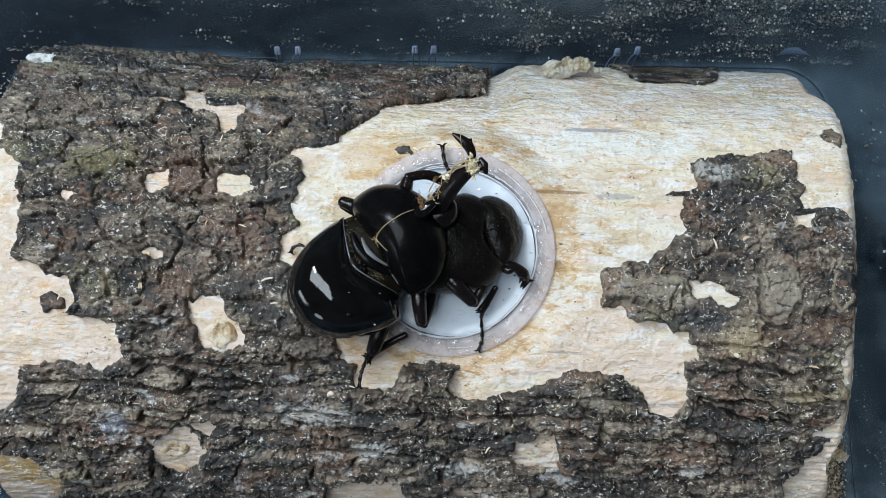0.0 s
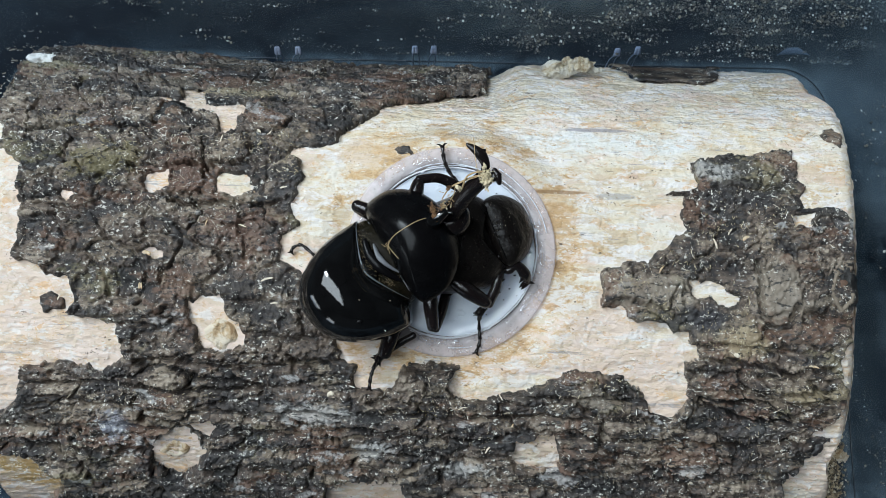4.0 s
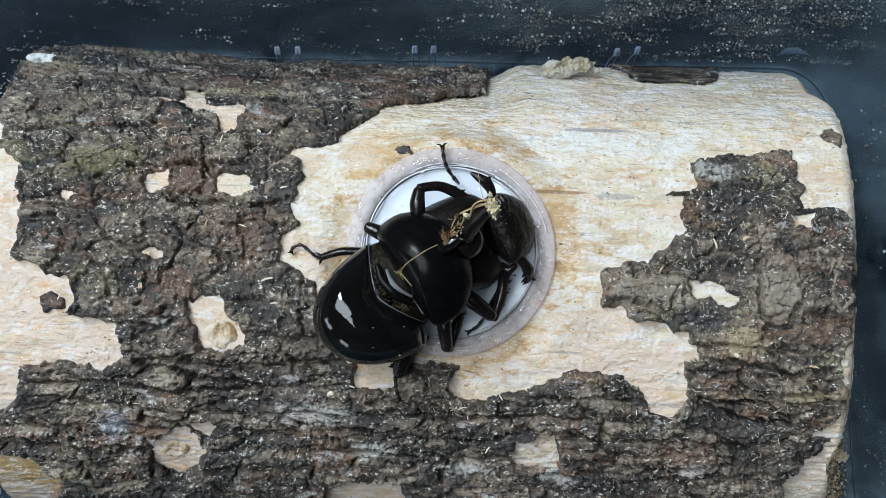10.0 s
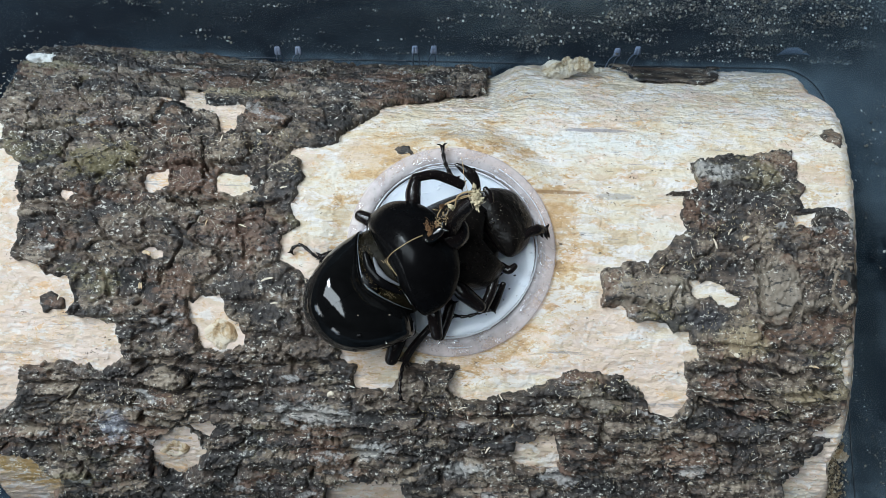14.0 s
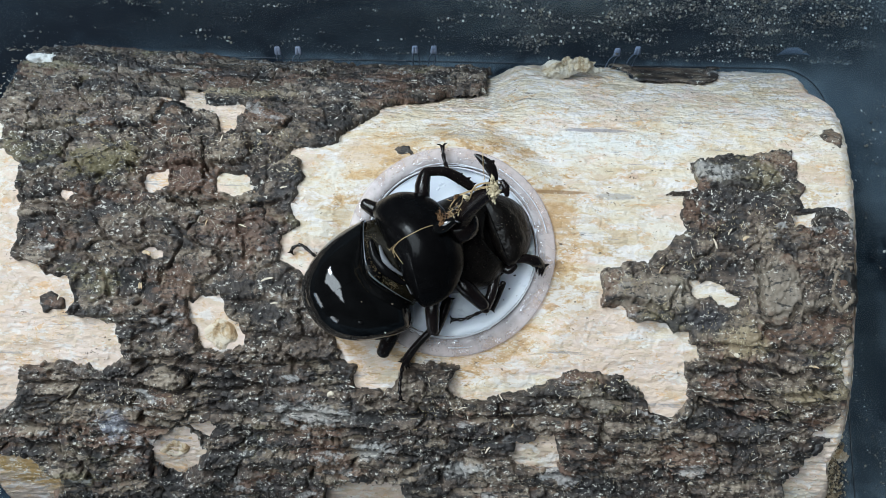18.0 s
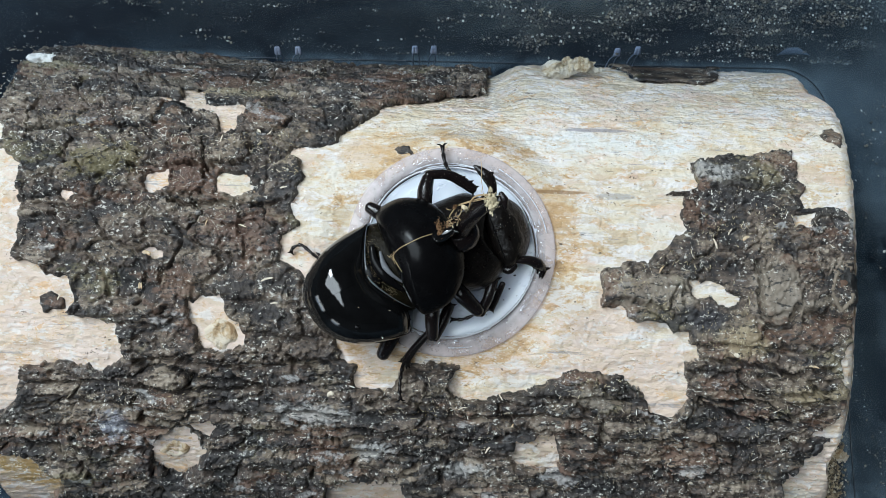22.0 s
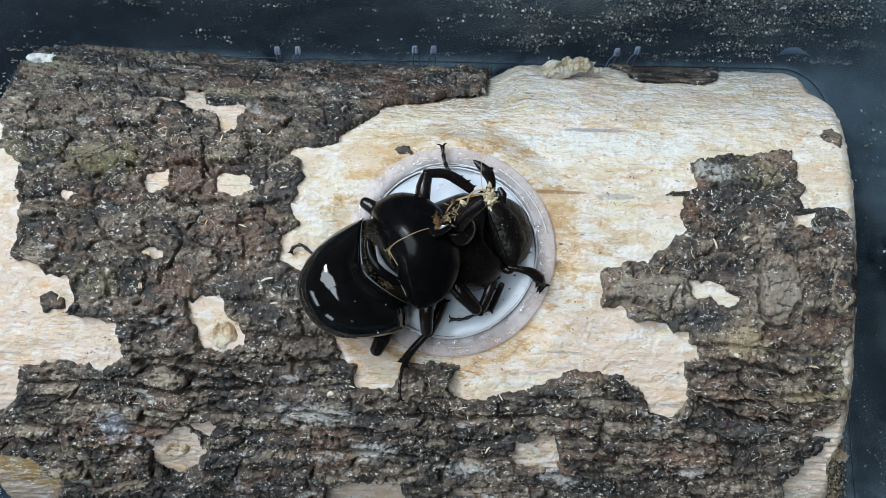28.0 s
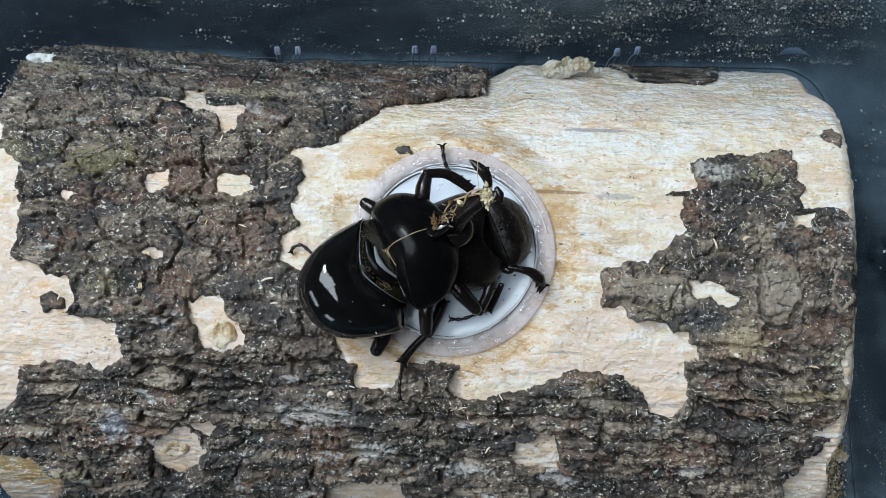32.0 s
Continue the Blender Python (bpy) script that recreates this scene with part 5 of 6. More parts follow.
def build_sawdust():
    r = np.random.RandomState(3)
    n = 120000
    x, s = r.uniform(-98, 80, n), r.uniform(-62, 70, n)
    d = peel(x, s)
    dense = 1.9 * rough(x / 9, s / 6, 401, 4, 0.65) - 1.25 - 0.2 * step(10, 40, s)
    keep = (d < -0.4) & (r.uniform(-1.0, 1.2, n) < dense)
    x, s = x[keep], s[keep]
    k = len(x)
    slivers("sawdust", x, s, bark_height(x, s) - 0.06, 0.10 + 0.75 * r.uniform(0, 1, k) ** 4, 0.03 + 0.10 * r.uniform(0, 1, k) ** 2.5,
            r.uniform(0, np.pi, k), 0.35, SAWDUST, "pale splinters and sawdust strewn over the bark", "sawdust", 4)
    # torn fibres on the peeled wood
    n = 30000
    x, s = r.uniform(-98, 80, n), r.uniform(-62, 70, n)
    d = peel(x, s)
    p = log_points(x, s, 0 * x)
    keep = (d > 0.4) & (np.hypot(p[:, 0] - 1.2, p[:, 1] - 8.9) > 21) & (r.uniform(-0.8, 1.2, n) < rough(x / 12, s / 7, 411, 4, 0.65))
    x, s = x[keep], s[keep]
    k = len(x)
    slivers("wood_fibre", x, s, wood_height(x, s) - 0.05, 0.08 + 0.75 * r.uniform(0, 1, k) ** 4, 0.05 + 0.2 * r.uniform(0, 1, k) ** 2.5,
            r.normal(0, 0.45, k), 0.25, FIBRES, "torn pale fibres standing off the peeled wood", "wood fibre", 5)


build_sawdust()


def build_straw():
    r = np.random.RandomState(61)
    x, s = [], []
    for cx, cs, spread, count in ((35.0, 2.6, 1.6, 70), (43.5, -0.4, 1.9, 80), (47.5, 6.2, 2.0, 50), (56.0, -4.6, 2.2, 110), (58.0, 0.4, 1.6, 40), (29.0, -12.0, 2.6, 80), (62.0, 13.0, 3.0, 70), (41.0, 8.0, 2.5, 40),
                                  (68.0, -13.5, 2.4, 40), (-76.0, 33.0, 2.4, 60), (-36.0, 27.5, 2.6, 90), (-31.5, 21.5, 1.8, 60), (-66.0, 24.0, 3.0, 50), (-49.0, -17.0, 2.4, 30), (-3.0, -20.0, 3.0, 40), (53.0, 13.0, 2.6, 60)):
        x.append(r.normal(cx, spread * 1.3, count))
        s.append(r.normal(cs, spread * 0.7, count))
    x, s = np.concatenate(x), np.concatenate(s)
    keep = peel(x, s) < -0.5
    x, s = x[keep], s[keep]
    k = len(x)
    slivers("straw_fibre", x, s, np.maximum(bark_height(x, s), 0.5), 0.10 + 0.4 * r.uniform(0, 1, k) ** 2, 0.04 + 0.07 * r.uniform(0, 1, k), r.uniform(0, np.pi, k), 0.3,
            STRAW, "clumps of short straw-coloured fibres stuck on the bark", "fibre", 62)


build_straw()


def chip(name, outline, thick, material, label, seed):
    """A ragged torn flake inside the corners of its outline, crumpled and of uneven thickness."""
    pts = np.array(outline)
    c = pts.mean(axis=0)
    x, y = np.meshgrid(np.arange(pts[:, 0].min() - 1, pts[:, 0].max() + 1, 0.22), np.arange(pts[:, 1].min() - 1, pts[:, 1].max() + 1, 0.22))
    d = inside([(p[0], p[1]) for p in outline], x + 0.7 * rough(x / 1.6, y / 1.6, 510 + seed, 4, 0.7), y + 0.6 * rough(x / 1.6, y / 1.6, 520 + seed, 4, 0.7))
    slope = np.linalg.lstsq(np.c_[pts[:, :2] - c[:2], np.ones(len(pts))], pts[:, 2], rcond=None)[0]
    flake = rough(x / 4, y / 2.4, 530 + seed, 3) * 2.2
    z = slope[0] * (x - c[0]) + slope[1] * (y - c[1]) + slope[2] + thick * (0.8 * rough(x / 3, y / 2, 540 + seed, 4, 0.65) + 0.5 * (np.floor(flake) + step(0.75, 1, flake - np.floor(flake)) - flake))
    half = thick * 0.5 * step(-0.1, 1.2, d)
    keep = d > 0
    k = keep[:-1, :-1] & keep[1:, :-1] & keep[:-1, 1:] & keep[1:, 1:]
    faces = grid_faces(*x.shape)[k]
    n = x.size
    verts = np.concatenate([np.stack([x, y, z + half], -1).reshape(-1, 3), np.stack([x, y, z - half - 0.05], -1).reshape(-1, 3)])
    used, inv = np.unique(np.concatenate([faces, faces[:, ::-1] + n]), return_inverse=True)
    ob = part(name, (verts[used], inv.reshape(-1, 4)), material, None, "", tuple(c))
    return tagged(ob, label, "wood chip")


chip("wood_chip", [(20.1, 39.3, -20.0), (22.2, 40.1, -19.0), (24.8, 40.3, -18.5), (26.6, 41.2, -18.0), (29.6, 41.1, -19.0), (31.9, 40.3, -20.0), (34.9, 38.5, -22.0), (29.8, 37.3, -20.0), (24.8, 36.0, -19.0), (21.3, 37.6, -20.0)], 1.5, FLAKE,
     "tan torn wood chip wedged between log and case", 4)
chip("wood_chip", [(-89.0, 40.6, -17.0), (-85.7, 41.7, -17.0), (-81.9, 41.3, -17.0), (-82.3, 39.2, -17.5), (-86.8, 38.8, -17.5)], 0.9, PITH, "white splinter of wood lying on the bark edge", 6)
chip("wood_chip", [(81.5, -43.2, -16.0), (83.6, -41.5, -16.0), (86.2, -43.6, -17.0), (85.8, -45.2, -18.0), (83.5, -45.7, -18.0)], 0.9, CHIP, "tan crumb of wood beside the sawn end", 8)


def grit(name, places, sizes, material, label, category, seed):
    """Loose grains, one lump each, as one heap."""
    r = np.random.RandomState(seed)
    k = len(places)
    corner = np.array([(1, 0, 0), (-1, 0, 0), (0, 1, 0), (0, -1, 0), (0, 0, 1), (0, 0, -1)], dtype=float)
    spin = r.normal(size=(k, 3, 3))
    spin, _ = np.linalg.qr(spin)
    shape = r.uniform(0.35, 1.0, (k, 1, 3)) * np.asarray(sizes)[:, None, None]
    verts = np.einsum("kij,kcj->kci", spin, corner[None] * shape) + np.asarray(places)[:, None]
    tri = np.array([(0, 2, 4), (2, 1, 4), (1, 3, 4), (3, 0, 4), (2, 0, 5), (1, 2, 5), (3, 1, 5), (0, 3, 5)])
    faces = (np.arange(k)[:, None, None] * 6 + tri[None]).reshape(-1, 3)
    return tagged(part(name, (verts.reshape(-1, 3), faces), material, smooth=False), label, category, "", "stuff")


def build_wall_dust():
    r = np.random.RandomState(12)
    turn = radians(-1.2)
    places, sizes = [], []
    # on the long wall
    n = 130000
    x, z = r.uniform(-105, 98, n), r.uniform(-50, 8, n)
    dense = 1.7 * rough(x / 9, z / 4, 431, 4, 0.75) + 0.006 * x - 0.85
    # thick along the top beyond the middle, with trails running down from it
    dense = dense + 0.75 * step(-29, -19, z) * step(12, 34, x) * step(92, 74, x)
    for at, lean, wide in ((37, 0.02, 1.6), (19, -0.05, 2.2), (66, 0.12, 1.8)):
        dense = dense + 0.9 * np.exp(-((x - at - lean * (z + 30)) / wide) ** 2) * step(-44, -38, z)
    keep = r.uniform(-0.6, 1.2, n) < dense
    x, z = x[keep], z[keep]
    y = 46.85 + (z + 52) * 0.0688
    places.append(np.stack([x, y, z], -1))
    # on the end wall
    n = 16000
    y, z = r.uniform(-70, 42, n), r.uniform(-50, 8, n)
    keep = r.uniform(-0.4, 1.6, n) < rough(y / 16, z / 9, 441, 4) - 0.15
    y, z = y[keep], z[keep]
    places.append(np.stack([99.85 - 0.09 * (y + 20) + (z + 52) * 0.0688, y, z], -1))
    p = np.concatenate(places)
    p = np.stack([p[:, 0] * math.cos(turn) - p[:, 1] * math.sin(turn), p[:, 0] * math.sin(turn) + p[:, 1] * math.cos(turn), p[:, 2]], -1)
    grit("soil_dust", p, 0.035 + 0.5 * r.uniform(0, 1, len(p)) ** 7, DUST, "tan and grey soil specks clinging to the case wall", "soil", 13)


build_wall_dust()


def build_crumbs():
    r = np.random.RandomState(22)
    n = 3200
    x, y = r.normal(94.0, 2.4, n), r.uniform(-62, -44, n)
    keep = (x < 99.5) & (x > 88)
    x, y = x[keep], y[keep]
    z = -52.6 + np.maximum(0, 97 - x) * 0.5 + r.uniform(0, 0.6, len(x))
    grit("soil_crumbs", np.stack([x, y, z], -1), 0.10 + 0.75 * r.uniform(0, 1, len(x)) ** 5, HEAP, "tan and dark soil crumbs heaped beside the log end", "soil", 23)


HEAP = flecks("crumb_soil", 0.7, (0.0, (0.05, 0.04, 0.03)), (0.35, (0.20, 0.145, 0.085)), (0.75, (0.42, 0.32, 0.20)), (0.97, (0.60, 0.52, 0.40)))
build_crumbs()


def knot(name, x, s, size, lift, seed, label):
    """A healed branch scar: a low collar round a hollow."""
    r = random.Random(seed)
    rows = []
    for k, h in ((0.02, -0.1), (0.2, -0.25), (0.36, -0.2), (0.5, -0.05), (0.64, 0.18), (0.78, 0.1), (0.92, -0.2), (1.06, -0.7), (1.18, -1.2)):
        row = []
        for a in np.linspace(0, 2 * math.pi, 34, endpoint=False):
            ragged = 1 + 0.22 * float(rough(np.float64(1.6 * math.cos(a) + seed), np.float64(1.6 * math.sin(a)), 640 + seed, 3, 0.65))
            dx, ds = size * k * 1.12 * ragged * math.cos(a), size * k * 0.92 * ragged * math.sin(a)
            bump = 0.32 * float(rough(np.float64(dx / 1.1 + seed), np.float64(ds / 0.9), 650 + seed, 4, 0.75))
            row.append(tuple(on_log(x + dx, s + ds, lift + 0.6 * h + bump)))
        rows.append(row)
    return rows


def add_knot(at_xs, size, lift, material, seed, label):
    ob = part("knot", sheet(knot("knot", at_xs[0], at_xs[1], size, lift, seed, label), True), material, None, "", tuple(on_log(at_xs[0], at_xs[1], lift)))
    return tagged(ob, label, "wood knot")


add_knot((-43.0, -6.0), 2.6, 0.35, CHIP, 1, "pale oval branch scar in a peeled patch of the log")
ringed = add_knot((77.6, 2.7), 3.0, 1.1, BARK, 2, "dark ringed branch scar near the log's sawn end")
ring_at = (77.6, 2.7)
ring = []
for a in np.linspace(2.0, 5.9, 40):
    u, v = ring_at[0] + 2.2 * math.cos(a) + 0.25 * math.sin(3 * a), ring_at[1] + 2.6 * math.sin(a) + 0.25 * math.cos(5 * a)
    ring.append(tuple(on_log(u, v, max(1.2, float(bark_height(np.array([u]), np.array([v]))[0])) - 0.12)))
part("ring", tube(ring, [0.28 + 0.25 * abs(math.sin(2.3 * k)) for k in range(40)], 7, 0.6), HEALED, ringed, "pale healed ring of the scar")
part("heart", ball(tuple(on_log(ring_at[0] - 0.2, ring_at[1] + 0.3, 0.75)), (1.3, 1.0, 0.4), 20, 14, 8), HEART, ringed, "rusty heart of the scar")
add_knot((-53.0, -32.3), 2.6, 0.25, CHIP, 3, "small tan branch scar in the bark")
add_knot((-56.4, 35.6), 3.0, 1.7, BARK, 4, "round brown burl on the bark")


def splinter(at_xs, turn, long, wide, seed):
    """A split sliver of wood, tapering and a little bent, lying on the bark."""
    r = random.Random(seed)
    lift = float(bark_height(np.array([at_xs[0]]), np.array([at_xs[1]]))[0]) + 0.15
    c, s = math.cos(radians(turn)), math.sin(radians(turn))
    rows = []
    for k in np.linspace(-1, 1, 7):
        w = wide * (1 - 0.55 * abs(k) ** 3) * r.uniform(0.8, 1.15)
        mid = wide * 0.5 * (1 - k * k) + r.uniform(-0.04, 0.04)
        row = []
        for a, b in ((-1, 0), (-0.7, 0.22), (0.6, 0.25), (1, 0), (0.6, -0.2), (-0.7, -0.2)):
            u, v = k * long, w * a + mid
            row.append(tuple(on_log(at_xs[0] + c * u - s * v, at_xs[1] + s * u + c * v, lift + b * wide + 0.12 * k * seed % 0.3)))
        rows.append(row)
    ob = part("wood_splinter", sheet(rows, True, True), FIBRES if seed % 3 else WOOD, None, "", tuple(on_log(at_xs[0], at_xs[1], lift)))
    return tagged(ob, "pale split wood splinter lying on the bark", "splinter", "splinters on the bark")


for k, (spot, turn, long, wide) in enumerate((
        ((-38.0, 30.7), -48, 1.1, 0.24), ((-44.7, 27.5), 80, 0.9, 0.13), ((-57.5, 4.6), -12, 0.8, 0.35), ((52.6, 9.1), -65, 1.0, 0.2), ((55.5, 11.3), 60, 0.8, 0.16),
        ((14.3, -22.0), 80, 0.9, 0.2), ((11.9, -16.2), -65, 0.9, 0.13), ((9.7, -27.7), 60, 0.9, 0.2), ((71.8, -8.3), -8, 1.0, 0.2),
        ((-32.3, -1.1), 4, 1.1, 0.10), ((-49.2, 23.5), 88, 1.0, 0.10), ((-57.0, -15.7), -75, 0.6, 0.2), ((-21.2, -16.1), 20, 0.7, 0.5),
        ((4.0, -25.5), 40, 0.7, 0.5), ((58.6, 10.2), 30, 0.7, 0.3), ((-33.8, 1.4), 12, 1.2, 0.16), ((4.4, -17.9), 20, 0.9, 0.12), ((42.1, 4.5), 55, 0.8, 0.18),
        ((50.9, -35.8), 10, 0.5, 0.4), ((56.7, -6.8), -20, 0.6, 0.35), ((-46.1, 10.2), 70, 0.9, 0.13), ((-39.2, 9.7), -15, 0.9, 0.14), ((-31.6, 17.4), 15, 0.9, 0.2),
        ((-58.8, 0.1), 0, 0.4, 0.35), ((-85.0, 42.6), 30, 0.7, 0.16), ((-35.6, 30.0), 50, 0.9, 0.12), ((-38.4, 43.5), 75, 0.8, 0.16), ((-74.1, -1.1), 50, 0.5, 0.14))):
    splinter(spot, turn, long, wide, k + 1)


# ---- paths of the moving things: seconds and pose ----
MALE_ROWS = [
    (0.0, pose(-0.01226, -0.00257, 0.00945, -5.3, 4.4, 3.3)),
    (0.5, pose(-0.01062, -0.00312, 0.00954, -5.1, 4.3, 2.5)),
    (1.0, pose(-0.01128, -0.00308, 0.00933, -4.9, 2.4, 2.4)),
    (1.5, pose(-0.01172, -0.00213, 0.00939, -5.0, 3.8, 1.8)),
    (2.0, pose(-0.01128, -0.00209, 0.00936, -4.4, 3.9, 1.3)),
    (2.5, pose(-0.00926, -0.00564, 0.00912, -0.3, 1.0, 1.6)),
    (3.0, pose(-0.00925, -0.00423, 0.00922, -2.2, 2.1, 2.5)),
    (3.5, pose(-0.01001, -0.00295, 0.00922, -3.0, 2.6, 2.6)),
    (5.5, pose(-0.00990, -0.00620, 0.00877, 1.4, -2.5, 2.1)),
    (6.0, pose(-0.01009, -0.00471, 0.00900, -0.7, 0.7, 2.8)),
    (6.5, pose(-0.00869, -0.00550, 0.00917, -0.2, 0.4, -0.6)),
    (7.0, pose(-0.00914, -0.00420, 0.00915, -1.2, 1.1, -0.2)),
    (7.5, pose(-0.00921, -0.00391, 0.00914, -1.2, 1.2, -0.4)),
    (8.0, pose(-0.00912, -0.00441, 0.00909, -0.5, 1.1, -0.3)),
    (8.5, pose(-0.00926, -0.00462, 0.00904, -0.3, 0.5, 0.1)),
    (9.0, pose(-0.00914, -0.00483, 0.00900, 0.0, 0.0, 0.0)),
    (9.5, pose(-0.00877, -0.00535, 0.00916, -0.3, 1.1, 1.2)),
    (10.0, pose(-0.00751, -0.00760, 0.00922, 1.7, 0.9, 3.3)),
    (10.5, pose(-0.00524, -0.00659, 0.00970, 0.3, 3.3, 0.1)),
    (11.0, pose(-0.00613, -0.00538, 0.00964, -0.6, 3.2, -0.6)),
    (11.5, pose(-0.00740, -0.00593, 0.00932, 0.3, 1.5, -0.5)),
    (12.0, pose(-0.00739, -0.00619, 0.00927, 1.8, 1.2, -1.6)),
    (12.5, pose(-0.00709, -0.00594, 0.00930, 0.7, 1.5, -0.5)),
    (13.0, pose(-0.00902, -0.00529, 0.00896, 1.1, -0.5, 2.0)),
    (13.5, pose(-0.01039, -0.00530, 0.00871, -0.4, -3.1, 8.3)),
    (14.0, pose(-0.00945, -0.00537, 0.00870, 2.7, -4.1, 2.7)),
    (14.5, pose(-0.00898, -0.00540, 0.00878, 3.5, -3.4, 0.8)),
    (16.5, pose(-0.00935, -0.00651, 0.00864, 4.3, -5.5, 3.3)),
    (17.0, pose(-0.00940, -0.00487, 0.00888, 2.5, -1.0, 1.5)),
    (17.5, pose(-0.00799, -0.00342, 0.00955, -0.0, 3.4, -1.9)),
    (18.0, pose(-0.00916, -0.00367, 0.00924, 0.4, 1.5, -1.6)),
    (18.5, pose(-0.00941, -0.00374, 0.00908, 0.9, 0.0, -1.9)),
    (19.0, pose(-0.00837, -0.00363, 0.00921, 1.4, 1.2, -4.1)),
    (19.5, pose(-0.00895, -0.00406, 0.00905, 2.1, -0.2, -3.4)),
    (20.0, pose(-0.00856, -0.00416, 0.00907, 2.5, -0.2, -4.4)),
    (20.5, pose(-0.00870, -0.00445, 0.00902, 2.8, -0.9, -4.4)),
    (21.0, pose(-0.00904, -0.00473, 0.00882, 3.6, -2.3, -4.0)),
    (21.5, pose(-0.00925, -0.00476, 0.00879, 3.5, -2.3, -3.0)),
    (22.0, pose(-0.00891, -0.00456, 0.00888, 3.2, -2.0, -4.2)),
    (22.5, pose(-0.00856, -0.00447, 0.00904, 2.5, -0.7, -4.1)),
    (23.0, pose(-0.00913, -0.00478, 0.00886, 3.5, -2.0, -3.3)),
    (23.5, pose(-0.00970, -0.00422, 0.00882, 2.7, -2.5, -2.6)),
    (24.0, pose(-0.00945, -0.00308, 0.00900, 1.3, -0.2, -3.2)),
    (24.5, pose(-0.00969, -0.00339, 0.00897, 1.3, -0.6, -2.9)),
    (25.0, pose(-0.00992, -0.00305, 0.00902, 0.5, -0.1, -2.4)),
    (25.5, pose(-0.00914, -0.00260, 0.00942, -0.4, 2.9, -4.0)),
    (27.5, pose(-0.00963, -0.00359, 0.00909, 1.1, 0.6, -4.7)),
    (28.0, pose(-0.00984, -0.00366, 0.00896, 1.9, 0.2, -4.4)),
    (28.5, pose(-0.00989, -0.00370, 0.00894, 1.8, -0.8, -4.5)),
    (29.0, pose(-0.00991, -0.00374, 0.00891, 1.7, -1.4, -4.8)),
    (29.5, pose(-0.01001, -0.00369, 0.00887, 1.8, -1.4, -4.5)),
    (30.0, pose(-0.01006, -0.00367, 0.00886, 2.1, -1.4, -4.6)),
    (30.5, pose(-0.01008, -0.00373, 0.00888, 1.8, -1.9, -4.5)),
    (31.0, pose(-0.01003, -0.00374, 0.00885, 1.8, -1.9, -4.6)),
    (31.5, pose(-0.00994, -0.00374, 0.00892, 1.7, -1.7, -4.7)),
    (32.0, pose(-0.00998, -0.00375, 0.00886, 2.1, -1.5, -4.6)),
]
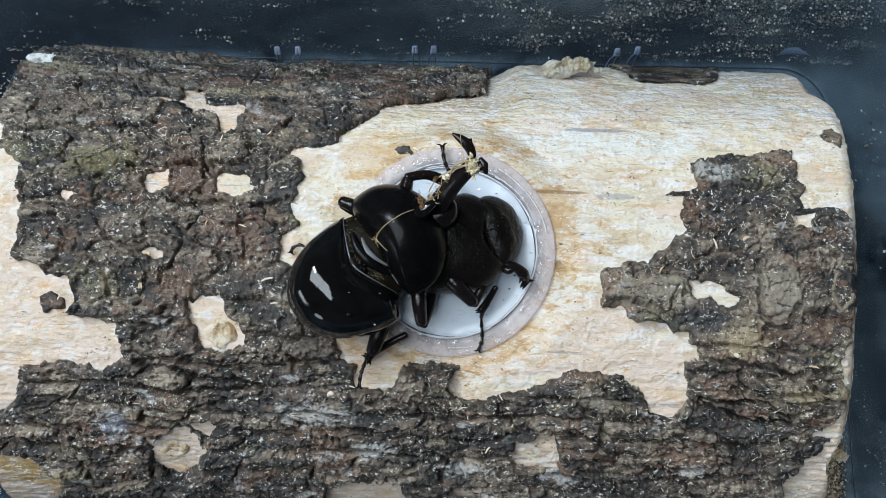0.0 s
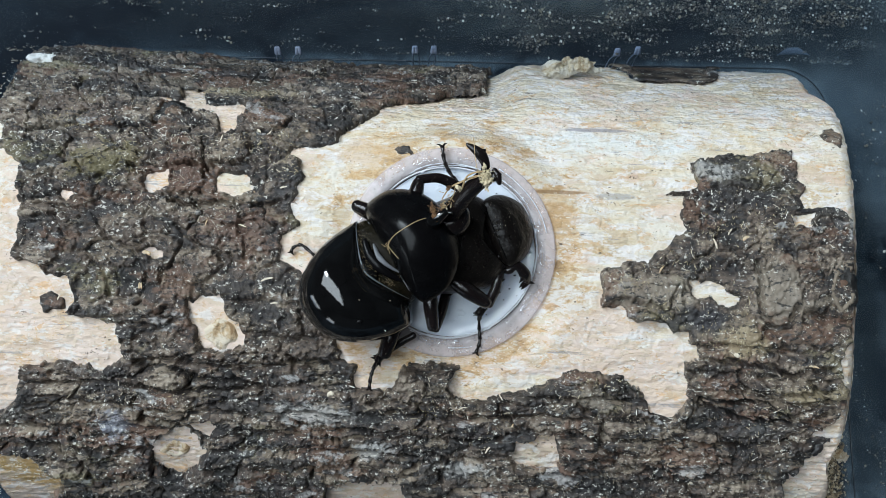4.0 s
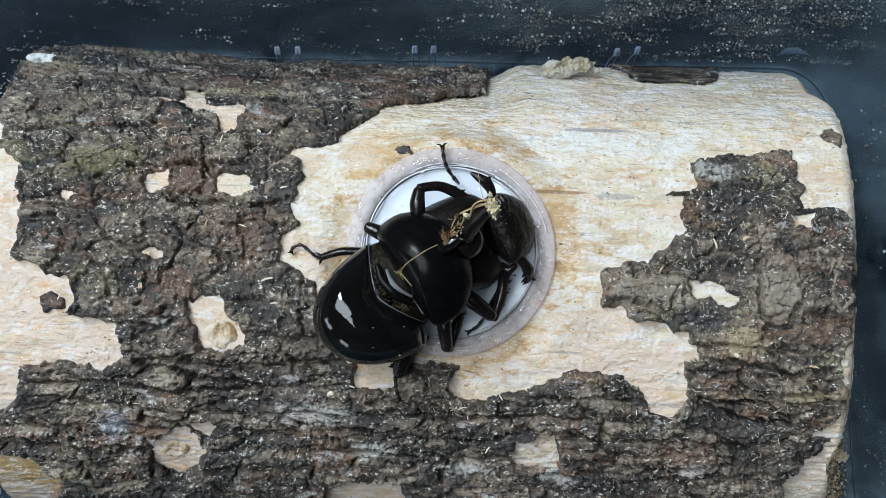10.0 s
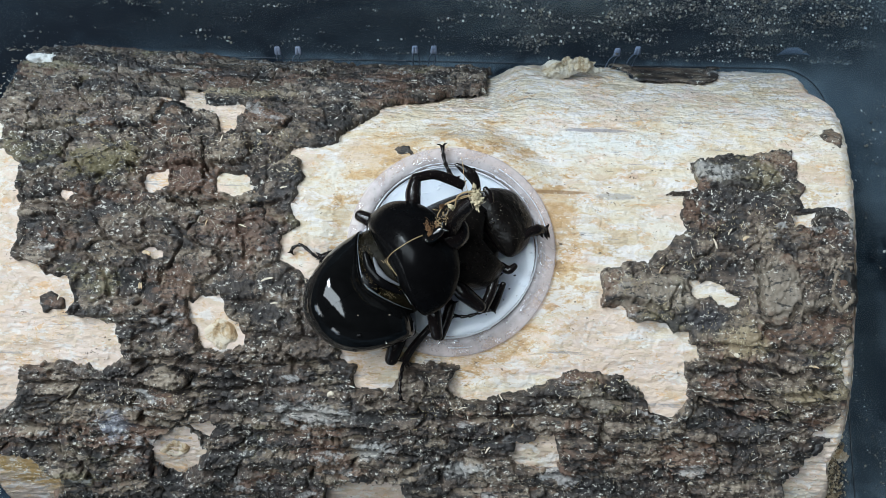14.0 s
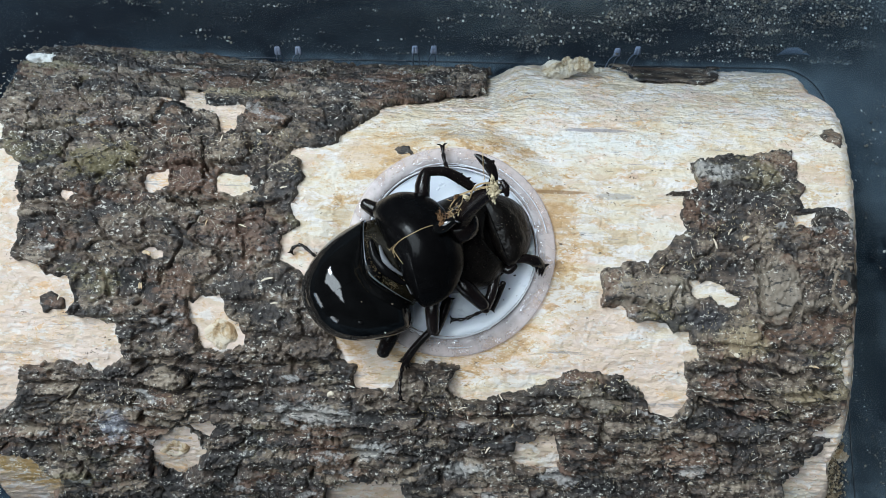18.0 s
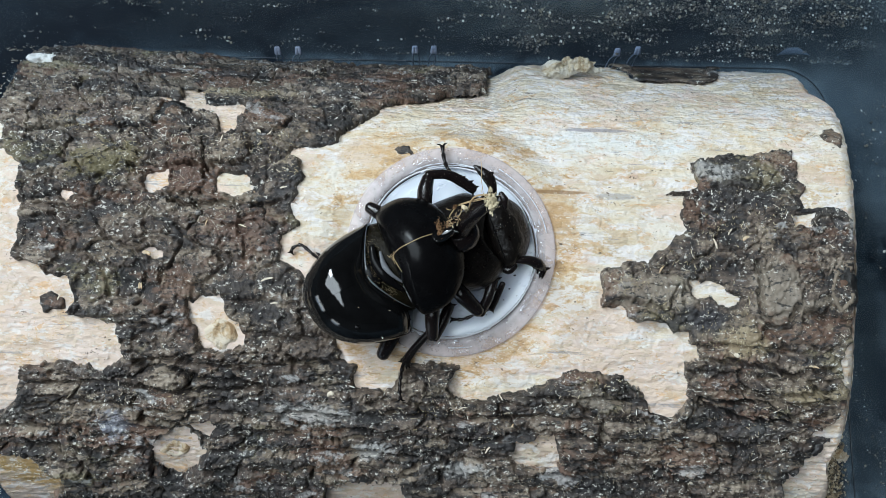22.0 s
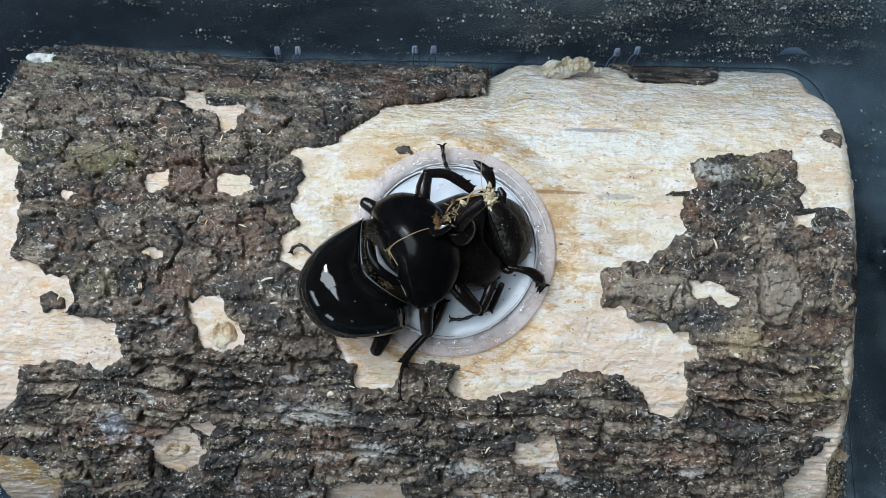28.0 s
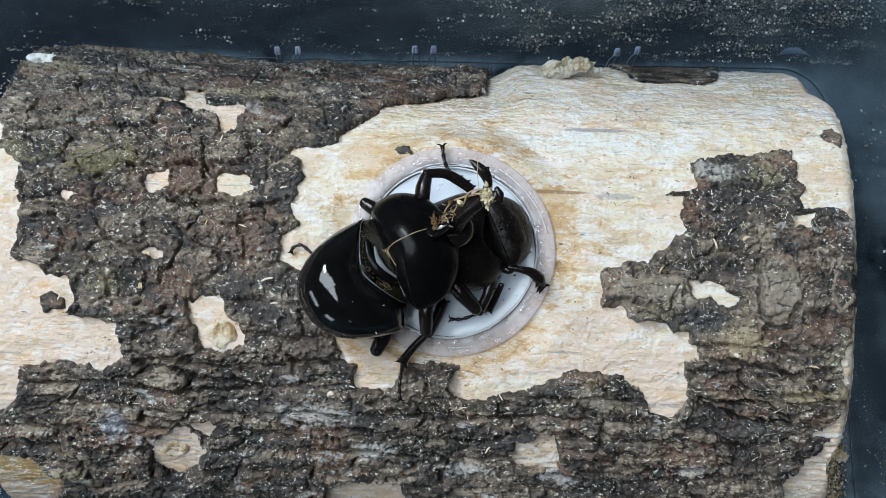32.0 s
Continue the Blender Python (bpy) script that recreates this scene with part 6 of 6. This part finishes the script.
SHIELD_ROWS = [
    (0.0, pose(0.00525, 0.00433, 0.00300, -0.0, -0.2, -0.1)),
    (0.5, pose(0.00521, 0.00434, 0.00302, -0.1, -0.2, -0.4)),
    (1.0, pose(0.00516, 0.00438, 0.00300, -0.3, -0.7, 0.3)),
    (1.5, pose(0.00528, 0.00437, 0.00303, -0.2, 0.2, -0.3)),
    (2.0, pose(0.00529, 0.00429, 0.00302, 0.1, 0.2, -1.0)),
    (2.5, pose(0.00526, 0.00433, 0.00302, -0.2, 0.2, 0.1)),
    (3.0, pose(0.00530, 0.00433, 0.00300, -0.1, -0.1, -0.1)),
    (3.5, pose(0.00531, 0.00432, 0.00300, 0.0, 0.1, -0.8)),
    (5.5, pose(0.00537, 0.00433, 0.00296, 0.6, -1.1, 0.3)),
    (6.0, pose(0.00532, 0.00436, 0.00298, -0.0, -0.4, -0.4)),
    (6.5, pose(0.00529, 0.00433, 0.00302, -0.2, 0.5, 0.0)),
    (7.0, pose(0.00528, 0.00435, 0.00301, -0.2, 0.2, -0.3)),
    (7.5, pose(0.00525, 0.00438, 0.00301, -0.3, -0.2, 0.1)),
    (8.0, pose(0.00522, 0.00438, 0.00301, -0.3, -0.3, 0.0)),
    (8.5, pose(0.00525, 0.00434, 0.00300, -0.1, -0.3, -0.2)),
    (9.0, pose(0.00531, 0.00432, 0.00300, 0.0, 0.0, 0.0)),
    (9.5, pose(0.00527, 0.00437, 0.00301, -0.3, -0.1, 0.6)),
    (10.0, pose(0.00527, 0.00428, 0.00299, 0.3, -0.6, 0.7)),
    (10.5, pose(0.00534, 0.00444, 0.00305, -0.8, 0.7, 1.0)),
    (11.0, pose(0.00530, 0.00442, 0.00306, -0.7, 0.7, 0.5)),
    (11.5, pose(0.00524, 0.00428, 0.00302, 0.0, 0.2, 0.2)),
    (12.0, pose(0.00517, 0.00437, 0.00301, -0.5, -0.3, 1.3)),
    (12.5, pose(0.00529, 0.00429, 0.00303, -0.2, 0.6, 0.3)),
    (13.0, pose(0.00526, 0.00431, 0.00298, 0.2, -0.8, 0.7)),
    (13.5, pose(0.00537, 0.00412, 0.00294, 2.1, -2.2, 0.0)),
    (14.0, pose(0.00539, 0.00415, 0.00296, 1.6, -1.4, 0.3)),
    (14.5, pose(0.00530, 0.00423, 0.00299, 0.8, -0.9, 0.5)),
    (16.5, pose(0.00543, 0.00427, 0.00295, 1.3, -1.9, 1.3)),
    (17.0, pose(0.00524, 0.00428, 0.00298, 0.5, -1.1, 0.7)),
    (17.5, pose(0.00528, 0.00435, 0.00305, -0.4, 0.6, 0.7)),
    (18.0, pose(0.00518, 0.00422, 0.00302, 0.3, -0.1, -0.2)),
    (18.5, pose(0.00526, 0.00420, 0.00299, 0.7, -0.4, 0.2)),
    (19.0, pose(0.00527, 0.00422, 0.00304, 0.2, 0.7, -0.1)),
    (19.5, pose(0.00514, 0.00423, 0.00302, 0.2, -0.3, 0.3)),
    (20.0, pose(0.00521, 0.00425, 0.00302, 0.2, -0.1, 0.4)),
    (20.5, pose(0.00517, 0.00426, 0.00302, 0.1, -0.1, 0.4)),
    (21.0, pose(0.00523, 0.00424, 0.00301, 0.4, -0.4, 0.5)),
    (21.5, pose(0.00526, 0.00417, 0.00301, 0.7, -0.3, 0.6)),
    (22.0, pose(0.00519, 0.00426, 0.00301, 0.2, -0.5, 1.0)),
    (22.5, pose(0.00522, 0.00421, 0.00301, 0.3, -0.1, 0.6)),
    (23.0, pose(0.00517, 0.00426, 0.00302, 0.1, -0.4, 0.7)),
    (23.5, pose(0.00524, 0.00426, 0.00300, 0.4, -0.5, 0.5)),
    (24.0, pose(0.00523, 0.00428, 0.00301, 0.1, -0.2, 0.6)),
    (24.5, pose(0.00525, 0.00436, 0.00300, -0.1, -0.5, 1.0)),
    (25.0, pose(0.00520, 0.00428, 0.00302, -0.0, 0.1, -0.0)),
    (25.5, pose(0.00521, 0.00436, 0.00304, -0.5, 0.3, 0.7)),
    (27.5, pose(0.00515, 0.00423, 0.00301, 0.4, -0.6, 0.6)),
    (28.0, pose(0.00515, 0.00425, 0.00301, 0.3, -0.6, 0.5)),
    (28.5, pose(0.00517, 0.00421, 0.00301, 0.5, -0.5, -0.2)),
    (29.0, pose(0.00519, 0.00425, 0.00300, 0.5, -0.7, 0.1)),
    (29.5, pose(0.00521, 0.00420, 0.00301, 0.5, -0.3, -0.3)),
    (30.0, pose(0.00521, 0.00425, 0.00300, 0.5, -0.6, 0.0)),
    (30.5, pose(0.00522, 0.00424, 0.00299, 0.6, -0.8, -0.0)),
    (31.0, pose(0.00523, 0.00422, 0.00301, 0.5, -0.4, 0.3)),
    (31.5, pose(0.00521, 0.00429, 0.00300, 0.2, -0.7, 0.8)),
    (32.0, pose(0.00522, 0.00428, 0.00299, 0.4, -0.8, 0.5)),
]
HEAD_ROWS = [
    (0.0, pose(0.01070, 0.00847, 0.00598, 0.8, -0.5, -1.0)),
    (0.5, pose(0.01073, 0.00850, 0.00599, 0.6, -0.2, -1.4)),
    (1.0, pose(0.01054, 0.00853, 0.00600, 0.0, -0.4, -1.1)),
    (1.5, pose(0.01083, 0.00852, 0.00598, 1.2, -0.2, -2.1)),
    (2.0, pose(0.01088, 0.00842, 0.00599, 0.8, 0.2, -1.0)),
    (2.5, pose(0.01079, 0.00857, 0.00601, -0.9, 0.3, 0.7)),
    (3.0, pose(0.01075, 0.00849, 0.00600, 0.1, 0.1, -0.6)),
    (3.5, pose(0.01081, 0.00841, 0.00600, 0.3, 0.6, -1.3)),
    (5.5, pose(0.01053, 0.00841, 0.00603, -0.6, 1.6, 0.5)),
    (6.0, pose(0.01070, 0.00846, 0.00600, -0.1, -0.5, -0.6)),
    (6.5, pose(0.01087, 0.00859, 0.00601, -0.8, 0.3, 1.0)),
    (7.0, pose(0.01082, 0.00855, 0.00600, -0.5, 0.0, 0.0)),
    (7.5, pose(0.01072, 0.00856, 0.00601, -0.4, -0.2, -0.1)),
    (8.0, pose(0.01069, 0.00858, 0.00600, -0.2, -0.1, -0.0)),
    (8.5, pose(0.01070, 0.00849, 0.00601, -0.3, -0.4, -0.1)),
    (9.0, pose(0.01077, 0.00850, 0.00600, 0.0, 0.0, 0.0)),
    (9.5, pose(0.01074, 0.00866, 0.00600, -0.2, -0.6, 1.2)),
    (10.0, pose(0.01067, 0.00855, 0.00598, 0.8, -2.0, 2.3)),
    (10.5, pose(0.01097, 0.00893, 0.00598, -0.5, -0.4, 3.2)),
    (11.0, pose(0.01096, 0.00881, 0.00599, -1.1, -0.3, 1.5)),
    (11.5, pose(0.01078, 0.00854, 0.00598, -0.4, -0.1, 1.1)),
    (12.0, pose(0.01060, 0.00872, 0.00599, -1.0, -0.4, 1.9)),
    (12.5, pose(0.01090, 0.00862, 0.00599, -0.3, -0.1, 1.6)),
    (13.0, pose(0.01054, 0.00846, 0.00600, -0.5, -0.4, 0.3)),
    (13.5, pose(0.01039, 0.00803, 0.00604, 1.6, 0.0, -0.5)),
    (14.0, pose(0.01051, 0.00818, 0.00604, 0.2, 1.1, 0.9)),
    (14.5, pose(0.01055, 0.00838, 0.00605, -0.6, 1.2, 1.6)),
    (16.5, pose(0.01041, 0.00835, 0.00608, -0.1, 1.4, 1.4)),
    (17.0, pose(0.01048, 0.00848, 0.00600, -0.1, 0.2, 1.8)),
    (17.5, pose(0.01097, 0.00878, 0.00598, -0.3, -1.0, 2.8)),
    (18.0, pose(0.01075, 0.00845, 0.00598, 0.3, -0.9, 1.0)),
    (18.5, pose(0.01066, 0.00837, 0.00601, 0.2, -0.0, 1.2)),
    (19.0, pose(0.01094, 0.00850, 0.00600, -0.3, -0.1, 1.5)),
    (19.5, pose(0.01063, 0.00849, 0.00601, -0.4, 0.2, 1.4)),
    (20.0, pose(0.01070, 0.00850, 0.00601, -1.0, 0.2, 1.6)),
    (20.5, pose(0.01068, 0.00856, 0.00600, -0.8, -0.0, 2.5)),
    (21.0, pose(0.01060, 0.00848, 0.00601, -1.1, 1.1, 2.5)),
    (21.5, pose(0.01063, 0.00841, 0.00603, -0.2, 1.5, 2.3)),
    (22.0, pose(0.01056, 0.00850, 0.00602, -1.1, -0.2, 1.7)),
    (22.5, pose(0.01068, 0.00849, 0.00601, -0.7, 0.5, 2.1)),
    (23.0, pose(0.01057, 0.00858, 0.00601, -0.7, 1.0, 2.7)),
    (23.5, pose(0.01060, 0.00847, 0.00602, -0.5, 0.3, 1.4)),
    (24.0, pose(0.01068, 0.00850, 0.00602, -0.5, 0.2, 0.9)),
    (24.5, pose(0.01058, 0.00857, 0.00600, -0.5, -0.2, 0.4)),
    (25.0, pose(0.01076, 0.00850, 0.00599, -0.0, -0.8, 0.1)),
    (25.5, pose(0.01085, 0.00875, 0.00598, -0.4, -1.5, 1.6)),
    (27.5, pose(0.01056, 0.00843, 0.00602, -0.1, -0.5, 0.7)),
    (28.0, pose(0.01059, 0.00845, 0.00601, -0.2, -0.8, 0.7)),
    (28.5, pose(0.01062, 0.00836, 0.00603, -0.6, 0.0, 1.0)),
    (29.0, pose(0.01059, 0.00840, 0.00603, -0.8, 0.1, 1.0)),
    (29.5, pose(0.01068, 0.00837, 0.00601, -0.2, 0.5, 0.9)),
    (30.0, pose(0.01062, 0.00841, 0.00603, -0.6, 0.1, 1.4)),
    (30.5, pose(0.01056, 0.00837, 0.00602, -0.3, 0.4, 0.8)),
    (31.0, pose(0.01065, 0.00838, 0.00602, -0.6, -0.1, 1.0)),
    (31.5, pose(0.01053, 0.00849, 0.00602, -0.6, 0.2, 0.8)),
    (32.0, pose(0.01055, 0.00847, 0.00603, -0.7, 0.3, 1.7)),
]


def value(table, t):
    times = [r[0] for r in table]
    return [float(np.interp(t, times, [r[k] for r in table])) for k in range(1, len(table[0]))]


def reach(limb_part, mother_rows, start, end, ends):
    """Keys a limb so that its end stands at the places in ends (seconds, x, y of its start, x, y of its end, mm) while its body moves."""
    start, end = Vector(start), Vector(end)
    pivot = Vector(PIVOT[limb_part.name])
    span = (end - start).xy
    rows = []
    for t, body in mother_rows:
        ax, ay, bx, by = value(ends, t)
        aim = Vector((bx - ax, by - ay))
        turn = math.atan2(aim.y, aim.x) - math.atan2(span.y, span.x)
        turn = (turn + math.pi) % (2 * math.pi) - math.pi
        spin = Matrix.Rotation(turn, 4, "Z")
        tip = Vector((bx, by, end.z)) * MM
        place = Matrix.Translation(tip) @ spin @ Matrix.Translation((pivot - end) * MM)
        rows.append((t, body.inverted() @ place))
    walk(limb_part, rows)


def still(limb_part, mother_rows):
    """A foot that keeps its hold while its body moves."""
    place = Matrix.Translation(Vector(PIVOT[limb_part.name]) * MM)
    walk(limb_part, [(t, body.inverted() @ place) for t, body in mother_rows])


def motions():
    walk(male, MALE_ROWS)
    walk(shield, SHIELD_ROWS)
    walk(head, HEAD_ROWS)
    still(foot_left_fore, MALE_ROWS)
    still(foot_left_hind, MALE_ROWS)
    still(tibia_left_hind, MALE_ROWS)
    reach(femur_left_fore, MALE_ROWS, (-4.4, 7.2, 9.0), (-2.8, 12.5, 9.0), [
        (0.0, -7.2, 8.0, -6.5, 13.0), (2.0, -5.9, 8.5, -4.9, 13.6), (3.0, -4.9, 7.8, -4.3, 12.7), (6.0, -5.6, 7.5, -4.9, 12.4),
        (7.0, -4.3, 8.0, -3.7, 12.7), (9.0, -4.4, 7.2, -2.8, 12.5), (10.0, -4.6, 5.4, -4.4, 11.0), (11.0, -1.9, 7.2, -1.7, 12.5),
        (12.0, -2.8, 6.4, -2.6, 12.0), (13.0, -4.1, 6.9, -3.7, 12.5), (14.0, -5.5, 7.5, -5.1, 12.9), (17.0, -4.9, 8.0, -4.5, 13.2),
        (18.0, -3.8, 9.0, -3.3, 14.1), (19.0, -2.7, 9.3, -2.0, 14.1), (22.0, -3.4, 8.0, -2.7, 13.4), (24.0, -3.6, 9.0, -2.8, 14.3),
        (25.0, -4.0, 8.7, -3.4, 14.2), (27.5, -3.8, 8.3, -3.0, 13.7), (32.0, -3.9, 8.3, -3.0, 13.7)])
    reach(tibia_left_fore, MALE_ROWS, (-2.9, 12.6, 9.0), (5.8, 10.1, 6.0), [
        (0.0, -6.8, 13.3, 2.2, 11.8), (2.0, -5.1, 13.8, 3.3, 11.8), (3.0, -4.5, 13.0, 4.4, 11.0), (6.0, -5.0, 12.6, 3.8, 10.8),
        (7.0, -3.8, 13.0, 5.1, 11.0), (9.0, -3.0, 12.7, 5.8, 10.1), (10.0, -4.5, 11.3, 4.4, 9.5), (11.0, -1.7, 12.6, 7.0, 10.2),
        (12.0, -2.7, 12.1, 6.2, 9.7), (13.0, -3.7, 12.6, 4.9, 10.8), (14.0, -5.2, 13.1, 3.6, 12.1), (17.0, -4.7, 13.4, 4.3, 11.8),
        (18.0, -3.3, 14.3, 5.3, 11.8), (19.0, -2.0, 14.3, 6.5, 11.2), (22.0, -2.8, 13.7, 5.8, 11.2), (24.0, -2.9, 14.5, 5.5, 11.8),
        (25.0, -3.4, 14.4, 4.9, 11.8), (27.5, -3.1, 13.9, 5.3, 11.3), (32.0, -3.1, 13.9, 5.3, 11.3)])
    reach(femur_right_fore, MALE_ROWS, (1.5, -5.7, 9.0), (7.0, -11.3, 7.5), [
        (0.0, 0.1, -4.1, 5.7, -10.0), (2.0, 0.4, -4.3, 6.1, -10.0), (3.0, 2.2, -6.0, 8.7, -9.7), (6.0, 1.2, -5.7, 7.5, -11.0),
        (8.0, 1.7, -5.7, 7.2, -11.9), (9.0, 1.5, -5.7, 7.0, -11.3), (10.0, 3.3, -7.8, 9.3, -12.6), (11.0, 4.3, -6.2, 10.2, -11.5),
        (12.0, 3.3, -7.3, 8.8, -12.6), (13.0, 1.7, -6.2, 7.5, -11.5), (14.0, 1.2, -5.9, 7.3, -11.0), (17.0, 1.4, -5.7, 7.5, -11.1),
        (18.0, 1.7, -4.6, 7.8, -10.7), (20.0, 2.0, -5.2, 7.8, -11.0), (22.0, 1.2, -6.0, 6.8, -11.8), (24.0, 1.2, -5.0, 6.8, -11.0),
        (27.5, 0.8, -5.2, 6.5, -11.5), (32.0, 0.8, -5.2, 6.5, -11.5)])
    reach(tibia_right_fore, MALE_ROWS, (11.0, -4.0, 4.0), (7.1, -11.7, 7.0), [
        (0.0, 8.4, -3.6, 5.7, -10.3), (2.0, 9.0, -3.6, 6.2, -10.3), (3.0, 10.8, -3.6, 8.7, -10.1), (6.0, 10.3, -3.6, 7.6, -11.4),
        (8.0, 10.3, -4.0, 7.2, -12.2), (9.0, 10.9, -4.0, 7.1, -11.7), (10.0, 11.7, -5.0, 9.4, -13.0), (11.0, 12.2, -3.1, 10.3, -11.9),
        (12.0, 10.8, -4.2, 8.9, -13.0), (13.0, 10.8, -3.6, 7.6, -11.9), (14.0, 10.3, -2.9, 7.4, -11.4), (17.0, 10.3, -3.1, 7.6, -11.5),
        (20.0, 10.3, -3.1, 8.0, -11.4), (22.0, 10.1, -3.6, 6.9, -12.1), (32.0, 9.8, -3.6, 6.6, -11.9)])
    reach(tibia_right_hind, MALE_ROWS, (-1.7, -15.8, 4.0), (-7.8, -21.9, 1.5), [
        (0.0, -6.4, -15.9, -14.4, -20.9), (3.5, -6.1, -16.1, -14.1, -21.1), (5.5, -2.1, -15.9, -7.8, -22.3), (9.0, -1.7, -15.9, -7.8, -21.9),
        (10.0, -3.5, -17.2, -9.2, -22.8), (12.5, -3.5, -16.7, -9.0, -22.3), (14.0, -2.6, -15.1, -7.4, -21.5), (17.0, -2.1, -15.3, -7.3, -21.7),
        (24.0, -1.7, -15.1, -7.2, -21.7), (32.0, -2.1, -15.3, -7.8, -21.7)])
    reach(foot_right_hind, MALE_ROWS, (-7.6, -21.6, 2.2), (-8.2, -28.2, 3.6), [
        (0.0, -14.4, -20.5, -16.0, -26.2), (3.5, -14.3, -20.7, -16.0, -26.2), (5.5, -7.7, -22.0, -8.3, -28.8), (9.0, -7.7, -21.8, -8.3, -28.6),
        (10.0, -9.3, -22.3, -8.3, -28.8), (12.5, -9.2, -22.3, -8.3, -28.6), (14.0, -7.7, -21.8, -8.1, -28.6), (32.0, -7.7, -21.8, -8.2, -28.6)])
    # the female keeps her place and reaches forward with head and fore legs
    female_rows = [(t, Matrix.Translation(Vector(FEM_AT) * MM)) for t, _ in MALE_ROWS]
    push = [(0.0, -12, 0, -2, 50, 0.9), (2.0, -6, 0, -2, 50, 0.9), (3.0, 4, -2, 0, 52, 0.9), (5.5, 3, 0, 0, 34, 0.6), (6.0, 2, -2, 0, 25, 0.5),
            (7.0, 0, 0, 0, 8, 0.2), (8.0, 0, 0, 0, 0, 0), (9.0, 0, 0, 0, 0, 0), (9.5, 3, -2, 0, 25, 0.3), (10.0, 6, -4, 2, 44, 0.6), (11.0, 8, 2, -3, 52, 0.9),
            (13.0, 8, 0, 0, 50, 0.8), (13.5, 1, -9, 6, 38, 0.4), (14.0, -3, -12, 10, 36, 0.25), (16.5, -1, -10, 9, 40, 0.4), (17.0, 5, -2, 0, 50, 0.8),
            (22.0, 2, 0, -2, 50, 0.9), (24.0, 5, 1, 0, 50, 0.8), (32.0, 6, 0, 0, 50, 0.8)]
    base = Vector(FPRO_AT) - Vector(FEM_AT)
    heading = Matrix.Rotation(radians(20), 4, "Z")
    rows, head_rows = [], []
    for t, _ in MALE_ROWS:
        dx, dy, yaw, nod, tuck = value(push, t)
        m = Matrix.Translation((base + Vector((dx * 0.105, -dy * 0.105, 0))) * MM) @ Matrix.Rotation(radians(yaw), 4, "Z")
        m = m @ heading @ Matrix.Rotation(radians(nod), 4, "Y") @ heading.inverted()
        rows.append((t, m))
        joint = Vector(FHEAD_AT) - Vector(FPRO_AT)
        h = Matrix.Translation((joint + tuck * Vector((-2.6, -0.9, -1.8))) * MM) @ heading @ Matrix.Rotation(radians(55 * tuck), 4, "Y") @ heading.inverted()
        head_rows.append((t, h))
    walk(fshield, rows)
    walk(fhead, head_rows)
    reach(fem_tibia_fore, female_rows, (13.1, -2.7, 5.0), (16.2, -7.1, 2.0), [
        (0.0, 12.0, -3.1, 16.3, -6.4), (6.0, 13.1, -2.3, 16.3, -6.8), (9.0, 13.2, -2.7, 16.2, -7.1), (10.0, 13.4, -1.2, 16.7, -5.9),
        (13.0, 13.4, -1.2, 16.7, -5.9), (13.5, 13.7, -1.5, 18.6, 0.1), (14.0, 13.1, 1.0, 20.0, 3.6), (16.5, 13.1, 0.7, 19.8, 2.8),
        (17.0, 12.6, -1.8, 19.5, -3.5), (20.0, 12.6, -1.6, 19.2, -4.0), (24.0, 12.6, -1.5, 20.0, -4.5), (27.5, 13.1, -2.7, 19.4, -7.3),
        (32.0, 13.1, -2.7, 19.4, -7.3)])
    tips = [(0.0, 878, 492, 852, 552, 848, 622), (3.5, 878, 495, 850, 555, 848, 624), (5.5, 870, 510, 838, 565, 822, 634), (6.0, 870, 510, 836, 566, 822, 634),
            (7.0, 850, 530, 816, 582, 786, 645), (7.5, 885, 500, 880, 553, 872, 622), (8.0, 903, 482, 908, 530, 936, 594), (9.0, 898, 486, 909, 532, 919, 600),
            (9.5, 896, 480, 905, 528, 916, 596), (10.0, 886, 490, 873, 542, 830, 590), (11.0, 890, 480, 876, 542, 815, 570), (12.0, 880, 500, 848, 548, 806, 602),
            (12.5, 882, 495, 856, 546, 800, 585), (13.0, 886, 490, 872, 545, 808, 560), (14.0, 888, 490, 872, 548, 806, 561), (18.0, 888, 490, 870, 546, 802, 568),
            (32.0, 886, 490, 866, 549, 799, 567)]
    plan = [(r[0], *[v * k for v, k in zip((r[1] - 784, 441 - r[2], r[3] - 784, 441 - r[4], r[5] - 784, 441 - r[6]), (0.1085,) * 6)]) for r in tips]
    reach(fem_tibia_mid, female_rows, (12.3, -4.9, 4.0), (13.6, -10.3, 2.0), [r[:5] for r in plan])
    reach(fem_foot_mid, female_rows, (13.6, -9.5, 2.0), (14.9, -17.3, -0.5), [(r[0], *r[3:]) for r in plan])


motions()
